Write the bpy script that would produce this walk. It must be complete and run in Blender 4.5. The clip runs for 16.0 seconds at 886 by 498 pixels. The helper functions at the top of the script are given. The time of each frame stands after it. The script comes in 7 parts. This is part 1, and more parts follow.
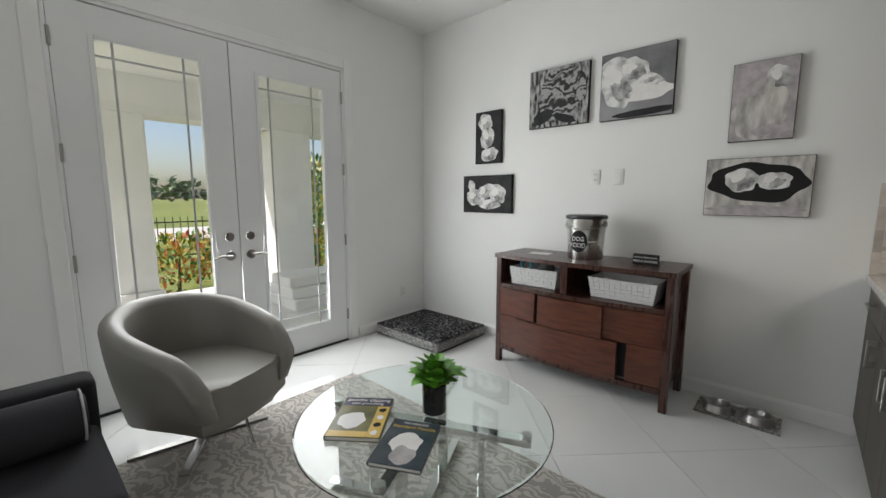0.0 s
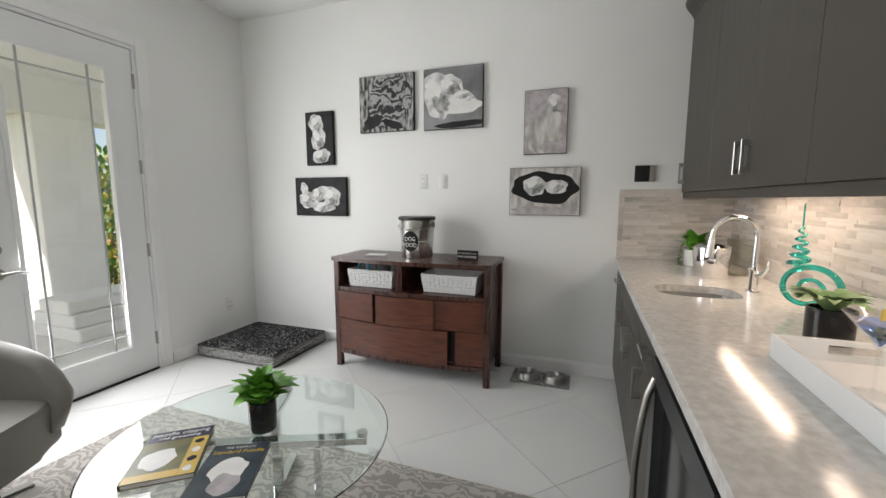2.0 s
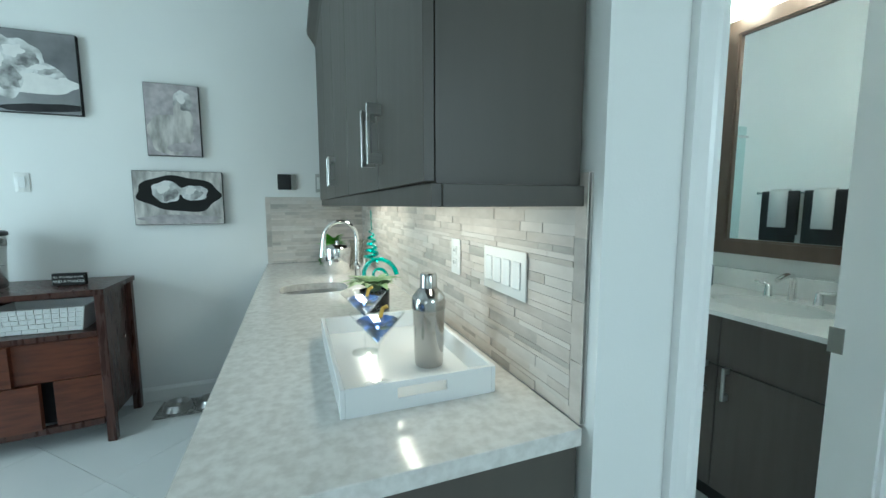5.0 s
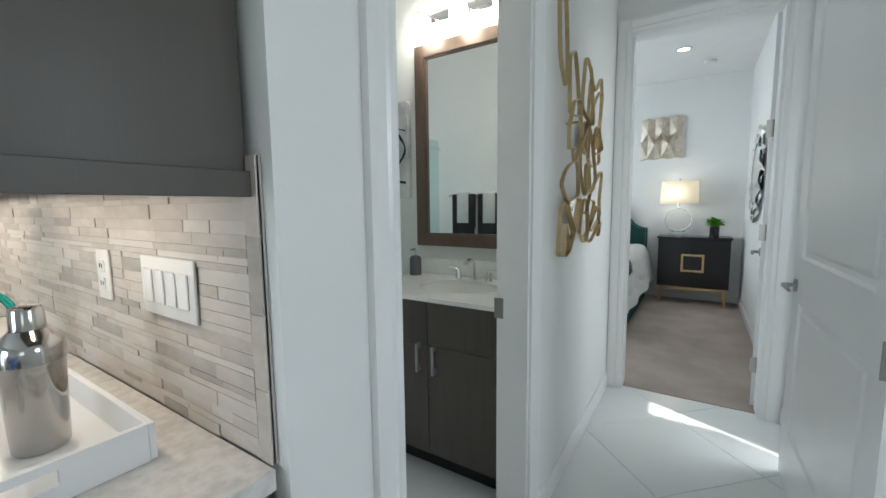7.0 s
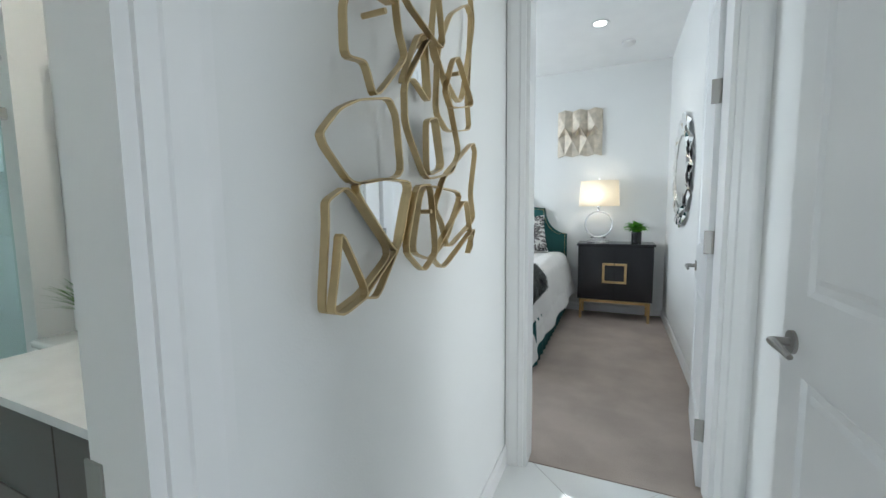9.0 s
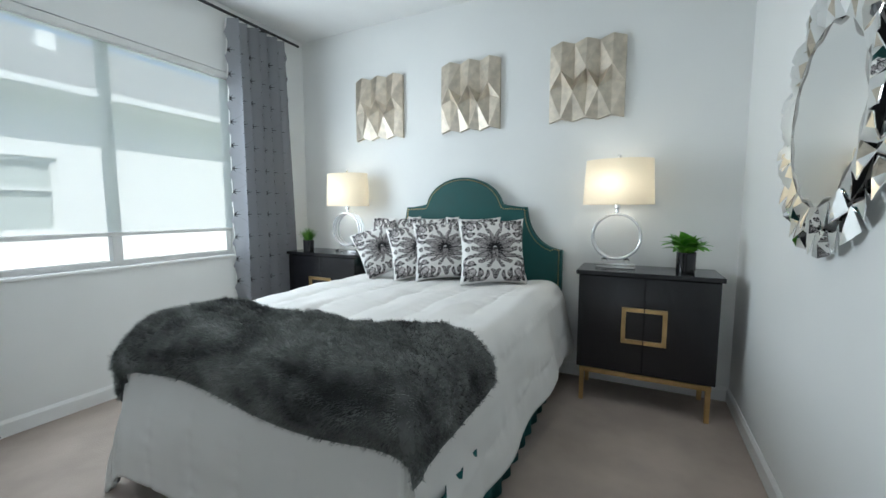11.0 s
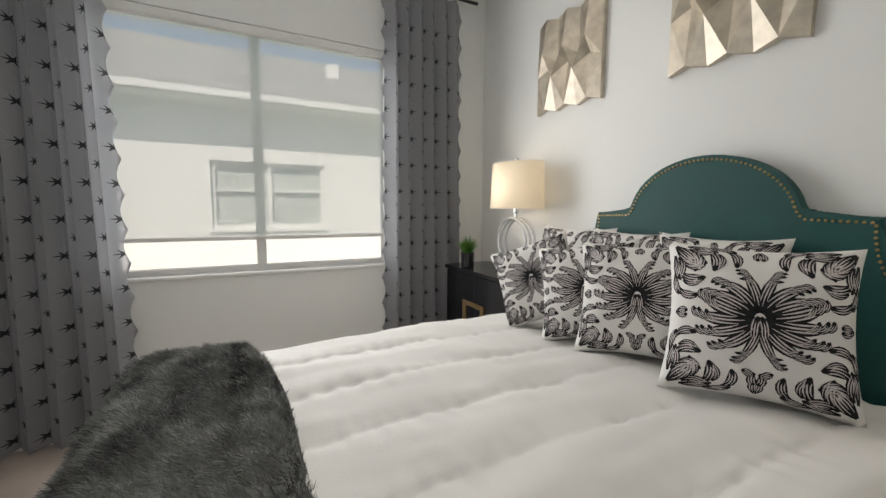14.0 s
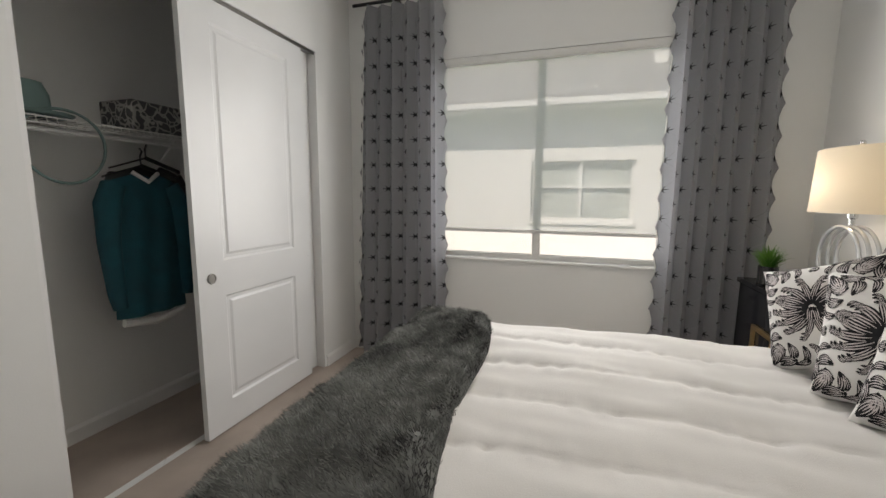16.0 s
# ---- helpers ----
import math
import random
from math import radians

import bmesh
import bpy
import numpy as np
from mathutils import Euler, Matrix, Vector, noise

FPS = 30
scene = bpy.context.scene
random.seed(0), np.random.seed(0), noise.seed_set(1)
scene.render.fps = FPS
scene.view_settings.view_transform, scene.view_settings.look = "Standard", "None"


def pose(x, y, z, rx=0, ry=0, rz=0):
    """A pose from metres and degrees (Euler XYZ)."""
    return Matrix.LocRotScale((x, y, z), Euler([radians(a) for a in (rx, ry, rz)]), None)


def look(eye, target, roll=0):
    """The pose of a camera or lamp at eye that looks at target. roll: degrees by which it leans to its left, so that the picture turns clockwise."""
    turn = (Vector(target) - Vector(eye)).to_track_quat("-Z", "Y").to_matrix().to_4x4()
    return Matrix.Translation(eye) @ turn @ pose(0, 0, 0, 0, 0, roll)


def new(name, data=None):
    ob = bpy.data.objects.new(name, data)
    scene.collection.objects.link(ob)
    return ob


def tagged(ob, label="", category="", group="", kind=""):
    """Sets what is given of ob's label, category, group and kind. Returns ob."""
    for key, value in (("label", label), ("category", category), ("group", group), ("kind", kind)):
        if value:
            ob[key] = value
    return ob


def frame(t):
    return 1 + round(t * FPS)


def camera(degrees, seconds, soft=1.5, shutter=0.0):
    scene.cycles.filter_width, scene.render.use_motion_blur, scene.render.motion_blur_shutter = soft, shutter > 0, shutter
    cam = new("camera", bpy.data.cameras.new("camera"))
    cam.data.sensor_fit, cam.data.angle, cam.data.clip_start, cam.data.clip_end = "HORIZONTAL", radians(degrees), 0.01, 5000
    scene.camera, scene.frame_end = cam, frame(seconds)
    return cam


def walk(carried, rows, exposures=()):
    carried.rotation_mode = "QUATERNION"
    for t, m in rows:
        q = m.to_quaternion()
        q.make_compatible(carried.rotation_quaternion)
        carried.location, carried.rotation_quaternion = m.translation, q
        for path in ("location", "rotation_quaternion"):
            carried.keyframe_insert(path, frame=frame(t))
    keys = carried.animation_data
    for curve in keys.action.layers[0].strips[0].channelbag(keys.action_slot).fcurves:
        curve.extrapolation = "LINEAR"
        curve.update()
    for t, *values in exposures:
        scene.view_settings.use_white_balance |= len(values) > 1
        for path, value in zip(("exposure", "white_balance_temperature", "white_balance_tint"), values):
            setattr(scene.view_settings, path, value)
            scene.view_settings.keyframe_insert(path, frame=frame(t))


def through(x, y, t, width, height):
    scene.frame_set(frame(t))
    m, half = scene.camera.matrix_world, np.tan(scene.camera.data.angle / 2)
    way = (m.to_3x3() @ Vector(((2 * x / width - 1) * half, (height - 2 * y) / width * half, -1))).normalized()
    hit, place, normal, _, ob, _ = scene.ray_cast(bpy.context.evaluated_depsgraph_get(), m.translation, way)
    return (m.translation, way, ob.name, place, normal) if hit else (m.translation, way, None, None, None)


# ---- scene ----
cam = camera(96.4, 16.0)
PATH = [
    (0, (0.063, 0.161, 1.324), (-1.262, 1.636, 1.065), 0.0),
    (0.5, (0.081, 0.165, 1.332), (-1.074, 1.776, 1.071), -0.0),
    (1, (0.101, 0.168, 1.328), (-0.89, 1.887, 1.071), 0.1),
    (1.5, (0.133, 0.171, 1.326), (-0.702, 1.971, 1.073), 0.0),
    (2, (0.147, 0.165, 1.327), (-0.524, 2.033, 1.079), 0.0),
    (2.5, (0.177, 0.161, 1.331), (-0.327, 2.081, 1.085), 0.0),
    (3, (0.211, 0.155, 1.331), (-0.107, 2.114, 1.087), -0.0),
    (3.5, (0.301, 0.154, 1.334), (0.186, 2.137, 1.095), -0.1),
    (4, (0.412, 0.153, 1.337), (0.537, 2.135, 1.103), -0.1),
    (4.5, (0.505, 0.132, 1.337), (0.902, 2.079, 1.109), -0.1),
    (5, (0.55, 0.109, 1.337), (1.25, 1.969, 1.116), -0.1),
    (5.2, (0.565, 0.108, 1.338), (1.389, 1.917, 1.12), -0.1),
    (7.3, (0.786, 0.15, 1.315), (2.517, 1.129, 1.108), -0.7),
    (7.5, (0.87, 0.139, 1.32), (2.629, 1.068, 1.117), -0.7),
    (8, (1.097, 0.15, 1.316), (2.898, 0.996, 1.111), -0.6),
    (8.5, (1.411, 0.181, 1.313), (3.224, 1.0, 1.107), -0.6),
    (9, (1.823, 0.174, 1.28), (3.645, 0.976, 1.091), -0.6),
    (9.2, (1.999, 0.158, 1.284), (3.821, 0.961, 1.098), -0.7),
    (11.3, (4.197, 0.288, 1.278), (5.97, 1.195, 1.089), -0.0),
    (11.5, (4.319, 0.354, 1.266), (6.081, 1.283, 1.081), -0.1),
    (12, (4.634, 0.496, 1.284), (6.315, 1.563, 1.095), 0.1),
    (12.5, (4.812, 0.656, 1.294), (6.383, 1.88, 1.111), 0.1),
    (13, (4.958, 0.746, 1.31), (6.366, 2.153, 1.118), 0.2),
    (13.5, (5.093, 0.695, 1.325), (6.278, 2.293, 1.121), 0.4),
    (14, (5.274, 0.573, 1.329), (6.189, 2.339, 1.119), 0.5),
    (14.5, (5.451, 0.496, 1.305), (6.051, 2.392, 1.098), 0.8),
    (15, (5.563, 0.414, 1.332), (5.782, 2.39, 1.107), 0.5),
    (15.5, (5.576, 0.337, 1.369), (5.426, 2.315, 1.115), 0.7),
    (16, (5.682, 0.328, 1.385), (5.063, 2.211, 1.121), 0.5),
]
EXPOSURES = [(0.0, 0.12, 6600, 11), (1.0, 0.30, 6700, 13), (3.0, 0.44, 6500, 10), (3.5, 0.40, 5800, -1), (4.0, 0.42, 5450, -7), (5.0, 0.55, 5200, -12), (5.2, 0.55, 5200, -12), (7.3, 0.3, 5950, 6), (8.2, 0.52, 5900, 6), (9.2, 0.50, 5850, 6),
             (11.3, 0.15, 5850, 4), (12.5, 0.0, 5950, 4), (13.5, -0.14, 6750, 11), (15.5, -0.25, 7100, 14), (16.0, -0.22, 7100, 14)]
walk(cam, [(t, look(eye, target, roll)) for t, eye, target, roll in PATH], EXPOSURES)

# ---- world, sun, large lights ----
SUN_DIR = Vector((0.27, 0.60, -0.74)).normalized()
world = bpy.data.worlds.new("world")
scene.world = world
world.use_nodes = True
wn = world.node_tree
sky = wn.nodes.new("ShaderNodeTexSky")
sky.sky_type = "NISHITA"
sky.sun_disc = False
sky.sun_elevation = radians(48.4)
sky.sun_rotation = radians(204.2)
sky.dust_density = 2.2
wn.links.new(sky.outputs[0], wn.nodes["Background"].inputs[0])
wn.nodes["Background"].inputs[1].default_value = 0.15
sun = new("sun", bpy.data.lights.new("sun", "SUN"))
sun.data.energy, sun.data.angle, sun.data.color = 5.0, radians(0.6), (1.0, 0.95, 0.88)
sun.matrix_world = look((0, 0, 20), Vector((0, 0, 20)) + SUN_DIR)


def area(name, eye, target, sx, sy, power, color=(1, 1, 1)):
    ob = new(name, bpy.data.lights.new(name, "AREA"))
    ob.data.shape, ob.data.size, ob.data.size_y, ob.data.energy, ob.data.color = "RECTANGLE", sx, sy, power, color
    ob.matrix_world = look(eye, target)
    return ob


# daylight standing in the openings
area("french_door_daylight", (-2.972, 1.32, 1.25), (0, 1.32, 1.1), 1.45, 1.9, 47, (0.95, 0.98, 1.0))
area("bedroom_window_daylight", (5.46, 3.40, 1.62), (5.46, 0, 1.62), 1.5, 1.4, 42, (0.93, 0.97, 1.0))
# entry and south lamps: fill added at assumed openings, never in view
area("entry_daylight", (1.5, -2.36, 1.85), (0.4, 3, 0.9), 0.6, 0.7, 13, (0.97, 0.98, 1.0))
area("south_window_daylight", (-1.6, -2.36, 1.6), (-1.0, 3, 1.3), 2.0, 1.8, 3, (1.0, 0.98, 0.95))
area("shower_window_daylight", (3.17, 3.56, 2.16), (2.2, 1.5, 1.0), 0.28, 0.4, 10, (0.9, 0.97, 1.0))
area("side_door_daylight", (3.21, -0.40, 1.2), (3.16, 3, 1.1), 0.11, 2.1, 5, (1.0, 0.98, 0.94))
# under-cabinet strips
for y0, power in ((1.25, 1.5), (2.3, 2.4)):
    area("under_cabinet_strip", (0.9, y0, 1.362), (0.9, y0, 0), 0.04, 0.8, power, (1.0, 0.80, 0.62))

# ---- materials ----
def mat(name, col, rough=0.5, metal=0.0, var=0.06, scale=5.0, bump=0.0, bscale=90.0, col2=None, spec=0.5, coat=0.0, stretch=None, spread=(0.35, 0.65)):
    m = bpy.data.materials.new(name)
    m.use_nodes = True
    t = m.node_tree
    b = t.nodes["Principled BSDF"]
    b.inputs["Roughness"].default_value, b.inputs["Metallic"].default_value = rough, metal
    b.inputs["Specular IOR Level"].default_value, b.inputs["Coat Weight"].default_value = spec, coat
    co = t.nodes.new("ShaderNodeTexCoord")
    mp = t.nodes.new("ShaderNodeMapping")
    mp.inputs["Scale"].default_value = stretch or (1, 1, 1)
    t.links.new(co.outputs["Object"], mp.inputs[0])
    n = t.nodes.new("ShaderNodeTexNoise")
    n.inputs["Scale"].default_value, n.inputs["Detail"].default_value = scale, 6
    t.links.new(mp.outputs[0], n.inputs["Vector"])
    r = t.nodes.new("ShaderNodeValToRGB")
    r.color_ramp.elements[0].position, r.color_ramp.elements[1].position = spread
    c2 = col2 or tuple(min(1, c * (1 + var)) for c in col)
    c1 = col if col2 else tuple(c * (1 - var) for c in col)
    r.color_ramp.elements[0].color, r.color_ramp.elements[1].color = (*c1, 1), (*c2, 1)
    t.links.new(n.outputs[0], r.inputs[0])
    t.links.new(r.outputs[0], b.inputs["Base Color"])
    rr = t.nodes.new("ShaderNodeMapRange")
    rr.inputs["To Min"].default_value, rr.inputs["To Max"].default_value = max(0.02, rough * 0.85), min(1, rough * 1.15)
    t.links.new(n.outputs[0], rr.inputs[0])
    t.links.new(rr.outputs[0], b.inputs["Roughness"])
    if bump:
        n2 = t.nodes.new("ShaderNodeTexNoise")
        n2.inputs["Scale"].default_value, n2.inputs["Detail"].default_value = bscale, 3
        t.links.new(mp.outputs[0], n2.inputs["Vector"])
        bp = t.nodes.new("ShaderNodeBump")
        bp.inputs["Strength"].default_value, bp.inputs["Distance"].default_value = bump, 0.004
        t.links.new(n2.outputs[0], bp.inputs["Height"])
        t.links.new(bp.outputs[0], b.inputs["Normal"])
    return m


def glassy(name, col=(1, 1, 1), rough=0.0, tint=0.0):
    m = bpy.data.materials.new(name)
    m.use_nodes = True
    t = m.node_tree
    b = t.nodes["Principled BSDF"]
    b.inputs["Base Color"].default_value, b.inputs["Roughness"].default_value = (*col, 1), rough
    b.inputs["Transmission Weight"].default_value, b.inputs["IOR"].default_value = 1.0, 1.45
    return m


def pane(name, col=(1, 1, 1), gloss=0.08):
    """Thin glass: clear with a little mirror."""
    m = bpy.data.materials.new(name)
    m.use_nodes = True
    t = m.node_tree
    t.nodes.remove(t.nodes["Principled BSDF"])
    tr, gl, mx = t.nodes.new("ShaderNodeBsdfTransparent"), t.nodes.new("ShaderNodeBsdfGlossy"), t.nodes.new("ShaderNodeMixShader")
    tr.inputs[0].default_value, gl.inputs["Roughness"].default_value = (*col, 1), 0.02
    lw, pw, ma = t.nodes.new("ShaderNodeLayerWeight"), t.nodes.new("ShaderNodeMath"), t.nodes.new("ShaderNodeMath")
    lw.inputs[0].default_value = 0.5
    pw.operation, ma.operation = "POWER", "MULTIPLY_ADD"
    pw.inputs[1].default_value, ma.inputs[1].default_value, ma.inputs[2].default_value = 5.0, 0.55, gloss * 0.5
    t.links.new(lw.outputs["Facing"], pw.inputs[0])
    t.links.new(pw.outputs[0], ma.inputs[0])
    t.links.new(ma.outputs[0], mx.inputs[0])
    t.links.new(tr.outputs[0], mx.inputs[1])
    t.links.new(gl.outputs[0], mx.inputs[2])
    t.links.new(mx.outputs[0], t.nodes["Material Output"].inputs[0])
    return m


def sheer(name, col, through):
    """Cloth that lets light and some of the view through."""
    m = bpy.data.materials.new(name)
    m.use_nodes = True
    t = m.node_tree
    t.nodes.remove(t.nodes["Principled BSDF"])
    tr, tl, df = t.nodes.new("ShaderNodeBsdfTransparent"), t.nodes.new("ShaderNodeBsdfTranslucent"), t.nodes.new("ShaderNodeBsdfDiffuse")
    a, b = t.nodes.new("ShaderNodeMixShader"), t.nodes.new("ShaderNodeMixShader")
    tl.inputs[0].default_value = df.inputs[0].default_value = (*col, 1)
    a.inputs[0].default_value, b.inputs[0].default_value = 0.5, through
    t.links.new(df.outputs[0], a.inputs[1])
    t.links.new(tl.outputs[0], a.inputs[2])
    t.links.new(a.outputs[0], b.inputs[1])
    t.links.new(tr.outputs[0], b.inputs[2])
    t.links.new(b.outputs[0], t.nodes["Material Output"].inputs[0])
    return m


def glow(name, col, strength):
    m = bpy.data.materials.new(name)
    m.use_nodes = True
    b = m.node_tree.nodes["Principled BSDF"]
    b.inputs["Base Color"].default_value = (*col, 1)
    b.inputs["Emission Color"].default_value, b.inputs["Emission Strength"].default_value = (*col, 1), strength
    return m


WALL = mat("wall_paint", (0.78, 0.785, 0.77), 0.55, var=0.015, scale=1.6, bump=0.10, bscale=180)
CEIL = mat("ceiling_paint", (0.8, 0.8, 0.79), 0.8, var=0.015, bump=0.12, bscale=120)
TRIM = mat("white_trim_paint", (0.8, 0.8, 0.79), 0.3, var=0.012, bump=0.02)
DOORW = mat("white_door_paint", (0.76, 0.77, 0.77), 0.32, var=0.02, scale=2.5, bump=0.03, bscale=60)
TILE = mat("polished_floor_tile", (0.76, 0.77, 0.76), 0.10, var=0.02, scale=2.2, spec=0.55)
GROUT = mat("tile_grout", (0.70, 0.70, 0.68), 0.85, bump=0.2)
CARPET = mat("taupe_carpet", (0.43, 0.365, 0.32), 0.95, var=0.10, scale=3.0, bump=1.0, bscale=420, spec=0.1)
WALNUT = mat("mahogany_stain", (0.055, 0.016, 0.009), 0.3, col2=(0.13, 0.040, 0.020), scale=5, stretch=(1.2, 9, 9), bump=0.05, bscale=40, spread=(0.3, 0.7))
WALNUTV = mat("dark_mahogany_frame", (0.032, 0.012, 0.009), 0.28, col2=(0.07, 0.026, 0.017), scale=6, stretch=(8, 8, 1), bump=0.03)
CABINET = mat("taupe_cabinet_laminate", (0.060, 0.052, 0.042), 0.45, var=0.04, scale=5, stretch=(6, 6, 0.5), bump=0.04, bscale=50)
VANITY = mat("dark_brown_vanity_laminate", (0.085, 0.070, 0.060), 0.42, var=0.08, scale=5, stretch=(6, 6, 0.5), bump=0.04, bscale=50)
QUARTZ = mat("mottled_quartz", (0.58, 0.56, 0.53), 0.13, col2=(0.71, 0.695, 0.665), scale=46, spread=(0.34, 0.64))
QUARTZW = mat("white_quartz", (0.80, 0.80, 0.79), 0.12, var=0.03, scale=14)
STEEL = mat("brushed_steel", (0.48, 0.475, 0.46), 0.30, 1.0, var=0.05, stretch=(1, 1, 12), scale=18)
CHROME = mat("chrome", (0.8, 0.8, 0.8), 0.06, 1.0, var=0.02)
NICKEL = mat("satin_nickel", (0.34, 0.33, 0.31), 0.32, 1.0, var=0.03)
GOLD = mat("champagne_gold_metal", (0.55, 0.43, 0.24), 0.36, 1.0, var=0.10, scale=12)
BRASS = mat("aged_brass", (0.60, 0.42, 0.20), 0.34, 1.0, var=0.10, scale=14)
CHAMP = mat("champagne_leaf", (0.60, 0.54, 0.45), 0.50, 1.0, var=0.14, scale=16, bump=0.05, bscale=40)
MIRROR = mat("silvered_mirror", (0.92, 0.93, 0.93), 0.015, 1.0, var=0.0)
BLACKLAC = mat("black_lacquer", (0.011, 0.011, 0.013), 0.18, var=0.15, scale=4)
BLACK = mat("black_satin", (0.012, 0.012, 0.013), 0.4, var=0.2)
BLACKGLOSS = mat("glossy_black_ceramic", (0.008, 0.008, 0.009), 0.12, var=0.1)
WHITEGLOSS = mat("white_lacquer", (0.78, 0.79, 0.79), 0.16, var=0.01)
PORCELAIN = mat("white_porcelain", (0.82, 0.82, 0.81), 0.07, var=0.01)
PLASTICW = mat("white_plastic", (0.74, 0.74, 0.72), 0.35, var=0.015)
TEAL = mat("teal_leatherette", (0.001, 0.062, 0.058), 0.6, var=0.08, scale=7, bump=0.10, bscale=160)
TEALCLOTH = mat("teal_cloth", (0.006, 0.085, 0.085), 0.8, var=0.10, bump=0.35, bscale=300)
DUVET = mat("white_duvet_cotton", (0.71, 0.70, 0.68), 0.85, var=0.02, scale=3, bump=0.18, bscale=260, spec=0.2)
FUR = mat("charcoal_faux_fur", (0.036, 0.039, 0.039), 0.85, col2=(0.18, 0.188, 0.18), scale=7, stretch=(1.0, 0.55, 1), bump=0.8, bscale=70, spec=0.2)
CREAM = mat("taupe_leather", (0.20, 0.192, 0.172), 0.45, var=0.05, scale=4, bump=0.10, bscale=120)
SOFA = mat("charcoal_velvet", (0.028, 0.028, 0.032), 0.85, var=0.12, bump=0.3, bscale=240, spec=0.2)
PANE = pane("clear_pane")
PANEG = pane("shower_pane", (0.86, 0.95, 0.94))
TABLEGLASS = glassy("table_glass", (0.90, 0.98, 0.96))
ACRYLIC = glassy("clear_acrylic", (0.98, 0.98, 0.98))
SHADE = sheer("roller_shade_mesh", (0.88, 0.96, 0.95), 0.67)
LINEN = sheer("lamp_shade_linen", (0.85, 0.80, 0.70), 0.0)
CONCRETE = mat("patio_paver", (0.74, 0.73, 0.70), 0.7, var=0.08, bump=0.2)
STUCCO = mat("white_stucco", (0.82, 0.82, 0.80), 0.9, var=0.02, bump=0.3, bscale=110)
GRASS = mat("lawn", (0.10, 0.15, 0.025), 0.95, col2=(0.22, 0.24, 0.05), scale=0.4, bump=0.6, bscale=30)
LEAF = mat("green_leaf", (0.03, 0.12, 0.012), 0.45, col2=(0.09, 0.26, 0.03), scale=18)
LEAFPALE = mat("pale_succulent_leaf", (0.12, 0.24, 0.09), 0.45, col2=(0.28, 0.40, 0.18), scale=14)


# ---- mesh helpers ----
def part(name, bm, material, parent=None, label="", smooth=False, sharp=35):
    me = bpy.data.meshes.new(name)
    bmesh.ops.recalc_face_normals(bm, faces=bm.faces[:])
    bm.to_mesh(me)
    bm.free()
    me.materials.append(material)
    if smooth:
        me.polygons.foreach_set("use_smooth", [True] * len(me.polygons))
        me.set_sharp_from_angle(angle=radians(sharp))
    ob = new(name, me)
    ob.parent = parent
    if label:
        tagged(ob, label)
    return ob


def thing(name, x, y, z, label, category, group="", rz=0, kind="", rx=0, ry=0):
    ob = new(name)
    ob.empty_display_size = 0.1
    ob.matrix_world = pose(x, y, z, rx, ry, rz)
    return tagged(ob, label, category, group, kind)


def box(bm, x0, y0, z0, x1, y1, z1, bev=0.0, seg=1):
    v = [bm.verts.new(p) for p in ((x0, y0, z0), (x1, y0, z0), (x1, y1, z0), (x0, y1, z0), (x0, y0, z1), (x1, y0, z1), (x1, y1, z1), (x0, y1, z1))]
    f = [bm.faces.new([v[i] for i in q]) for q in ((3, 2, 1, 0), (4, 5, 6, 7), (0, 1, 5, 4), (1, 2, 6, 5), (2, 3, 7, 6), (3, 0, 4, 7))]
    if bev:
        es = {e for q in f for e in q.edges}
        bmesh.ops.bevel(bm, geom=list(es), offset=bev, segments=seg, affect="EDGES", profile=0.5)
    return bm


def bx(*a, **k):
    return box(bmesh.new(), *a, **k)


def prism(bm, pts, z0, z1, axis="z"):
    """An outline pushed along an axis; pts are (x, y), (y, z) or (x, z)."""
    def place(p, h):
        return (p[0], p[1], h) if axis == "z" else (h, p[0], p[1]) if axis == "x" else (p[0], h, p[1])
    a, b = [bm.verts.new(place(p, z0)) for p in pts], [bm.verts.new(place(p, z1)) for p in pts]
    n = len(pts)
    bm.faces.new(a[::-1])
    bm.faces.new(b)
    for i in range(n):
        bm.faces.new((a[i], a[(i + 1) % n], b[(i + 1) % n], b[i]))
    return bm


def lathe(bm, prof, n=28, cx=0, cy=0):
    rings = []
    for r, z in prof:
        if r < 1e-5:
            rings.append([bm.verts.new((cx, cy, z))])
        else:
            rings.append([bm.verts.new((cx + r * math.cos(2 * math.pi * i / n), cy + r * math.sin(2 * math.pi * i / n), z)) for i in range(n)])
    for a, b in zip(rings, rings[1:]):
        for i in range(n):
            j = (i + 1) % n
            q = [a[i % len(a)], a[j % len(a)], b[j % len(b)], b[i % len(b)]]
            q = list(dict.fromkeys(q))
            if len(q) > 2:
                bm.faces.new(q)
    return bm


def lt(prof, n=28, cx=0, cy=0):
    return lathe(bmesh.new(), prof, n, cx, cy)


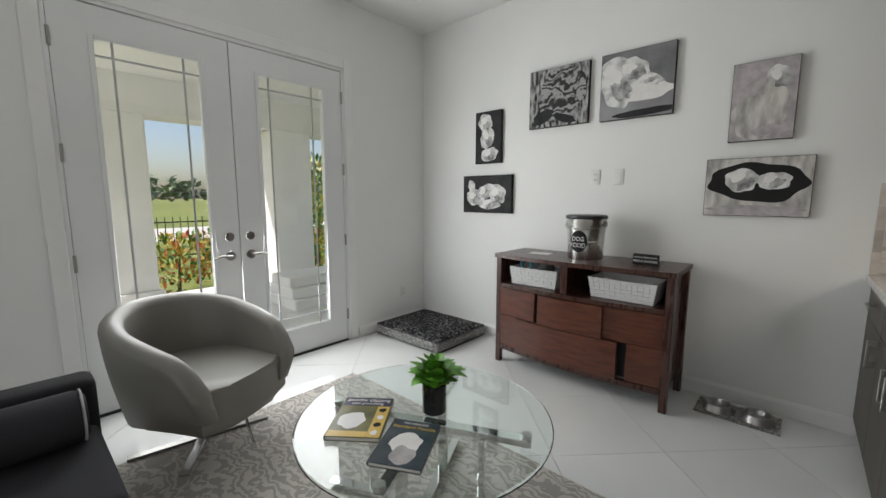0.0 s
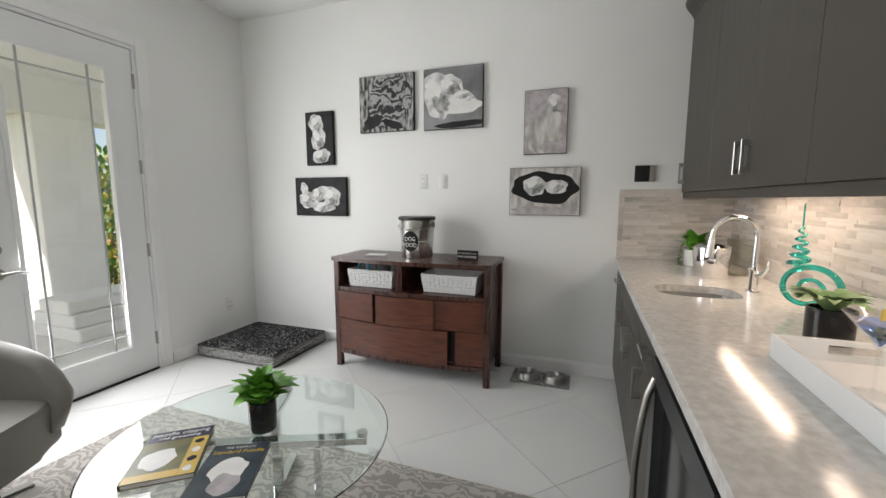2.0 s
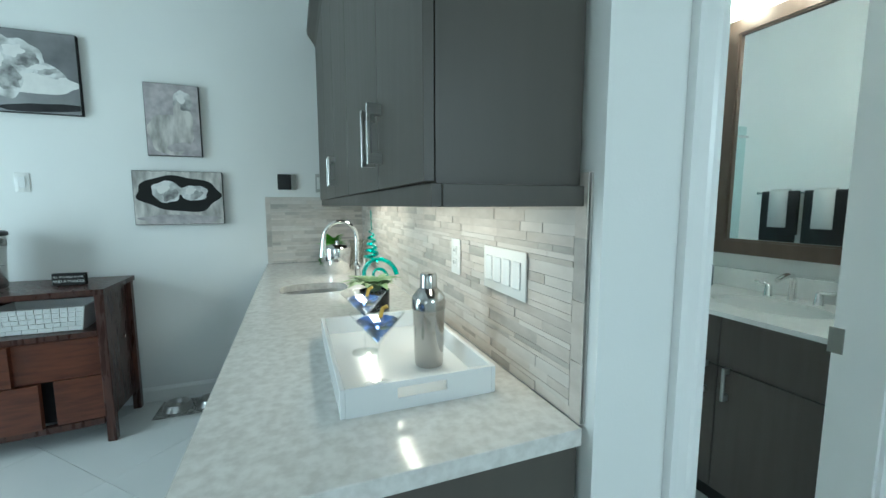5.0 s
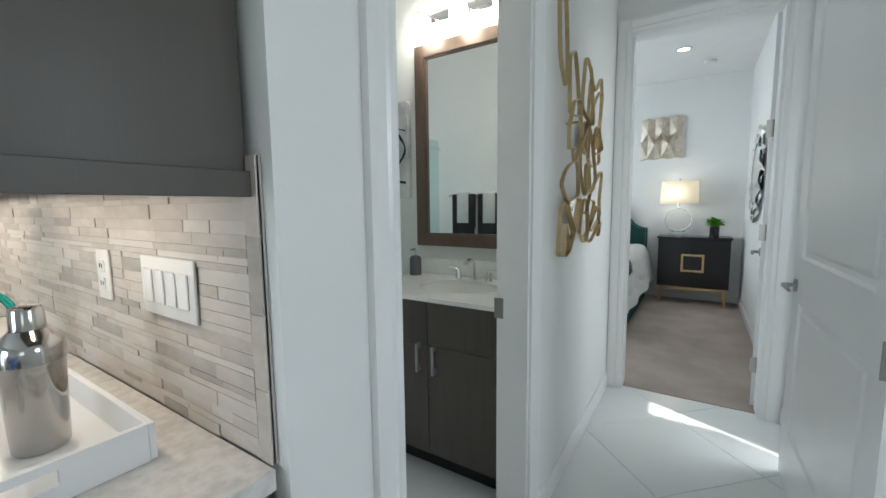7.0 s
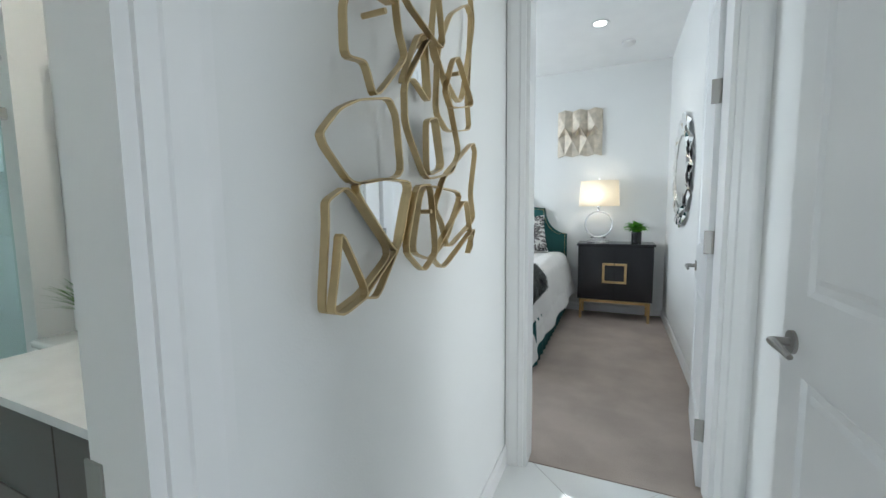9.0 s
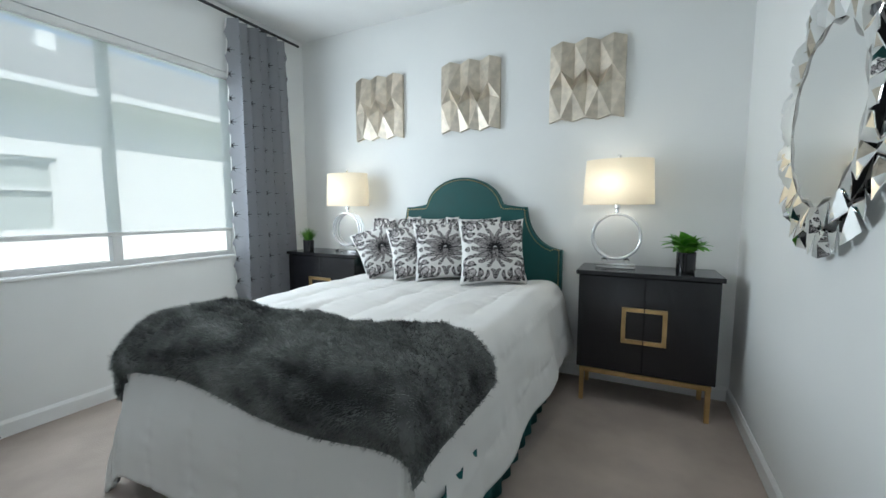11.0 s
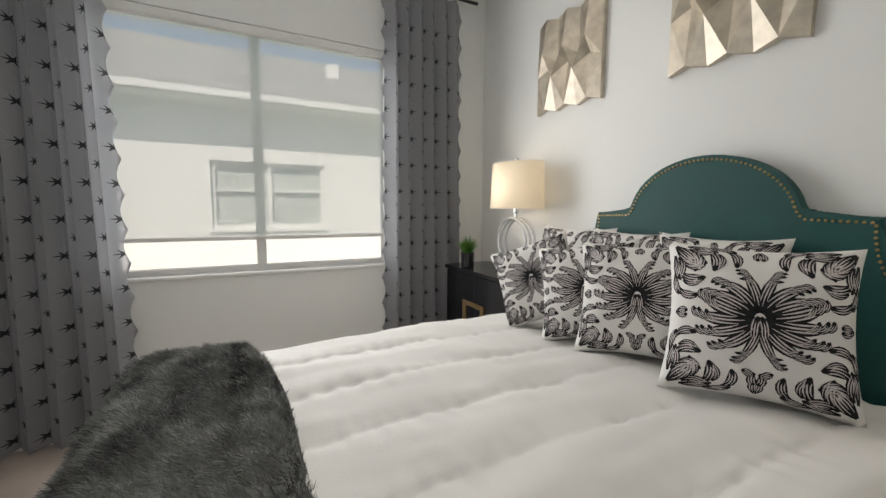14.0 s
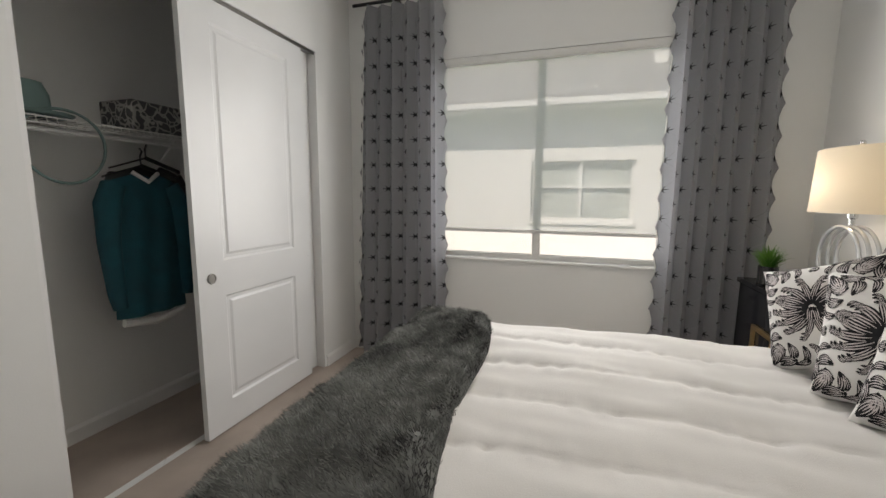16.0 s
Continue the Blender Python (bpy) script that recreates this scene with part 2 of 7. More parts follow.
def tube(bm, pts, r, n=10, closed=False):
    pts = [Vector(p) for p in pts]
    rings, up = [], Vector((0, 0, 1))
    N = len(pts)
    side = None
    for i, p in enumerate(pts):
        d = (pts[(i + 1) % N] - pts[i - 1]) if closed else (pts[min(i + 1, N - 1)] - pts[max(i - 1, 0)])
        d.normalize()
        if side is None:
            side = d.cross(up)
            if side.length < 0.05:
                side = d.cross(Vector((1, 0, 0)))
        side = (side - d * side.dot(d)).normalized()
        o = d.cross(side)
        rad = r[i] if isinstance(r, (list, tuple)) else r
        rings.append([bm.verts.new(p + side * rad * math.cos(2 * math.pi * k / n) + o * rad * math.sin(2 * math.pi * k / n)) for k in range(n)])
    for i in range(N if closed else N - 1):
        a, b = rings[i], rings[(i + 1) % N]
        for k in range(n):
            bm.faces.new((a[k], a[(k + 1) % n], b[(k + 1) % n], b[k]))
    if not closed:
        bm.faces.new(rings[0][::-1])
        bm.faces.new(rings[-1])
    return bm


def tb(*a, **k):
    return tube(bmesh.new(), *a, **k)


def ribbon(bm, pts, w, th, axis, closed=True):
    """A flat band on edge: pts run in a plane, the band stands w along axis, th thick."""
    pts, ax = [Vector(p) for p in pts], Vector(axis)
    N, rings = len(pts), []
    for i, p in enumerate(pts):
        d = (pts[(i + 1) % N] - pts[i - 1]) if closed else (pts[min(i + 1, N - 1)] - pts[max(i - 1, 0)])
        o = d.normalized().cross(ax).normalized() * th / 2
        rings.append([bm.verts.new(q) for q in (p - o, p + o, p + o + ax * w, p - o + ax * w)])
    for i in range(N if closed else N - 1):
        a, b = rings[i], rings[(i + 1) % N]
        for k in range(4):
            bm.faces.new((a[k], a[(k + 1) % 4], b[(k + 1) % 4], b[k]))
    if not closed:
        bm.faces.new(rings[0][::-1])
        bm.faces.new(rings[-1])
    return bm


def grid_sheet(bm, fn, nu, nv):
    g = [[bm.verts.new(fn(i / nu, j / nv)) for j in range(nv + 1)] for i in range(nu + 1)]
    for i in range(nu):
        for j in range(nv):
            bm.faces.new((g[i][j], g[i + 1][j], g[i + 1][j + 1], g[i][j + 1]))
    return bm


def solidify(ob, t, offset=0.0):
    m = ob.modifiers.new("thick", "SOLIDIFY")
    m.thickness, m.offset = t, offset
    return ob


def holed(bm, axis, w0, w1, u0, u1, z0, z1, holes=()):
    """A wall slab between w0 and w1 along axis, with rectangular holes (u0, u1, z0, z1) cut through."""
    us = sorted({u0, u1, *[h[0] for h in holes], *[h[1] for h in holes]})
    zs = sorted({z0, z1, *[h[2] for h in holes], *[h[3] for h in holes]})
    us, zs = [u for u in us if u0 <= u <= u1], [z for z in zs if z0 <= z <= z1]
    solid = lambda i, j: 0 <= i < len(us) - 1 and 0 <= j < len(zs) - 1 and not any(
        h[0] - 1e-6 <= us[i] and us[i + 1] <= h[1] + 1e-6 and h[2] - 1e-6 <= zs[j] and zs[j + 1] <= h[3] + 1e-6 for h in holes)
    cache = {}
    def vt(w, i, j):
        k = (w, i, j)
        if k not in cache:
            p = (w, us[i], zs[j]) if axis == "x" else (us[i], w, zs[j])
            cache[k] = bm.verts.new(p)
        return cache[k]
    for i in range(len(us) - 1):
        for j in range(len(zs) - 1):
            if not solid(i, j):
                continue
            for w in (w0, w1):
                bm.faces.new((vt(w, i, j), vt(w, i + 1, j), vt(w, i + 1, j + 1), vt(w, i, j + 1)))
            for (di, dj), (a, b) in {(-1, 0): ((i, j), (i, j + 1)), (1, 0): ((i + 1, j), (i + 1, j + 1)), (0, -1): ((i, j), (i + 1, j)), (0, 1): ((i, j + 1), (i + 1, j + 1))}.items():
                if not solid(i + di, j + dj):
                    bm.faces.new((vt(w0, *a), vt(w0, *b), vt(w1, *b), vt(w1, *a)))
    return bm


def wall(name, axis, w0, w1, u0, u1, holes=(), z0=-0.02, z1=2.98, material=None, label="white painted wall"):
    return tagged(part(name, holed(bmesh.new(), axis, w0, w1, u0, u1, z0, z1, holes), material or WALL), label, "wall", kind="structure")


# ---- large structure ----
NORTH, EAST, WEST, SOUTH = 3.235, 1.06, -2.98, -2.4
HALLN, HALLS, BDW0, BDW1 = 0.665, -0.335, 3.70, 3.83
HEADW, WINW, BEDS, CEILZ = 7.11, 3.41, -0.345, 2.98
DTOP = 2.44
wall("wall_west", "x", WEST - 0.16, WEST, SOUTH - 0.15, NORTH + 0.16, [(0.392, 2.252, -0.02, 2.42)], label="white painted wall around the french doors")
wall("wall_north", "y", NORTH, NORTH + 0.16, WEST, EAST, label="white painted wall with a gallery of canvases")
wall("wall_kitchen", "x", EAST, EAST + 0.12, HALLN, NORTH + 0.16, label="white painted wall behind the wet bar")
wall("wall_hall_north", "y", HALLN, HALLN + 0.125, EAST + 0.12, BDW0, [(1.33, 2.10, -0.02, DTOP)], label="white painted hallway wall with the bathroom doorway")
wall("wall_hall_south", "y", HALLS - 0.125, HALLS, 2.13, BDW0, [(2.26, 3.29, -0.02, DTOP)], label="white painted hallway wall with the side doorway")
# unseen slab, added to cut off the sun entering at the side door
tagged(part("porch_roof", bx(2.256, -1.75, 2.60, 3.69, HALLS - 0.126, 2.75), CEIL), "unseen white slab trimming the sun at the side door", "porch roof", kind="structure")
wall("wall_entry_east", "x", 2.13, 2.255, SOUTH - 0.15, HALLS - 0.125)
# both holes are assumed openings out of view, added to let daylight in
wall("wall_south", "y", SOUTH - 0.15, SOUTH, WEST, 2.13, [(-2.4, -1.2, 1.1, 2.2), (1.1, 1.9, 1.4, 2.3)])
wall("wall_bedroom_west", "x", BDW0, BDW1, BEDS - 0.15, WINW + 0.16, [(-0.225, 0.575, -0.02, DTOP), (1.22, 2.95, -0.02, DTOP)], label="white painted wall with closet and doorway")
wall("wall_bedroom_south", "y", BEDS - 0.15, BEDS, BDW1, HEADW, label="white painted bedroom wall with the mirror")
wall("wall_bedroom_east", "x", HEADW, HEADW + 0.16, BEDS - 0.15, WINW + 0.16, label="white painted wall behind the bed")
wall("wall_bedroom_north", "y", WINW, WINW + 0.16, BDW1, HEADW, [(4.61, 6.30, 0.885, 2.44)], label="grey-white painted wall around the window")
wall("wall_bath_east", "x", 2.785, 2.885, HALLN + 0.125, 2.60)
wall("wall_bath_north", "y", 3.52, 3.66, EAST + 0.12, 3.50, [(3.02, 3.33, 1.95, 2.38), (2.86, 3.06, 1.16, 1.54)])
wall("wall_shower_east", "x", 3.38, 3.50, 2.62, 3.52)
wall("wall_shower_south", "y", 2.60, 2.72, 2.885, 3.70)
wall("wall_closet_back", "x", 2.98, 3.10, HALLN + 0.125, 2.60)
tagged(part("ceiling", bx(WEST - 0.16, SOUTH - 0.15, CEILZ, 2.255, 3.7, CEILZ + 0.15), CEIL), "flat white painted ceiling", "ceiling", kind="structure")
tagged(part("ceiling_bedroom", bx(2.256, BEDS - 0.15, CEILZ, HEADW + 0.16, 3.7, CEILZ + 0.15), CEIL), "flat white painted ceiling over bedroom and hall", "ceiling", kind="structure")
tagged(part("floor_slab", bx(WEST - 0.16, SOUTH - 0.15, -0.14, BDW0 + 0.05, 3.7, -0.006), GROUT), "grout bed under pale tiles", "floor", kind="structure")
FLOOR = thing("floor", 0, 0, 0, "large polished white porcelain tiles laid diagonally", "floor", kind="structure")
carpet = part("carpet", bx(BDW0 + 0.05, BEDS - 0.15, -0.14, HEADW + 0.16, WINW + 0.16, 0.004), CARPET)
tagged(carpet, "soft taupe cut-pile carpet", "carpet", kind="structure")
tagged(part("closet_carpet", bx(3.10, HALLN + 0.125, -0.006, 3.70, 2.60, 0.004), CARPET), "soft taupe cut-pile carpet in the closet", "carpet", kind="structure")


def baseboard(runs):
    for ax, w, s, u0, u1 in runs:
        h, t = 0.10, 0.014
        pr = [(0, 0.002), (t, 0.002), (t, h - 0.02), (t * 0.5, h - 0.006), (t * 0.35, h), (0, h)]
        bm = bmesh.new()
        if ax == "x":
            prism(bm, [(w + s * p, z) for p, z in pr], u0, u1, axis="y")
        else:
            prism(bm, [(w + s * p, z) for p, z in pr], u0, u1, axis="x")
        tagged(part("baseboard", bm, TRIM), "white moulded baseboard", "baseboard", kind="structure")


baseboard([("y", NORTH, -1, WEST, 0.40), ("x", WEST, 1, 2.34, NORTH - 0.015), ("x", WEST, 1, SOUTH, 0.30), ("y", HALLN, -1, 2.20, BDW0), ("y", HALLS, 1, 3.30, BDW0),
           ("y", HALLN, -1, EAST + 0.0, 1.235), ("x", HEADW, -1, BEDS, WINW), ("y", BEDS, 1, 4.7, HEADW - 0.015), ("y", WINW, -1, BDW1 + 0.015, HEADW - 0.015), ("x", BDW1, 1, 2.955, WINW - 0.015), ("x", BDW1, 1, 0.66, 1.21),
           ("x", 3.10, 1, 0.80, 2.59), ("x", 2.785, -1, 1.68, 2.46)])


def casing(name, axis, face, s, u0, u1, top, w=0.085, t=0.018, label="white moulded door casing"):
    """Moulded boards round an opening, on one face of a wall."""
    ob = thing(name, 0, 0, 0, label, "door casing", kind="structure")
    prof = [(0, 0), (0, t * 0.55), (w * 0.25, t * 0.8), (w * 0.35, t * 0.6), (w * 0.8, t), (w, t), (w, 0)]
    for side, u in ((-1, u0), (1, u1)):
        pts = [(u + side * a, face + s * b) for a, b in prof]
        if axis == "x":
            pts = [(b, a) for a, b in pts]
        part("upright", prism(bmesh.new(), pts, 0.0, top + w), TRIM, ob)
    pts = [(face + s * b, top + a) for a, b in prof]
    if axis == "x":
        part("head", prism(bmesh.new(), pts, u0, u1, axis="y"), TRIM, ob)
    else:
        part("head", prism(bmesh.new(), pts, u0, u1, axis="x"), TRIM, ob)
    return ob


casing("trim_bath_door", "y", HALLN, -1, 1.33, 2.10, DTOP)
casing("trim_bedroom_door", "x", BDW0, -1, -0.225, 0.575, DTOP)
casing("trim_bedroom_door_inner", "x", BDW1, 1, -0.225, 0.575, DTOP, w=0.07)


def panel_leaf(bm, w, h, t, panels, inset=0.009):
    """A door leaf from (0,0,0) along x, both faces with raised moulded panels."""
    holed(bm, "y", -t / 2, t / 2, 0, w, 0, h, panels)
    for a, b, c, d in panels:
        for s in (-1, 1):
            f, o = s * t / 2, s * inset
            steps = [(0, 0), (0.012, o), (0.03, o), (0.045, o * 0.35)]
            loops = []
            for m, dep in steps:
                loops.append([bm.verts.new(p) for p in ((a + m, f - dep, c + m), (b - m, f - dep, c + m), (b - m, f - dep, d - m), (a + m, f - dep, d - m))])
            for p, q in zip(loops, loops[1:]):
                for k in range(4):
                    bm.faces.new((p[k], p[(k + 1) % 4], q[(k + 1) % 4], q[k]))
            bm.faces.new(loops[-1])
    return bm


def hinge(parent, x, y, z, h=0.1, along="x"):
    bm = bmesh.new()
    if along == "x":
        box(bm, x - 0.034, y - 0.002, z - h / 2, x + 0.034, y + 0.002, z + h / 2, 0.0008)
    else:
        box(bm, x - 0.002, y - 0.034, z - h / 2, x + 0.002, y + 0.034, z + h / 2, 0.0008)
    tube(bm, [(x, y, z - h / 2), (x, y, z + h / 2)], 0.006, 8)
    return part("hinge", bm, NICKEL, parent, "satin nickel hinge")


def lever(parent, x, y, z, face, dirx, label="satin nickel lever handle"):
    """Rose and lever on a leaf built along x; face: +1 or -1 on y."""
    bm = bmesh.new()
    tube(bm, [(x, y, z), (x, y + face * 0.008, z)], 0.03, 20)
    tube(bm, [(x, y, z), (x, y + face * 0.045, z)], 0.011, 12)
    tube(bm, [(x, y + face * 0.045, z), (x + dirx * 0.03, y + face * 0.05, z + 0.003), (x + dirx * 0.075, y + face * 0.05, z + 0.002), (x + dirx * 0.115, y + face * 0.046, z - 0.006)], [0.011, 0.011, 0.009, 0.007], 10)
    return part("lever_handle", bm, NICKEL, parent, label, smooth=True)


# ---- doors and windows ----
def door_leaf(name, m, w, label, handle_faces, hinges_at=(0.28, 1.15, 2.0, 2.3), lever_dir=-1):
    ob = new(name)
    ob.matrix_world = m
    tagged(ob, label, "door", kind="structure")
    h = DTOP - 0.03
    part("leaf", panel_leaf(bmesh.new(), w, h, 0.036, [(0.12, w - 0.12, 0.24, 0.86), (0.12, w - 0.12, 1.06, h - 0.13)]), DOORW, ob)
    for f in handle_faces:
        lever(ob, w - 0.065, f * 0.018, 0.93, f, lever_dir)
    for z in hinges_at[:3]:
        hinge(ob, -0.004, -0.0, z, along="y")
    return ob


# bedroom door, swung in along the mirror wall; side door standing ajar
door_leaf("door_1", pose(BDW1 + 0.012, -0.205, 0.015, 0, 0, -6), 0.78, "open white two-panel bedroom door with nickel lever", (1, -1), (0.27, 1.12, 1.75))
door_leaf("door_2", pose(2.10, -0.285, 0.012, 0, 0, 1.5), 1.035, "white two-panel side door standing slightly open", (1,), (0.2, 0.91, 1.6))


def jamb(name, axis, w0, w1, u0, u1, top, t=0.018, label="white painted door jamb"):
    ob = thing(name, 0, 0, 0, label, "door jamb", kind="structure")
    for a, b in ((u0, u0 + t), (u1 - t, u1)):
        part("side", bx(w0, a, 0, w1, b, top) if axis == "x" else bx(a, w0, 0, b, w1, top), TRIM, ob)
    part("top", bx(w0, u0 + t, top - t, w1, u1 - t, top) if axis == "x" else bx(u0 + t, w0, top - t, u1 - t, w1, top), TRIM, ob)
    return ob


bj = jamb("jamb_bath", "y", HALLN, HALLN + 0.125, 1.33, 2.10, DTOP)
part("strike_plate", bx(2.079, 0.762, 0.885, 2.083, 0.80, 0.965, 0.001), NICKEL, bj, "satin nickel strike plate")
jamb("jamb_side_door", "y", HALLS - 0.125, HALLS, 2.26, 3.29, DTOP)
jamb("jamb_bedroom", "x", BDW0, BDW1, -0.225, 0.575, DTOP)
jamb("jamb_closet", "x", BDW0, BDW1, 1.22, 2.95, DTOP)


GRILLE = mat("grey_grille_paint", (0.42, 0.43, 0.43), 0.5)


def french_door():
    frame_ob = thing("door_frame", WEST, -0.048, 0, "white painted french door frame with dark threshold", "door frame", kind="structure")
    for y0, y1 in ((0.44, 0.462), (2.278, 2.30)):
        part("side", bx(-0.16, y0, 0, 0.004, y1, 2.42, 0.002), DOORW, frame_ob)
    part("head", bx(-0.16, 0.462, 2.396, 0.004, 2.278, 2.42, 0.002), DOORW, frame_ob)
    part("threshold", bx(-0.16, 0.462, 0, 0.004, 2.278, 0.014, 0.002), BLACK, frame_ob, "dark bronze threshold")
    for y0, y1 in ((0.36, 0.44), (2.30, 2.38)):
        part("casing", bx(0.001, y0, 0.0, 0.016, y1, 2.50, 0.004), TRIM, frame_ob)
    part("casing", bx(0.001, 0.44, 2.42, 0.016, 2.30, 2.50, 0.004), TRIM, frame_ob)
    for k, (y0, g0, g1, y1, knob, hy) in enumerate(((0.466, 0.645, 1.185, 1.366, 1.297, 0.464), (1.374, 1.56, 2.095, 2.274, 1.442, 2.276))):
        ob = thing("door_%d" % (3 + k), WEST - 0.03, -0.048, 0.016, "closed grey-white french door with prairie-grille glass", "door", "french doors", kind="structure")
        part("leaf", holed(bmesh.new(), "x", -0.022, 0.022, y0, y1, 0.0, 2.376, [(g0, g1, 0.22, 2.20)]), DOORW, ob)
        bm = bmesh.new()
        for a, b, c, d in ((g0 - 0.02, g0 + 0.006, 0.2, 2.22), (g1 - 0.006, g1 + 0.02, 0.2, 2.22)):
            box(bm, 0.0221, a, c, 0.032, b, d, 0.003)
        for c, d in ((0.2, 0.226), (2.194, 2.22)):
            box(bm, 0.0221, g0 + 0.006, c, 0.032, g1 - 0.006, d, 0.003)
        part("glazing_bead", bm, DOORW, ob)
        g = part("pane", bx(-0.006, g0, 0.22, 0.0, g1, 2.20), PANE, ob, "clear insulated glass")
        g.visible_shadow = False
        for y in (g0 + 0.09, g1 - 0.09):
            part("muntin", bx(0.001, y - 0.006, 0.22, 0.007, y + 0.006, 2.20), GRILLE, ob, "grey grille bar")
        for z in (0.31, 2.11):
            part("muntin", bx(0.0015, g0, z - 0.006, 0.0065, g1, z + 0.006), GRILLE, ob, "grey grille bar")
        bm = bmesh.new()
        tube(bm, [(0.022, knob, 1.025), (0.032, knob, 1.025)], 0.031, 22)
        tube(bm, [(0.032, knob, 1.025), (0.040, knob, 1.025)], 0.016, 16)
        part("deadbolt", bm, NICKEL, ob, "satin nickel deadbolt", smooth=True)
        s = -1 if k == 0 else 1
        bm = bmesh.new()
        tube(bm, [(0.022, knob, 0.885), (0.031, knob, 0.885)], 0.033, 22)
        tube(bm, [(0.03, knob, 0.885), (0.062, knob, 0.885)], 0.011, 12)
        tube(bm, [(0.062, knob, 0.885), (0.068, knob + s * 0.03, 0.888), (0.068, knob + s * 0.075, 0.892), (0.066, knob + s * 0.12, 0.878)], [0.011, 0.010, 0.008, 0.006], 10)
        part("lever_handle", bm, NICKEL, ob, "satin nickel lever handle", smooth=True)
        for z in (0.24, 0.93, 1.55, 2.16):
            part("hinge", tube(bmesh.new(), [(0.03, hy, z - 0.05), (0.03, hy, z + 0.05)], 0.009, 10), NICKEL, ob, "nickel hinge barrel")


french_door()


def bedroom_window():
    ob = thing("window_1", 5.455, WINW, 0.885, "white aluminium window with a lowered mesh roller shade", "window", kind="structure")
    W, H, M = 0.845, 1.555, -0.045
    f = part("window_frame", holed(bmesh.new(), "y", 0.05, 0.11, -W, W, 0, H, [(-W + 0.045, M - 0.028, 0.05, H - 0.05), (M + 0.028, W - 0.045, 0.05, H - 0.05)]), PLASTICW, ob)
    part("window_sill", bx(-W, -0.02, -0.004, W, 0.05, 0.018, 0.004), TRIM, ob, "white sill")
    for a, b in ((-W + 0.045, M - 0.028), (M + 0.028, W - 0.045)):
        p = part("pane", bx(a, 0.076, 0.05, b, 0.081, H - 0.05), PANE, ob)
        p.visible_shadow = False
    part("shade_cassette", bx(-W + 0.004, -0.006, H - 0.060, W - 0.004, 0.045, H - 0.003, 0.012, 2), PLASTICW, ob, "white shade cassette")
    s = part("shade_cloth", bx(-W + 0.012, 0.022, 0.245, W - 0.012, 0.0225, H - 0.055), SHADE, ob, "pale see-through roller shade cloth")
    part("shade_hem_bar", bx(-W + 0.01, 0.016, 0.222, W - 0.01, 0.030, 0.246, 0.003), PLASTICW, ob, "grey hem bar")


bedroom_window()


def closet_doors():
    for k, (x, y0, w) in enumerate(((3.795, 1.872, 0.92), (3.742, 2.0, 0.93))):
        ob = new("closet_door")
        ob.matrix_world = pose(x, y0, 0.014, 0, 0, 90)
        tagged(ob, "white two-panel sliding closet door with round finger pull", "closet door", "sliding closet doors", kind="structure")
        h = 2.40
        part("leaf", panel_leaf(bmesh.new(), w, h, 0.034, [(0.17, w - 0.15, 0.17, 0.80), (0.17, w - 0.15, 1.0, h - 0.13)]), DOORW, ob)
        xx = 0.085 if k == 0 else w - 0.10
        bm = bmesh.new()
        ring = [(xx + 0.026 * math.cos(a * math.pi / 12), -0.018, 0.91 + 0.026 * math.sin(a * math.pi / 12)) for a in range(24)]
        tube(bm, ring, 0.004, 8, closed=True)
        tube(bm, [(xx, -0.0172, 0.91), (xx, -0.0178, 0.91)], 0.024, 20)
        part("finger_pull", bm, NICKEL, ob, "satin nickel finger pull", smooth=True)
    t = thing("closet_track", BDW0, 1.24, 2.40, "metal sliding door track", "track", kind="structure")
    part("rail", bx(0.02, 0, 0.012, 0.115, 1.69, 0.02), NICKEL, t)
    part("fascia", bx(0.116, 0, 0.0, 0.122, 1.69, 0.02), NICKEL, t)


closet_doors()


# ---- wet bar ----
def bar_pull(parent, x, y, z, L, vertical=True):
    """Square bar pull on a face at x that looks to -x."""
    bm = bmesh.new()
    h = L / 2
    if vertical:
        box(bm, x - 0.034, y - 0.006, z - h, x - 0.024, y + 0.006, z + h, 0.0015)
        for s in (-1, 1):
            box(bm, x - 0.0245, y - 0.006, z + s * (h - 0.013) - 0.012, x, y + 0.006, z + s * (h - 0.013) + 0.012)
    else:
        box(bm, x - 0.034, y - h, z - 0.006, x - 0.024, y + h, z + 0.006, 0.0015)
        for s in (-1, 1):
            box(bm, x - 0.0245, y + s * (h - 0.012) - 0.006, z - 0.006, x, y + s * (h - 0.012) + 0.006, z + 0.006)
    return part("pull", bm, STEEL, parent, "brushed nickel bar pull")


CF, CE = 0.40, EAST - 0.012          # carcass front, back
def base_unit(y0, y1, fronts, label):
    ob = thing("base_cabinet", 0, y0, 0, label, "cabinet", "wet bar base cabinets")
    w = y1 - y0
    bm = bmesh.new()
    if "sink" in label:
        for x0, ya, z0, x1, yb, z1 in ((CF, 0.001, 0.10, CE, w - 0.001, 0.13), (CF, 0.001, 0.131, CF + 0.018, w - 0.001, 0.876), (CF + 0.019, 0.001, 0.131, CE, 0.019, 0.876), (CF + 0.019, w - 0.019, 0.131, CE, w - 0.001, 0.876)):
            box(bm, x0, ya, z0, x1, yb, z1)
    else:
        box(bm, CF, 0.001, 0.10, CE, w - 0.001, 0.876)
    part("body", bm, CABINET, ob)
    part("toe_kick", bx(CF + 0.06, 0.002, 0.0, CE, w - 0.002, 0.0995), BLACK, ob, "dark toe kick")
    for a, b, z0, z1, kind, pulls in fronts:
        f = part("door" if kind == "d" else "drawer_front", bx(CF - 0.02, a + 0.002, z0 + 0.002, CF - 0.001, b - 0.002, z1 - 0.002, 0.0015), CABINET, ob)
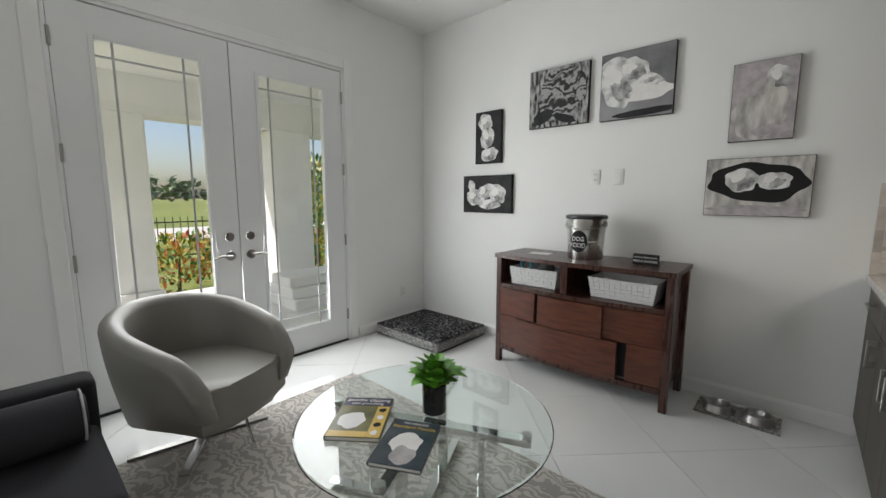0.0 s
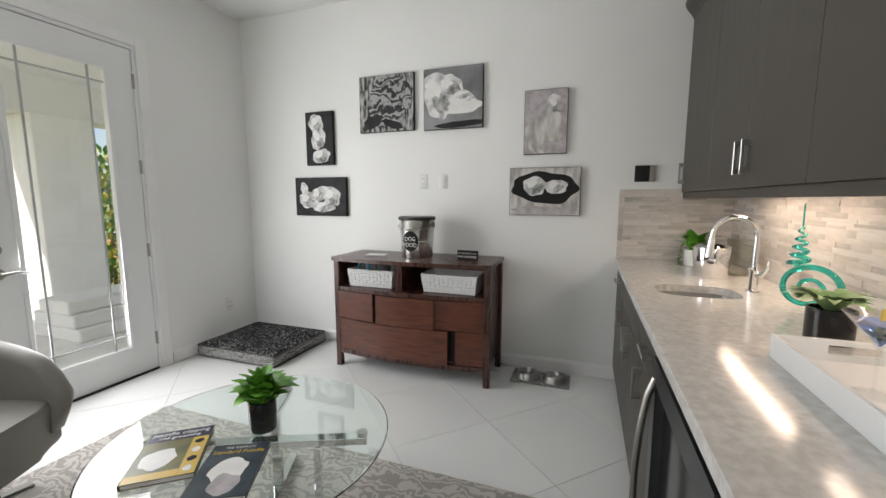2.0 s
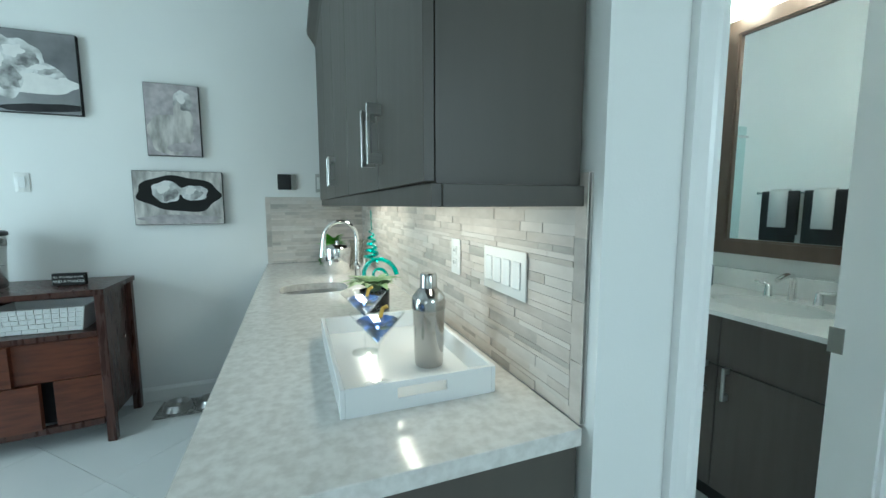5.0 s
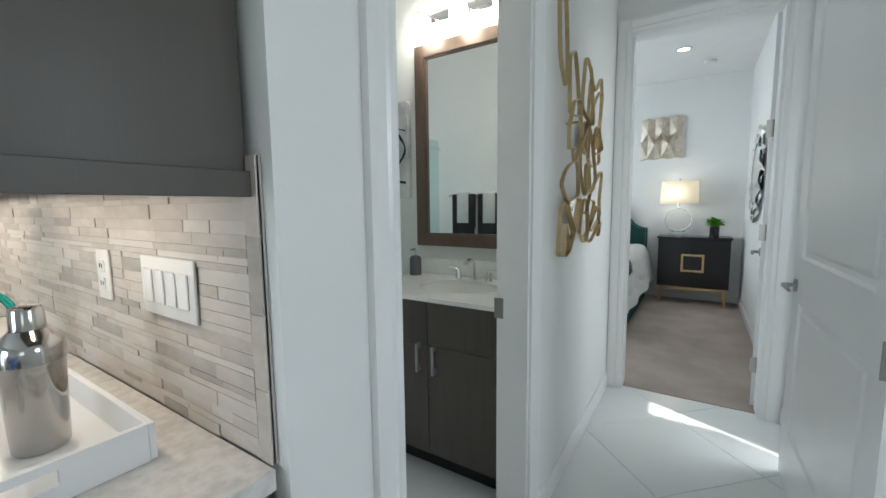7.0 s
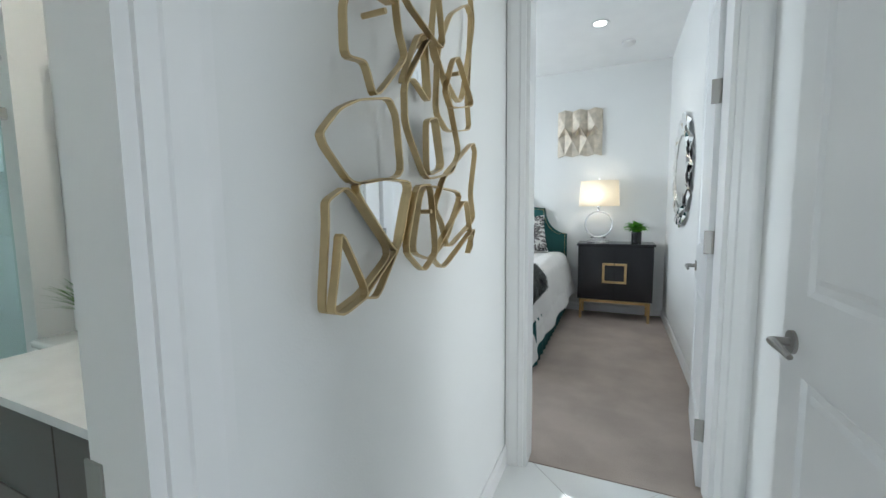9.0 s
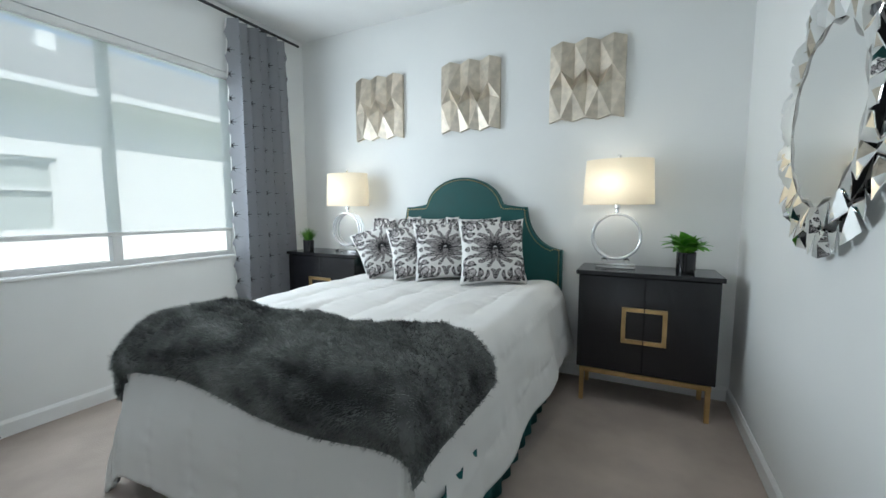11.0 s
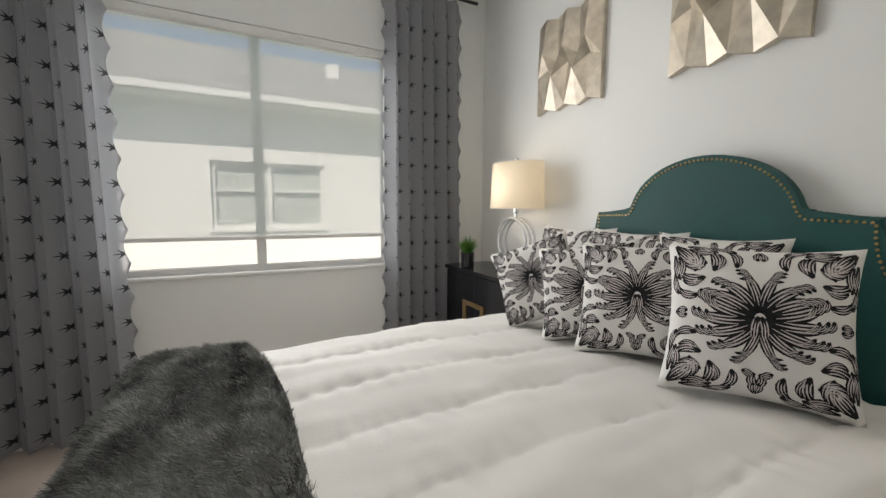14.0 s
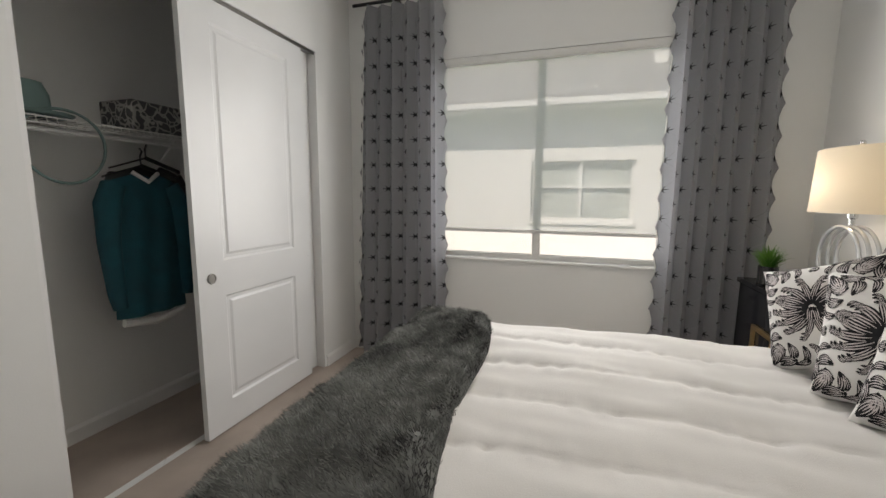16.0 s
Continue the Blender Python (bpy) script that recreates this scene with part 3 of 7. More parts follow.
        for py, pz, v in pulls:
            bar_pull(f, CF - 0.02, py, pz, 0.13, v)
    return ob


base_unit(2.74, 3.233, [(0, 0.49, 0.70, 0.873, "w", [(0.245, 0.79, False)]), (0, 0.49, 0.105, 0.70, "d", [(0.06, 0.60, True)])], "taupe base cabinet with drawer beside the wall")
base_unit(1.90, 2.74, [(0, 0.84, 0.70, 0.873, "w", []), (0.42, 0.84, 0.105, 0.70, "d", [(0.47, 0.60, True)]), (0, 0.42, 0.105, 0.70, "d", [(0.37, 0.60, True)])], "taupe sink base cabinet with two doors")
base_unit(1.46, 1.90, [(0, 0.44, 0.70, 0.873, "w", [(0.22, 0.79, False)]), (0, 0.44, 0.105, 0.70, "d", [(0.38, 0.60, True)])], "taupe base cabinet with drawer beside the cooler")


def cooler():
    ob = thing("wine_cooler", 0, 0.84, 0, "dark stainless undercounter wine cooler with curved handle", "wine cooler")
    part("body", bx(CF + 0.01, 0.003, 0.09, CE, 0.597, 0.872), BLACK, ob)
    part("kick_grille", bx(CF + 0.03, 0.01, 0.0, CE, 0.59, 0.0895), BLACK, ob)
    d = part("door", holed(bmesh.new(), "x", CF - 0.045, CF + 0.008, 0.004, 0.596, 0.095, 0.868, [(0.06, 0.54, 0.16, 0.80)]), mat("black_stainless", (0.09, 0.093, 0.10), 0.34, 1.0, var=0.06), ob, "dark stainless door frame")
    part("glass", bx(CF - 0.02, 0.06, 0.16, CF - 0.014, 0.54, 0.80), BLACKGLOSS, d, "smoked glass")
    pts = [(CF - 0.045 - 0.040 * math.sin(math.pi * i / 14) ** 0.6, 0.545, 0.14 + 0.68 * i / 14) for i in range(15)]
    part("handle", tb(pts, 0.010, 10), NICKEL, d, "bowed steel handle", smooth=True)


cooler()
ep = thing("end_panel", 0, 0.695, 0, "taupe end panel closing the wet bar", "cabinet panel", "wet bar base cabinets")
part("body", bx(CF - 0.02, 0.0, 0.0, CE, 0.143, 0.876, 0.001), CABINET, ep)


def counter():
    ob = thing("countertop", 0, 0, 0.878, "mottled pale grey quartz worktop with eased edge", "countertop")
    sx, sy, rx, ry = 0.635, 2.215, 0.165, 0.13
    x0, x1, y0, y1, T = 0.358, EAST - 0.0115, 0.682, NORTH - 0.002, 0.036
    bm = bmesh.new()
    N = 40
    inner = []
    for i in range(N):
        a = 2 * math.pi * i / N
        c, s = math.cos(a), math.sin(a)
        inner.append((sx + rx * math.copysign(abs(c) ** 0.6, c), sy + ry * math.copysign(abs(s) ** 0.6, s)))
    outer = []
    for px, py in inner:
        dx, dy = px - sx, py - sy
        k = min((x1 - sx) / dx if dx > 1e-6 else (x0 - sx) / dx if dx < -1e-6 else 9e9, (2.6 - sy) / dy if dy > 1e-6 else (1.8 - sy) / dy if dy < -1e-6 else 9e9)
        outer.append((sx + dx * k, sy + dy * k))
    for z in (0, T):
        a, b = [bm.verts.new((*p, z)) for p in inner], [bm.verts.new((*p, z)) for p in outer]
        for i in range(N):
            bm.faces.new((a[i], a[(i + 1) % N], b[(i + 1) % N], b[i]))
        if z == 0:
            low = a
        else:
            for i in range(N):
                bm.faces.new((a[i], a[(i + 1) % N], low[(i + 1) % N], low[i]))
        for cx, cy in ((x0, 1.8), (x0, 2.6), (x1, 1.8), (x1, 2.6)):
            near = sorted(range(N), key=lambda i: (outer[i][0] - cx) ** 2 + (outer[i][1] - cy) ** 2)[:2]
            q = [b[near[0]], b[near[1]], bm.verts.new((cx, cy, z))]
            bm.faces.new(q)
    for xe in (x0, x1):
        v = [bm.verts.new(p) for p in ((xe, 1.8, 0), (xe, 2.6, 0), (xe, 2.6, T), (xe, 1.8, T))]
        bm.faces.new(v)
    part("slab", bm, QUARTZ, ob)
    part("slab", bx(x0, y0, 0, x1, 1.8, T, 0.0015), QUARTZ, ob)
    part("slab", bx(x0, 2.6, 0, x1, y1, T, 0.0015), QUARTZ, ob)
    sk = thing("bar_sink", sx, sy, 0.878, "small undermount stainless bar sink", "sink")
    loops = []
    bm = bmesh.new()
    for k, z in ((1.02, -0.002), (0.97, -0.06), (0.9, -0.13), (0.75, -0.15), (0.1, -0.155)):
        loops.append([bm.verts.new(((p[0] - sx) * k, (p[1] - sy) * k, z)) for p in inner])
    for a, b in zip(loops, loops[1:]):
        for i in range(N):
            bm.faces.new((a[i], a[(i + 1) % N], b[(i + 1) % N], b[i]))
    bm.faces.new(loops[-1])
    b = part("bowl", bm, STEEL, sk, smooth=True)
    part("drain", lt([(0, -0.149), (0.03, -0.149), (0.034, -0.153), (0, -0.1535)]), CHROME, sk, "chrome drain", smooth=True)


counter()


def wall_units():
    xf, z0, z1 = 0.765, 1.372, 2.46
    runs = [(0.712, 1.62, [(0.0, 0.355, 1), (0.355, 0.908, -1)]), (1.62, 2.62, [(0.0, 0.49, 1), (0.49, 1.0, -1)]), (2.62, 3.233, [(0.0, 0.613, 1)])]
    for y0, y1, doors in runs:
        ob = thing("wall_cabinet", 0, y0, 0, "taupe wall cabinet with flat doors and bar pulls", "cabinet", "wet bar wall cabinets")
        part("body", bx(xf, 0.001, z0, CE, y1 - y0 - 0.001, z1), CABINET, ob)
        for a, b, s in doors:
            d = part("door", bx(xf - 0.02, a + 0.002, z0 + 0.002, xf - 0.001, b - 0.002, z1 - 0.002, 0.0015), CABINET, ob)
            bar_pull(d, xf - 0.02, (b - 0.04) if s > 0 else (a + 0.04), z0 + 0.125, 0.135)
    v = thing("light_valance", 0, 0.70, 1.334, "taupe light rail under the wall cabinets", "cabinet trim", "wet bar wall cabinets")
    part("front_rail", bx(xf - 0.012, 0, 0, xf + 0.006, 2.53, 0.037, 0.001), CABINET, v)
    part("end_rail", bx(xf + 0.007, 0, 0, CE, 0.018, 0.037, 0.001), CABINET, v)
    c = thing("crown_moulding", 0, 0, 2.4605, "taupe crown moulding on the wall cabinets", "cabinet trim", "wet bar wall cabinets")
    prof = [(0, 0), (-0.02, 0), (-0.03, 0.025), (-0.07, 0.08), (-0.075, 0.11), (0, 0.11)]
    part("front_run", prism(bmesh.new(), [(xf + a, b) for a, b in prof], 0.712, 3.233, axis="y"), CABINET, c)
    part("end_run", prism(bmesh.new(), [(0.712 + a, b) for a, b in prof], xf, CE, axis="x"), CABINET, c)


wall_units()


# ---- dresser ----
def dresser():
    ob = thing("dresser", -1.072, 2.98, 0, "reddish mahogany bow-front dresser with two open cubbies", "dresser")
    W, D, H = 0.605, 0.215, 0.885          # half width, half depth
    fy = -D                                 # front of the ends
    bow = lambda x: fy - 0.055 * (1 - (x / W) ** 2)
    for sx in (-1, 1):
        for sy in (-1, 1):
            part("leg", bx(sx * W - 0.022 if sx > 0 else -W - 0.022, sy * (D - 0.02) - 0.022, 0, sx * W + 0.022, sy * (D - 0.02) + 0.022, H - 0.03, 0.003), WALNUTV, ob)
        part("side_panel", bx(sx * (W - 0.012) - 0.008, -D + 0.02, 0.12, sx * (W - 0.012) + 0.008, D - 0.02, H - 0.031), WALNUTV, ob)
    N = 24
    xs = [-W - 0.03 + (2 * W + 0.06) * i / N for i in range(N + 1)]
    top = [(x, bow(min(W, max(-W, x))) - 0.018) for x in xs]
    part("top", prism(bmesh.new(), top + [(W + 0.03, D + 0.01), (-W - 0.03, D + 0.01)], H - 0.03, H), WALNUTV, ob)
    def bowed(x0, x1, dy0, dy1, z0, z1):
        p = [x0 + (x1 - x0) * i / 10 for i in range(11)]
        return prism(bmesh.new(), [(x, bow(x) + dy0) for x in p] + [(x, bow(x) + dy1) for x in p[::-1]], z0, z1)
    part("back_panel", bx(-W + 0.02, D - 0.018, 0.12, W - 0.02, D - 0.006, H - 0.031), WALNUTV, ob)
    part("shelf", prism(bmesh.new(), [(x, bow(x) + 0.005) for x in [(-0.58 + 1.16 * i / 12) for i in range(13)]] + [(0.58, D - 0.02), (-0.58, D - 0.02)], 0.622, 0.652), WALNUTV, ob)
    part("divider", bx(-0.075, -D - 0.03, 0.653, -0.025, D - 0.02, H - 0.031), WALNUTV, ob)
    part("bottom_rail", bowed(-0.58, 0.58, 0.0, 0.04, 0.115, 0.15), WALNUTV, ob)
    part("carcass", prism(bmesh.new(), [(-0.58, -D + 0.03), (0.58, -D + 0.03), (0.58, D - 0.02), (-0.58, D - 0.02)], 0.151, 0.621), BLACK, ob)
    for x0, x1, z0, z1, d in ((-0.585, -0.265, 0.405, 0.618, 0.0), (-0.225, 0.235, 0.405, 0.618, -0.02), (0.235, 0.585, 0.405, 0.618, 0.004), (-0.585, -0.425, 0.155, 0.40, 0.004), (-0.42, 0.335, 0.155, 0.40, -0.022), (0.385, 0.585, 0.155, 0.40, 0.004)):
        part("drawer_front", bowed(x0, x1, d, d + 0.03, z0, z1), WALNUT, ob)


dresser()


# ---- bed ----
BX0, BX1, BY, BZ = 4.94, 6.98, 1.575, 0.775
def bed():
    ob = thing("bed", BX0, BY, 0, "bed with teal nailhead headboard and white quilted duvet", "bed")
    L = BX1 - BX0
    # headboard outline in y, z
    half = []
    half += [(0.82, 0.10), (0.82, 0.965)]
    for i in range(0, 13):
        a = math.pi / 2 * i / 12
        half.append((0.82 - 0.275 * math.sin(a), 1.31 - 0.325 * math.cos(a)))
    half[-1] = (0.545, 1.31)
    half.append((0.37, 1.315))
    for i in range(1, 5):
        half.append((0.37 - 0.035 * i / 4, 1.315 + 0.035 * (i / 4) ** 2))
    for i in range(1, 13):
        a = math.radians(12 + 78 * i / 12)
        half.append((0.335 * math.cos(a) / math.cos(math.radians(12)), 1.35 + 0.205 * (math.sin(a) - math.sin(math.radians(12))) / (1 - math.sin(math.radians(12)))))
    outline = half + [(-y, z) for y, z in half[::-1][1:]]
    bm = prism(bmesh.new(), outline, L + 0.045, L + 0.10, axis="x")
    bmesh.ops.bevel(bm, geom=[e for e in bm.edges if abs(e.verts[0].co.x - e.verts[1].co.x) < 1e-6], offset=0.012, segments=3, affect="EDGES", profile=0.5)
    hb = part("headboard", bm, TEAL, ob, "teal leather headboard with arched top", smooth=True)
    ins = [(y * 0.972, z - 0.018 if z > 0.99 else z) for y, z in outline]
    length, studs = 0.0, bmesh.new()
    for (a0, b0), (a1, b1) in zip(ins, ins[1:]):
        seg = math.hypot(a1 - a0, b1 - b0)
        while length <= seg:
            k = length / seg
            bmesh.ops.create_icosphere(studs, subdivisions=1, radius=0.0062, matrix=Matrix.Translation((L + 0.0445, a0 + (a1 - a0) * k, b0 + (b1 - b0) * k)))
            length += 0.0185
        length -= seg
    tagged(part("nailhead_trim", studs, BRASS, hb, "row of small brass nailheads"), kind="stuff")
    part("side_rail", bx(0.10, -0.76, 0.16, L + 0.04, 0.76, 0.30), TEAL, ob)
    for sx in (0.12, L - 0.05):
        for sy in (-0.7, 0.7):
            part("leg", bx(sx - 0.03, sy - 0.03, 0.004, sx + 0.03, sy + 0.03, 0.16, 0.004), BLACK, ob)
    part("mattress", bx(0.10, -0.76, 0.305, L + 0.03, 0.76, 0.69, 0.05, 4), DUVET, ob, smooth=True)
    # pleated teal skirt
    def skirt(u, v):
        s = u * (2 * L + 1.6)
        w = 0.012 * math.sin(s * 46)
        if s < L:
            p = (L - s, -0.80 - w)
        elif s < L + 1.6:
            p = (0.04 - w, -0.80 + s - L)
        else:
            p = (s - L - 1.6, 0.80 + w)
        return (p[0], p[1] * (1 + 0.02 * (1 - v)), 0.012 + 0.36 * v)
    solidify(part("bed_skirt", grid_sheet(bmesh.new(), skirt, 320, 3), TEALCLOTH, ob, "teal pleated bed skirt", smooth=True), 0.004)


bed()


def duvet_height(x, y):
    """Quilted top of the duvet: pillowy channels across the bed and soft creases; x from the foot, y from the middle."""
    ch = abs(math.sin(math.pi * (y + 0.012 * math.sin(x * 5) + 0.006 * math.sin(x * 17) + 0.05) / 0.27)) ** 0.30
    n = noise.noise(Vector((x * 2.2, y * 2.2, 3.1)))
    n2 = noise.noise(Vector((x * 7, y * 5, 9.4)))
    pucker = noise.noise(Vector((x * 24, y * 6, 5.0))) * max(0.0, 1 - ch) * 0.02
    wr = noise.noise(Vector((x * 3.5 + y * 2, y * 13, 2.2)))
    return 0.019 * ch + 0.018 * n + 0.008 * n2 + 0.006 * wr + pucker


def duvet():
    ob = thing("duvet", BX0, BY, BZ - 0.03, "white channel-quilted duvet spread over the bed", "duvet")
    L, W, R = BX1 - BX0 - 0.02, 0.80, 0.13
    drop_side, drop_foot = 0.36, 0.52
    def fold(d):
        """distance past the edge -> outward, downward"""
        if d <= 0:
            return 0, 0
        if d < R * 1.57:
            return R * math.sin(d / R), R * (1 - math.cos(d / R))
        e = d - R * 1.57
        return R + 0.16 * e, R + e
    def fn(u, v):
        s = -drop_foot - 0.1 + u * (L + drop_foot + 0.1)
        q = (v * 2 - 1) * (W + drop_side + 0.12)
        ox, dz1 = fold(-(s - 0.10))
        edge = W - 0.08 - 0.11 * max(0.0, 1 - max(s, 0.0) / 1.4)
        oy, dz2 = fold(abs(q) - edge)
        x = max(s, 0.10) - ox
        y = math.copysign(min(abs(q), edge) + oy, q)
        h = duvet_height(s, q)
        z = -max(dz1, dz2) - 0.25 * min(dz1, dz2)
        rip = 0.018 * math.sin(s * 9 + q * 3) * min(1, (dz1 + dz2) * 3)
        k = 1.0 / (1 + 6 * (dz1 + dz2))
        return (x + (rip if dz1 > dz2 else 0) - h * (1 - k) * (dz1 > dz2), y + math.copysign((rip + h * (1 - k)) * (dz2 >= dz1), q), z + h * k)
    solidify(part("cover", grid_sheet(bmesh.new(), fn, 170, 190), DUVET, ob, smooth=True, sharp=180), 0.02, -1)


duvet()


def throw():
    ob = thing("throw_blanket", BX0, BY, BZ - 0.03, "charcoal faux-fur throw folded across the foot of the bed", "blanket")
    W, R = 0.80, 0.15
    def fold(d):
        if d <= 0:
            return 0, 0
        if d < R * 1.57:
            return R * math.sin(d / R), R * (1 - math.cos(d / R))
        e = d - R * 1.57
        return R + 0.10 * e, R + e
    def fn(u, v):
        q = -0.93 + v * 1.93
        inner = 0.445 - 0.11 * q
        s = -0.17 + 0.025 * math.sin(q * 5) + u * (inner + 0.17)
        ox, dz1 = fold(-(s - 0.10))
        edge = W - 0.08 - 0.11 * max(0.0, 1 - max(s, 0.0) / 1.4)
        oy, dz2 = fold(abs(q) - edge)
        x = max(s, 0.10) - ox
        y = math.copysign(min(abs(q), edge) + oy, q)
        h = 0.055 + 0.03 * noise.noise(Vector((s * 3, q * 3, 1))) + 0.030 * noise.noise(Vector((s * 4 + q * 2, q * 13, 4))) + 0.010 * noise.noise(Vector((s * 28, q * 18, 7)))
        h *= min(1, 8 * min(u, 1 - u) + 0.35)
        k = 1.0 / (1 + 6 * (dz1 + dz2))
        z = -max(dz1, dz2) - 0.25 * min(dz1, dz2)
        return (x - h * (1 - k) * (dz1 > dz2), y + math.copysign(h * (1 - k) * (dz2 >= dz1), q), z + h * k)
    b = part("fur_cloth", grid_sheet(bmesh.new(), fn, 90, 200), FUR, ob, smooth=True, sharp=180)
    solidify(b, 0.03, -1)
    # fur strands
    me = b.data
    rnd = random.Random(5)
    verts, faces = [], []
    polys = me.polygons
    for i in range(42000):
        p = polys[rnd.randrange(len(polys))]
        a, c, d = (me.vertices[p.vertices[k]].co for k in (0, 1, 3))
        o = a + (c - a) * rnd.random() + (d - a) * rnd.random()
        n = p.normal if p.normal.z > -0.3 else -p.normal
        g = Vector((-0.55, 0.25 * noise.noise(o * 6), -0.1)) + Vector((rnd.uniform(-0.5, 0.5), rnd.uniform(-0.5, 0.5), rnd.uniform(-0.2, 0.3)))
        tip = o + (n * 0.55 + g * 0.8).normalized() * rnd.uniform(0.012, 0.027)
        side = (tip - o).cross(Vector((rnd.uniform(-1, 1), rnd.uniform(-1, 1), rnd.uniform(-1, 1)))).normalized() * 0.0013
        k = len(verts)
        verts += [o - side, o + side, tip]
        faces.append((k, k + 1, k + 2))
    fm = bpy.data.meshes.new("fur_strands")
    fm.from_pydata(verts, [], faces)
    fm.materials.append(FURHAIR)
    f = new("fur", fm)
    f.parent = ob
    tagged(f, "fine charcoal fur", kind="stuff")


FURHAIR = mat("charcoal_fur_strand", (0.024, 0.026, 0.026), 0.6, col2=(0.30, 0.315, 0.30), scale=9, stretch=(1, 0.5, 1), spec=0.3)
throw()


def nightstand(y, group):
    ob = thing("nightstand", 6.89, y, 0, "black lacquer nightstand with square brass pull and brass legs", "nightstand", group)
    part("top", bx(-0.20, -0.412, 0.865, 0.20, 0.412, 0.893, 0.003), BLACKLAC, ob)
    part("body", bx(-0.17, -0.397, 0.235, 0.19, 0.397, 0.8645, 0.002), BLACKLAC, ob)
    for s in (-1, 1):
        d = part("door", bx(-0.188, min(s * 0.002, s * 0.393), 0.24, -0.171, max(s * 0.002, s * 0.393), 0.86, 0.002), BLACKLAC, ob)
        bm = bmesh.new()
        a, b = min(s * 0.003, s * 0.115), max(s * 0.003, s * 0.115)
        for y0, y1, z0, z1 in ((a, b, 0.645, 0.67), (a, b, 0.44, 0.465), (s * 0.115 - 0.0125, s * 0.115 + 0.0125, 0.44, 0.67)):
            box(bm, -0.205, y0, z0, -0.1885, y1, z1, 0.001)
        part("pull", bm, BRASS, d, "half of a square brass pull")
    part("leg_rail", bx(-0.185, -0.375, 0.205, -0.16, 0.375, 0.2345), BRASS, ob, "brass rail")
    for sy in (-1, 1):
        for x0 in (-0.185, 0.15):
            part("leg", bx(x0, sy * 0.36 - 0.014, 0.004, x0 + 0.028, sy * 0.36 + 0.014, 0.2045, 0.002), BRASS, ob, "square brass leg")


nightstand(0.19, "nightstands beside the bed")
nightstand(2.86, "nightstands beside the bed")


# ---- bath ----
def vanity():
    ob = thing("vanity", 2.22, 0.80, 0, "dark brown vanity cabinet with two doors and bar pulls", "vanity")
    bm = bx(0.0, 0.0, 0.11, 0.56, 0.86, 0.13)
    for x0, ya, x1, yb in ((0.0, 0.0, 0.018, 0.86), (0.0185, 0.0, 0.56, 0.018), (0.0185, 0.842, 0.56, 0.86)):
        box(bm, x0, ya, 0.1305, x1, yb, 0.875)
    part("body", bm, VANITY, ob)
    part("toe_kick", bx(0.06, 0.0, 0.0, 0.56, 0.86, 0.1095), BLACK, ob)
    for a, b, s in ((0, 0.405, 1), (0.405, 0.86, -1)):
        part("drawer_front", bx(-0.02, a + 0.002, 0.665, -0.001, b - 0.002, 0.872, 0.0015), VANITY, ob)
        d = part("door", bx(-0.02, a + 0.002, 0.115, -0.001, b - 0.002, 0.661, 0.0015), VANITY, ob)
        bar_pull(d, -0.02, (b - 0.045) if s > 0 else (a + 0.045), 0.60, 0.14)
    t = thing("vanity_counter", 2.22, 0.80, 0.876, "white quartz vanity counter with oval undermount basin", "counter")
    N, cx, cy, rx, ry = 40, 0.27, 0.40, 0.165, 0.225
    bm = bmesh.new()
    x0, x1, y0, y1, T = -0.035, 0.556, -0.005, 0.885, 0.020
    inner = [(cx + rx * math.cos(2 * math.pi * i / N), cy + ry * math.sin(2 * math.pi * i / N)) for i in range(N)]
    for z in (0, T):
        iv = [bm.verts.new((*p, z)) for p in inner]
        ov = []
        for p in inner:
            dx, dy = p[0] - cx, p[1] - cy
            k = min(((x1 if dx > 0 else x0) - cx) / dx if abs(dx) > 1e-6 else 9e9, ((y1 if dy > 0 else y0) - cy) / dy if abs(dy) > 1e-6 else 9e9)
            ov.append(bm.verts.new((cx + dx * k, cy + dy * k, z)))
        for i in range(N):
            bm.faces.new((iv[i], iv[(i + 1) % N], ov[(i + 1) % N], ov[i]))
        if z == 0:
            li, lo = iv, ov
        else:
            for i in range(N):
                bm.faces.new((iv[i], iv[(i + 1) % N], li[(i + 1) % N], li[i]))
        for px, py in ((x0, y0), (x1, y0), (x0, y1), (x1, y1)):
            near = sorted(ov, key=lambda q: (q.co.x - px) ** 2 + (q.co.y - py) ** 2)[:2]
            bm.faces.new((near[0], near[1], bm.verts.new((px, py, z))))
    for a, b in (((x0, y0), (x0, y1)), ((x0, y1), (x1, y1)), ((x0, y0), (x1, y0))):
        bm.faces.new([bm.verts.new(p) for p in ((*a, 0), (*b, 0), (*b, T), (*a, T))])
    part("slab", bm, QUARTZW, t)
    part("backsplash", bx(0.536, y0, T + 0.0005, 0.556, y1, T + 0.10, 0.002), QUARTZW, t)
    bm = bmesh.new()
    loops = [[bm.verts.new((cx + (p[0] - cx) * k, cy + (p[1] - cy) * k, z)) for p in inner] for k, z in ((1.03, 0.001), (0.98, -0.05), (0.85, -0.11), (0.5, -0.145), (0.05, -0.15))]
    for a, b in zip(loops, loops[1:]):
        for i in range(N):
            bm.faces.new((a[i], a[(i + 1) % N], b[(i + 1) % N], b[i]))
    bm.faces.new(loops[-1])
    part("basin", bm, PORCELAIN, t, "white oval porcelain basin", smooth=True)


vanity()


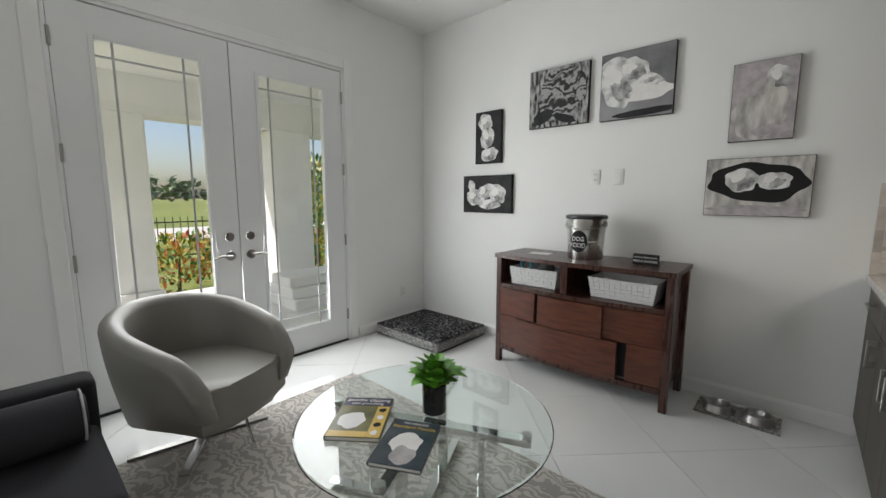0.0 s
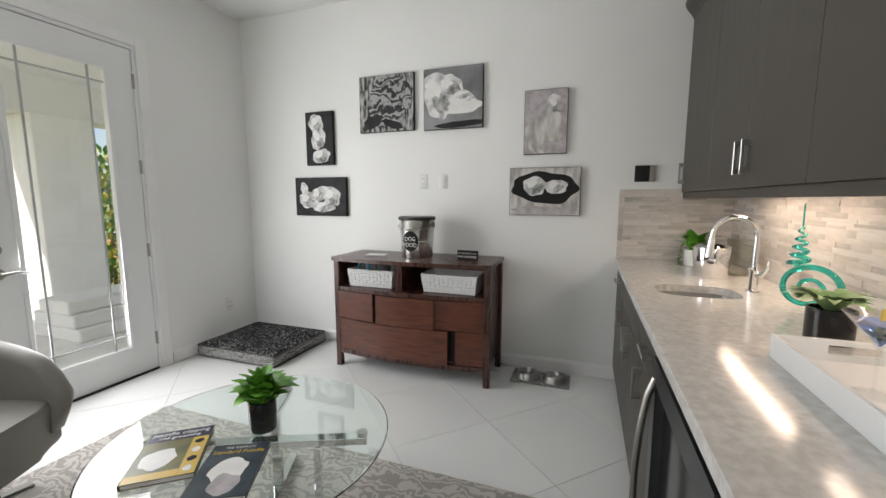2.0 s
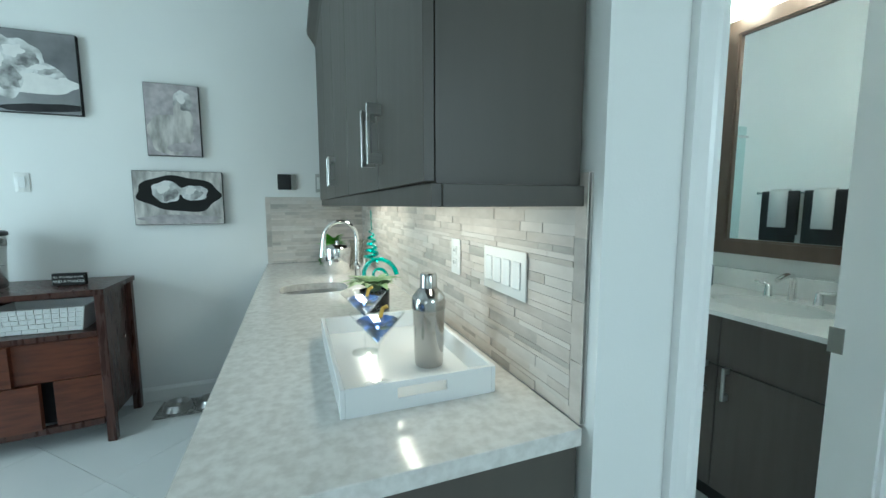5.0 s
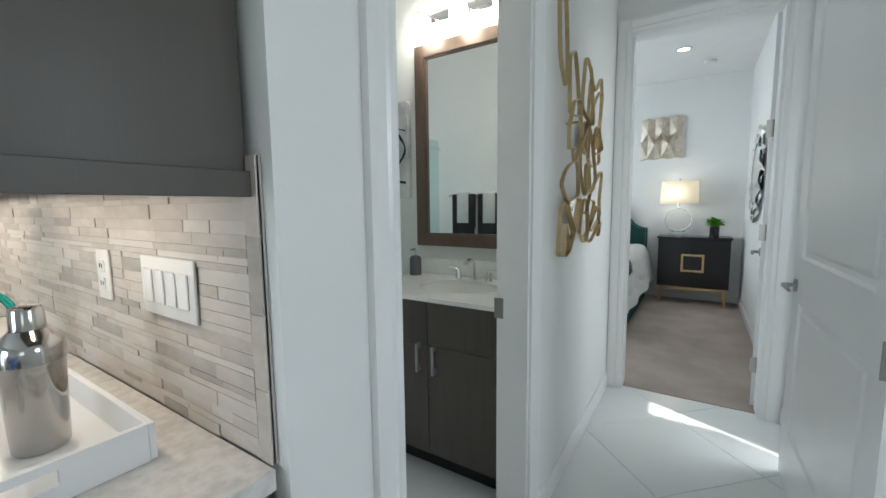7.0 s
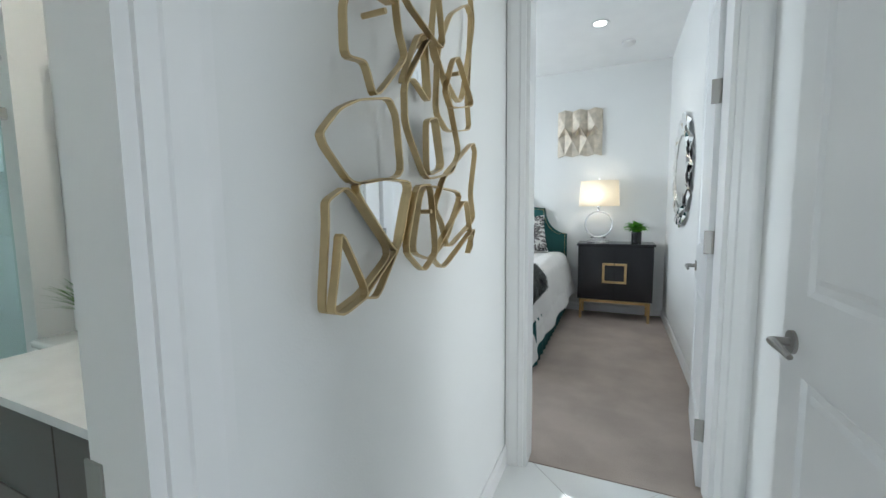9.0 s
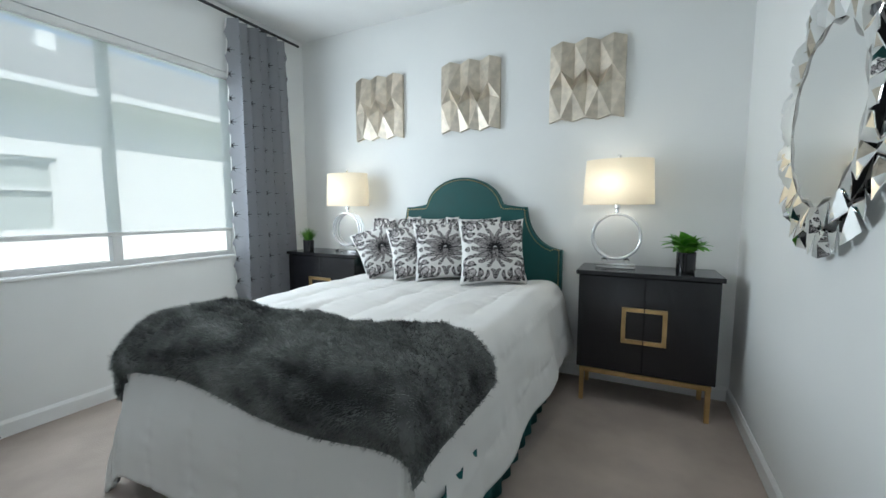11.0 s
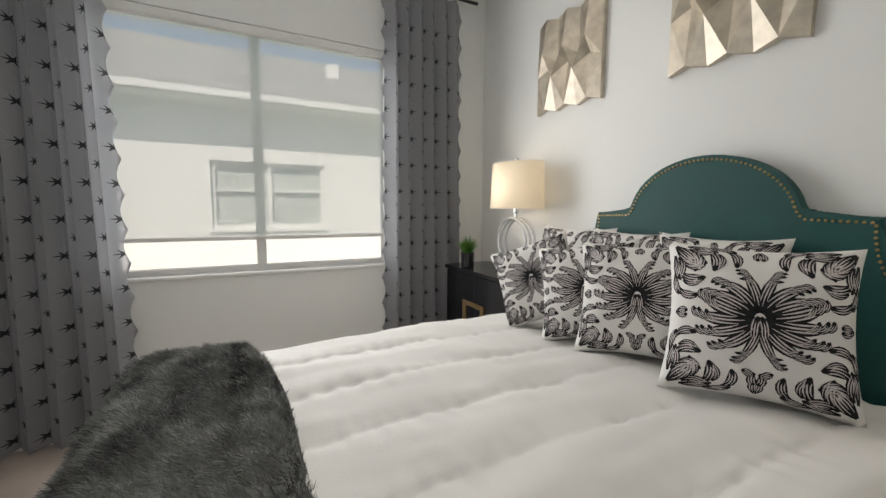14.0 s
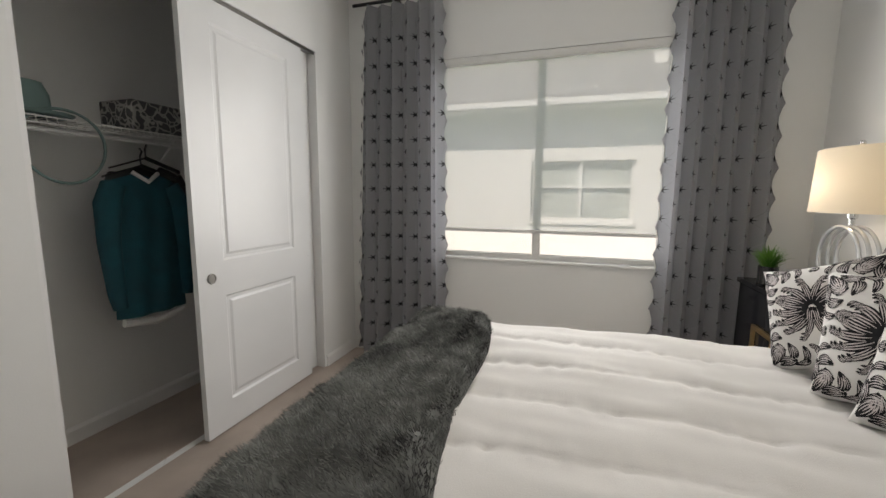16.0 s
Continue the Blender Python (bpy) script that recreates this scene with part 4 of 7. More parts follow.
# ---- lettering and leaves ----
def letters(text, size, parent, m, material, name="lettering", depth=0.0006, align="CENTER"):
    cu = bpy.data.curves.new(name, "FONT")
    cu.body, cu.size, cu.extrude, cu.align_x, cu.align_y = text, size, depth, align, "CENTER"
    tmp = new(name, cu)
    me = bpy.data.meshes.new_from_object(tmp.evaluated_get(bpy.context.evaluated_depsgraph_get()))
    bpy.data.objects.remove(tmp)
    me.materials.append(material)
    ob = new(name, me)
    ob.parent = parent
    ob.matrix_local = m
    return ob


def leaf(bm, base, tip, width, bend=0.25, n=4, cup=0.2):
    base, tip = Vector(base), Vector(tip)
    d = tip - base
    side = d.cross(Vector((0, 0, 1)))
    if side.length < 1e-4:
        side = Vector((1, 0, 0))
    side.normalize()
    up = side.cross(d).normalized()
    rows = []
    for i in range(n + 1):
        k = i / n
        w = width * math.sin(math.pi * (0.12 + 0.86 * k)) ** 0.8 * 0.5
        c = base + d * k + up * bend * d.length * math.sin(math.pi * k) * 0.5
        rows.append([bm.verts.new(c - side * w + up * w * cup), bm.verts.new(c), bm.verts.new(c + side * w + up * w * cup)])
    for a, b in zip(rows, rows[1:]):
        bm.faces.new((a[0], a[1], b[1], b[0]))
        bm.faces.new((a[1], a[2], b[2], b[1]))


def blob(rx, rz, n=22, seed=0, rough=0.18, cx=0, cz=0, rot=0):
    out = []
    for i in range(n):
        a = 2 * math.pi * i / n
        k = 1 + rough * noise.noise(Vector((math.cos(a) * 1.6 + seed * 7.3, math.sin(a) * 1.6, seed)))
        x, z = rx * k * math.cos(a), rz * k * math.sin(a)
        c, s = math.cos(rot), math.sin(rot)
        out.append((cx + x * c - z * s, cz + x * s + z * c))
    return out


# ---- outside ----
tagged(part("ground", bx(-400, -400, -0.4, 400, 400, -0.26), GRASS), "sunlit lawn reaching to the horizon", "ground", kind="structure")
pat = tagged(part("patio_floor", bx(-6.5, -1.5, -0.26, WEST - 0.16, 6.5, -0.03), CONCRETE), "pale paved patio floor", "patio", kind="structure")
tagged(part("patio_ceiling", bx(-6.6, -1.6, 2.75, WEST - 0.16, 6.6, 2.95), STUCCO), "white patio ceiling", "patio ceiling", kind="structure")
tagged(part("patio_beam", bx(-6.3, 0.6, 2.31, -5.85, 6.5, 2.75), STUCCO), "white stucco patio beam", "beam", kind="structure")


def column(x, y, w):
    ob = thing("patio_column", x, y, -0.03, "square white stucco patio column with base", "column", "patio columns")
    part("shaft", bx(-w / 2, -w / 2, 0.2, w / 2, w / 2, 2.339, 0.01), STUCCO, ob)
    part("plinth", bx(-w / 2 - 0.05, -w / 2 - 0.05, 0, w / 2 + 0.05, w / 2 + 0.05, 0.1995, 0.012), STUCCO, ob)


column(-6.07, 1.18, 0.46)
column(-6.07, 3.22, 0.60)
column(-6.07, 5.6, 0.46)
bench = thing("patio_steps", -4.6, 2.85, -0.03, "white stepped plaster block on the patio", "steps")
for i, (w, h) in enumerate(((0.5, 0.13), (0.40, 0.13), (0.30, 0.13))):
    part("step", bx(-w, -0.45, i * 0.131, w * 0.6, 0.6, i * 0.131 + h, 0.012), STUCCO, bench)


def shrub(x, y, r, h, seed, cols, label, group, n=420, leafsize=0.13):
    ob = thing("shrub", x, y, -0.27, label, "shrub", group)
    rnd = random.Random(seed)
    for k, m in enumerate(cols):
        bm = bmesh.new()
        for i in range(n // len(cols)):
            a, q = rnd.uniform(0, 2 * math.pi), rnd.random() ** 0.5
            z = h * rnd.uniform(0.15, 1)
            rr = r * q * (1.1 - 0.5 * (z / h) ** 2)
            p = Vector((rr * math.cos(a), rr * math.sin(a), z))
            t = p + Vector((rnd.uniform(-1, 1) + math.cos(a), rnd.uniform(-1, 1) + math.sin(a), rnd.uniform(0.2, 1.4))).normalized() * leafsize
            leaf(bm, p, t, leafsize * 0.42, n=2)
        part("foliage", bm, m, ob)
    part("stems", tb([(0, 0, 0), (0.03, 0.02, h * 0.4), (0, 0.05, h * 0.8)], [0.03, 0.02, 0.008], 6), mat("bark", (0.10, 0.07, 0.045), 0.9, bump=0.4) if "bark" not in bpy.data.materials else bpy.data.materials["bark"], ob)
    return ob


CROTON_R = mat("red_croton_leaf", (0.50, 0.07, 0.02), 0.45, col2=(0.62, 0.30, 0.04), scale=6)
CROTON_Y = mat("yellow_croton_leaf", (0.62, 0.44, 0.04), 0.45, col2=(0.26, 0.36, 0.05), scale=6)
for i, (x, y) in enumerate(((-7.4, 0.5), (-7.5, 1.25), (-7.4, 2.0), (-7.5, 2.7), (-7.4, 3.5), (-7.4, 4.3))):
    shrub(x, y, 0.55, 0.98, 10 + i, (CROTON_R, CROTON_Y, LEAF), "red and yellow croton shrub by the patio", "croton hedge")
shrub(-6.9, 4.25, 0.5, 2.3, 31, (LEAF, CROTON_Y), "tall green shrub by the patio column", "", 700, 0.16)


def picket_fence():
    ob = thing("picket_fence", -10.5, 0, -0.27, "thin black metal picket fence", "fence")
    for z in (0.25, 1.02):
        part("rail", bx(-0.015, -3, z, 0.015, 9, z + 0.03), BLACK, ob)
    me = None
    for i in range(80):
        if me is None:
            p = part("picket", bx(-0.008, -0.008, 0.0, 0.008, 0.008, 1.15), BLACK, ob)
            me = p.data
        else:
            p = new("picket", me)
            p.parent = ob
        p.location = (0, -2.95 + i * 0.15, 0)


picket_fence()
tagged(part("road", bx(-24, -90, -0.262, -17, 120, -0.25), mat("pale_concrete_path", (0.55, 0.54, 0.5), 0.9, bump=0.2)), "pale concrete path beyond the fence", "road", kind="structure")


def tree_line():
    ob = thing("tree_line", -95, 0, -0.26, "distant row of green trees, colour paled to stand for haze", "trees", kind="stuff")
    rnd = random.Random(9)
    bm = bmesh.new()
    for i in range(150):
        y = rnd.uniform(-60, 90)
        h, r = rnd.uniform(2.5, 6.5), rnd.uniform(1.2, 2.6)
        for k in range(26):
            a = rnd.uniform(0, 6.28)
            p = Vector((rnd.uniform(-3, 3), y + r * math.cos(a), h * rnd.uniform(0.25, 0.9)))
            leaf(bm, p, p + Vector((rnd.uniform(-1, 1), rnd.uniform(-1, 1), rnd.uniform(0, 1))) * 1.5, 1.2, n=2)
    # leaf colour lightened to stand in for distance haze
    part("crowns", bm, mat("haze_paled_foliage", (0.22, 0.27, 0.18), 0.9, var=0.25, scale=0.4), ob)


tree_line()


def neighbour():
    """The house across the side yard, seen through the bedroom shade."""
    SH = mat("grey_roof_tile", (0.30, 0.29, 0.28), 0.85, var=0.1, scale=3, bump=0.3)
    ob = thing("neighbour_house", 5.53, 7.6, -0.11, "white stucco house with grey tiled roof next door", "house")
    part("wall", holed(bmesh.new(), "y", 0.0, 0.25, -9, 9, 0, 3.0, [(-0.60, 1.09, 1.08, 2.12), (-5.2, -3.5, 1.08, 2.12)]), STUCCO, ob)
    GL = mat("dim_far_glass", (0.46, 0.49, 0.46), 0.15)
    for x in (-0.60, -5.2):
        cells = [(x + 0.06 + 0.80 * i, x + 0.80 + 0.83 * i, z, z + h) for i in (0, 1) for z, h in ((1.14, 0.52), (1.70, 0.36))]
        w = part("window", holed(bmesh.new(), "y", 0.06, 0.12, x, x + 1.69, 1.08, 2.12, cells), PLASTICW, ob)
        part("sill", bx(x - 0.04, -0.04, 1.02, x + 1.73, 0.055, 1.0795, 0.005), STUCCO, w)
        part("pane", bx(x + 0.02, 0.13, 1.10, x + 1.67, 0.14, 2.10), GL, w)
    part("fascia", bx(-9.4, -0.51, 2.96, 9.4, -0.43, 3.05), PLASTICW, ob, "white gutter and fascia")
    part("soffit", bx(-9.4, -0.43, 2.94, 9.4, 0.3, 2.97), STUCCO, ob)
    roof = part("roof", prism(bmesh.new(), [(-0.49, 3.02), (-0.45, 3.02), (2.58, 4.65), (5.6, 3.02), (5.6, 2.98)], -9.4, 9.4, axis="x"), SH, ob)
    for i in range(10):
        y = -0.22 + i * 0.28
        part("tile_course", prism(bmesh.new(), [(y, 3.145 + i * 0.1507), (y, 3.19 + i * 0.1507), (y + 0.28, 3.15 + (i + 1) * 0.1507), (y + 0.28, 3.14 + (i + 1) * 0.1507)], -9.4, 9.4, axis="x"), SH, roof)
    part("roof_vent", bx(1.42, 1.2, 3.85, 1.66, 1.45, 4.22, 0.02), PLASTICW, roof, "white roof vent")


neighbour()
tagged(part("side_yard", bx(3.0, 3.7, -0.262, 9.5, 7.3, -0.255), mat("white_gravel", (0.62, 0.6, 0.56), 0.95, var=0.15, scale=30, bump=0.6)), "bright gravel side yard", "ground", kind="structure")


# ---- living room ----
def cloth_mat(name, a, b, scale, kind="voronoi", width=0.12, rough=0.9, bump=0.4):
    """Two-tone pattern woven or printed into cloth."""
    m = mat(name, a, rough, var=0.08, scale=30, bump=bump, bscale=300, spec=0.2)
    t = m.node_tree
    bsdf = t.nodes["Principled BSDF"]
    co = t.nodes.new("ShaderNodeTexCoord")
    nz = t.nodes.new("ShaderNodeTexNoise")
    nz.inputs["Scale"].default_value = scale * 0.5
    t.links.new(co.outputs["Object"], nz.inputs["Vector"])
    ad = t.nodes.new("ShaderNodeMixRGB")
    ad.blend_type, ad.inputs[0].default_value = "LINEAR_LIGHT", 0.10
    t.links.new(co.outputs["Object"], ad.inputs[1])
    t.links.new(nz.outputs["Color"], ad.inputs[2])
    r = t.nodes.new("ShaderNodeValToRGB")
    if kind == "voronoi":
        v = t.nodes.new("ShaderNodeTexVoronoi")
        v.feature = "DISTANCE_TO_EDGE"
        v.inputs["Scale"].default_value = scale
        t.links.new(ad.outputs[0], v.inputs["Vector"])
        t.links.new(v.outputs["Distance"], r.inputs[0])
        r.color_ramp.elements[0].position, r.color_ramp.elements[1].position = width, width + 0.03
    else:
        v = t.nodes.new("ShaderNodeTexWave")
        v.wave_type = "RINGS"
        v.inputs["Scale"].default_value, v.inputs["Distortion"].default_value, v.inputs["Detail"].default_value = scale * 0.35, 9.0, 3.0
        v.inputs["Detail Scale"].default_value = 1.6
        t.links.new(ad.outputs[0], v.inputs["Vector"])
        t.links.new(v.outputs["Fac"], r.inputs[0])
        r.color_ramp.elements[0].position, r.color_ramp.elements[1].position = 0.5 - width, 0.5 + width
    r.color_ramp.elements[0].color, r.color_ramp.elements[1].color = (*a, 1), (*b, 1)
    t.links.new(r.outputs[0], bsdf.inputs["Base Color"])
    return m


RUG = cloth_mat("damask_rug_wool", (0.36, 0.335, 0.31), (0.55, 0.52, 0.48), 19.0, "wave", 0.15, bump=0.8)
rug = thing("area_rug", -1.14, 0.66, 0.001, "grey and beige damask-patterned area rug", "rug")
part("weave", bx(-1.2, -1.15, 0, 1.2, 1.165, 0.011, 0.004), RUG, rug)


def coffee_table():
    ob = thing("coffee_table", -1.01, 1.245, 0.012, "round glass coffee table on crossed chrome base", "coffee table")
    part("top", lt([(0, 0.418), (0.504, 0.418), (0.51, 0.421), (0.51, 0.427), (0.504, 0.43), (0, 0.43)], 72), TABLEGLASS, ob, "clear round glass top with green edge")
    for k, a in enumerate((24, 114)):
        c, s = math.cos(radians(a)), math.sin(radians(a))
        rot = Matrix.Rotation(radians(a), 4, "Z")
        z0 = 0.0 if k == 0 else 0.006
        bm = box(bmesh.new(), -0.46, -0.022, z0, 0.46, 0.022, z0 + 0.028, 0.002)
        bmesh.ops.transform(bm, matrix=rot, verts=bm.verts)
        part("floor_bar", bm, CHROME, ob, "polished chrome bar")
        bm = box(bmesh.new(), -0.43, -0.022, 0.372 - z0, 0.43, 0.022, 0.40 - z0, 0.002)
        bmesh.ops.transform(bm, matrix=rot, verts=bm.verts)
        part("top_bar", bm, CHROME, ob, "polished chrome bar")
        for e in (-1, 1):
            bm = box(bmesh.new(), e * 0.24 - 0.012, -0.02, 0.034, e * 0.24 + 0.012, 0.02, 0.366, 0.002)
            bmesh.ops.transform(bm, matrix=rot, verts=bm.verts)
            part("leg", bm, CHROME, ob, "flat chrome leg")
            bm = lathe(bmesh.new(), [(0, 0.40), (0.02, 0.40), (0.02, 0.4175), (0, 0.4175)], 18, e * 0.41, 0)
            bmesh.ops.transform(bm, matrix=rot, verts=bm.verts)
            part("glass_pad", bm, STEEL, ob, "round steel pad", smooth=True)


coffee_table()
TOPZ = 0.443


def potted(name, x, y, z, pr, ph, potmat, leaves, label, group="", seed=1, spread=0.13, rise=0.1, lw=0.06, n=30, potlabel="glossy black pot", style="rosette", leafmat=None):
    ob = thing(name, x, y, z, label, "potted plant", group)
    part("pot", lt([(0, 0), (pr * 0.92, 0), (pr, 0.004), (pr * 1.02, ph), (pr * 0.9, ph), (pr * 0.88, ph * 0.85), (0, ph * 0.85)], 30), potmat, ob, potlabel, smooth=True)
    rnd = random.Random(seed)
    bm = bmesh.new()
    for i in range(n):
        a = rnd.uniform(0, 2 * math.pi)
        k = (i + 0.5) / n
        if style == "rosette":
            r0 = pr * 0.3
            l = spread * (0.45 + 0.55 * k) * rnd.uniform(0.85, 1.15)
            el = radians(72 - 58 * k + rnd.uniform(-8, 8))
            b = Vector((r0 * math.cos(a), r0 * math.sin(a), ph * 0.95))
            t = b + Vector((math.cos(a) * math.cos(el), math.sin(a) * math.cos(el), math.sin(el) * rise / spread + 0.1)) * l
            leaf(bm, b, t, lw * rnd.uniform(0.8, 1.2), 0.35, 5, 0.35)
        elif style == "bush":
            el = rnd.uniform(0.15, 1.45)
            l = spread * rnd.uniform(0.65, 1.05)
            b = Vector((pr * 0.5 * math.cos(a), pr * 0.5 * math.sin(a), ph * 0.9 + 0.25 * rise * rnd.random()))
            t = b + Vector((math.cos(a) * math.cos(el), math.sin(a) * math.cos(el), math.sin(el) * rise / spread)) * l
            leaf(bm, b, t, lw * rnd.uniform(0.7, 1.2), rnd.uniform(0.2, 0.6), 5, rnd.uniform(-0.3, 0.5))
        else:
            r0 = pr * 0.7 * math.sqrt(rnd.random())
            b = Vector((r0 * math.cos(a), r0 * math.sin(a), ph * 0.85))
            out = rnd.uniform(0.1, 1) * spread
            t = b + Vector((math.cos(a) * out, math.sin(a) * out, rise * rnd.uniform(0.6, 1.1) * (1 - 0.35 * (out / spread) ** 2)))
            leaf(bm, b, t, lw, 0.25, 4, 0.1)
    tagged(part("foliage", bm, leafmat or LEAF, ob, leaves, smooth=True, sharp=60), kind="stuff")
    return ob


LEAFBRIGHT = mat("bright_green_leaf", (0.05, 0.20, 0.015), 0.4, col2=(0.16, 0.42, 0.04), scale=14)
potted("table_plant", -1.0, 1.29, TOPZ, 0.05, 0.12, BLACKGLOSS, "bright green rounded leaves", "bright green leafy plant in a black pot on the glass table", seed=4, spread=0.11, rise=0.115, lw=0.070, n=70, style="bush", leafmat=LEAFBRIGHT)

PAPER = mat("book_page_edges", (0.72, 0.70, 0.64), 0.8, var=0.05, stretch=(1, 1, 40))
NAVY = mat("navy_print", (0.015, 0.018, 0.06), 0.3, var=0.1)
OLIVE = mat("olive_print", (0.12, 0.11, 0.03), 0.3, var=0.35, scale=10)
MAROON = mat("maroon_print", (0.10, 0.02, 0.04), 0.3, var=0.1)
YELLOW = mat("ochre_print", (0.62, 0.42, 0.08), 0.35, var=0.05)
DARKTEAL = mat("dark_slate_print", (0.015, 0.03, 0.04), 0.3, col2=(0.05, 0.07, 0.09), scale=12)
GREYP = mat("soft_grey_print", (0.40, 0.37, 0.38), 0.4, var=0.2, scale=20)
WHITEP = mat("white_print", (0.75, 0.74, 0.72), 0.4, var=0.04, scale=20)
INK = mat("black_print", (0.02, 0.02, 0.02), 0.45, var=0.1, spec=0.1)


def flat(bm, pts, z):
    bm.faces.new([bm.verts.new((x, y, z)) for x, y in pts])
    return bm


def rect(x0, y0, x1, y1):
    return [(x0, y0), (x1, y0), (x1, y1), (x0, y1)]


def book(x, y, z, rz, w, h, t, cover, label):
    ob = thing("book", x, y, z, label, "book", "books on the glass table", rz)
    part("page_block", bx(-w / 2 + 0.004, -h / 2 + 0.004, 0.002, w / 2 - 0.004, h / 2 - 0.004, t - 0.0025), PAPER, ob, "cream page block")
    part("cover", bx(-w / 2, -h / 2, t - 0.0024, w / 2, h / 2, t, 0.0005), cover, ob)
    part("back_cover", bx(-w / 2, -h / 2, 0, w / 2, h / 2, 0.0019, 0.0005), cover, ob)
    part("spine", bx(-w / 2 - 0.0022, -h / 2, 0, -w / 2 - 0.0002, h / 2, t, 0.0005), cover, ob)
    return ob


b1 = book(-1.165, 1.045, TOPZ, 38, 0.205, 0.285, 0.018, OLIVE, "paperback on dog grooming with olive cover and navy title band")
part("title_band", flat(bmesh.new(), rect(-0.1, 0.075, 0.1, 0.14), 0.0184), NAVY, b1)
letters("poodle clipping", 0.030, b1, pose(0, 0.120, 0.0188), WHITEP)
letters("and grooming", 0.024, b1, pose(0.0, 0.094, 0.0188), WHITEP)
part("side_band", flat(bmesh.new(), rect(0.05, -0.14, 0.1, 0.074), 0.0184), YELLOW, b1)
for i in range(4):
    part("emblem", flat(bmesh.new(), blob(0.014, 0.014, 12, i, 0.4, 0.075, -0.11 + i * 0.052), 0.0188), INK if i % 2 else WHITEP, b1)
part("picture", flat(bmesh.new(), blob(0.05, 0.055, 20, 3, 0.3, -0.03, -0.03), 0.0186), WHITEP, b1, "pale rounded cover picture")
part("foot_band", flat(bmesh.new(), rect(-0.1, -0.14, 0.049, -0.105), 0.0186), YELLOW, b1)
b2 = book(-0.91, 1.05, TOPZ, 28, 0.185, 0.265, 0.016, DARKTEAL, "dark slate hardback on a dog breed lying on glass")
letters("THE COMPLETE", 0.014, b2, pose(0, 0.112, 0.0166), WHITEP)
letters("Standard Poodle", 0.025, b2, pose(0, 0.088, 0.0166), YELLOW)
part("picture", flat(bmesh.new(), blob(0.062, 0.06, 22, 6, 0.35, 0.0, -0.01), 0.0164), WHITEP, b2, "pale rounded cover picture")
part("picture", flat(bmesh.new(), blob(0.045, 0.05, 22, 8, 0.3, 0.01, -0.075), 0.0167), GREYP, b2, "grey rounded cover picture")


def armchair():
    """Tub chair: one curved shell sloping from back to arms, loose seat, splayed steel feet."""
    ob = thing("armchair", -2.28, 0.79, 0.0, "taupe leather tub armchair on flat steel cross base", "armchair", rz=24)
    N, R0, arm, th = 44, 0.385, 0.36, 0.10
    span = math.pi * R0 / 2 + arm
    bm, rows = bmesh.new(), []
    for i in range(N + 1):
        d = -span + 2 * span * i / N          # run along the rim, 0 at the middle of the back (-x)
        k = abs(d) / span
        sg = 1 if d > 0 else -1
        if abs(d) < math.pi * R0 / 2:
            ca, sa, fx = -math.cos(d / R0), math.sin(d / R0), 0.0
        else:
            ca, sa, fx = 0.0, sg, abs(d) - math.pi * R0 / 2
        top = 0.775 - 0.20 * k ** 2.0 - 0.10 * max(0.0, (k - 0.86) / 0.14) ** 2
        bot = 0.21 + 0.09 * k ** 2
        pull = 0.05 * (fx / arm) ** 2
        at = lambda rr, z: (rr * ca + fx, (rr - pull) * sa, z)
        ring = [at(R0 - 0.07 * (1 - u / 6) ** 1.5, bot + (top - 0.045 - bot) * u / 6) for u in range(7)]
        for u in range(1, 8):                 # rounded rim
            q = math.pi * u / 8
            ring.append(at(R0 - th / 2 + th / 2 * math.cos(q), top - 0.045 + 0.045 * math.sin(q)))
        ring += [at(R0 - th - 0.03 * (u / 5), top - 0.045 - (top - 0.045 - bot) * u / 5) for u in range(6)]
        rows.append([bm.verts.new(p) for p in ring])
    for a, b in zip(rows, rows[1:]):
        for k in range(len(a) - 1):
            bm.faces.new((a[k], a[k + 1], b[k + 1], b[k]))
        bm.faces.new((a[-1], a[0], b[0], b[-1]))
    for end, flip in ((rows[0], 1), (rows[-1], -1)):
        c = sum((v.co for v in end), Vector()) / len(end)
        mid = bm.verts.new(c + Vector((0.035, 0, 0)))
        for k in range(len(end)):
            bm.faces.new((end[k], end[(k + 1) % len(end)], mid))
    part("shell", bm, CREAM, ob, "wraparound leather back and arms", smooth=True, sharp=60)
    outl = [(-0.285 * math.cos(t), 0.285 * math.sin(t)) for t in [radians(-90 + 180 * i / 20) for i in range(21)]] + [(0.335, 0.275), (0.365, 0.13), (0.37, 0), (0.365, -0.13), (0.335, -0.275)]
    bm = prism(bmesh.new(), outl, 0.22, 0.435)
    bmesh.ops.bevel(bm, geom=[e for e in bm.edges if abs(e.verts[0].co.z - e.verts[1].co.z) < 1e-6], offset=0.035, segments=4, affect="EDGES", profile=0.5)
    part("seat", bm, CREAM, ob, "thick leather seat", smooth=True, sharp=50)
    part("post", lt([(0, 0.03), (0.03, 0.03), (0.03, 0.195), (0, 0.195)]), STEEL, ob, "steel post", smooth=True)
    for a in (-55, 55):
        bm = box(bmesh.new(), -0.33, -0.022, 0.012, 0.33, 0.022, 0.026 if a > 0 else 0.025, 0.002)
        bmesh.ops.transform(bm, matrix=Matrix.Rotation(radians(a), 4, "Z"), verts=bm.verts)
        part("foot_bar", bm, NICKEL, ob, "flat dark nickel foot")
    part("front_strut", tb([(0.30, 0, 0.20), (0.36, 0, 0.02)], 0.008), CHROME, ob, "thin chrome strut")


armchair()


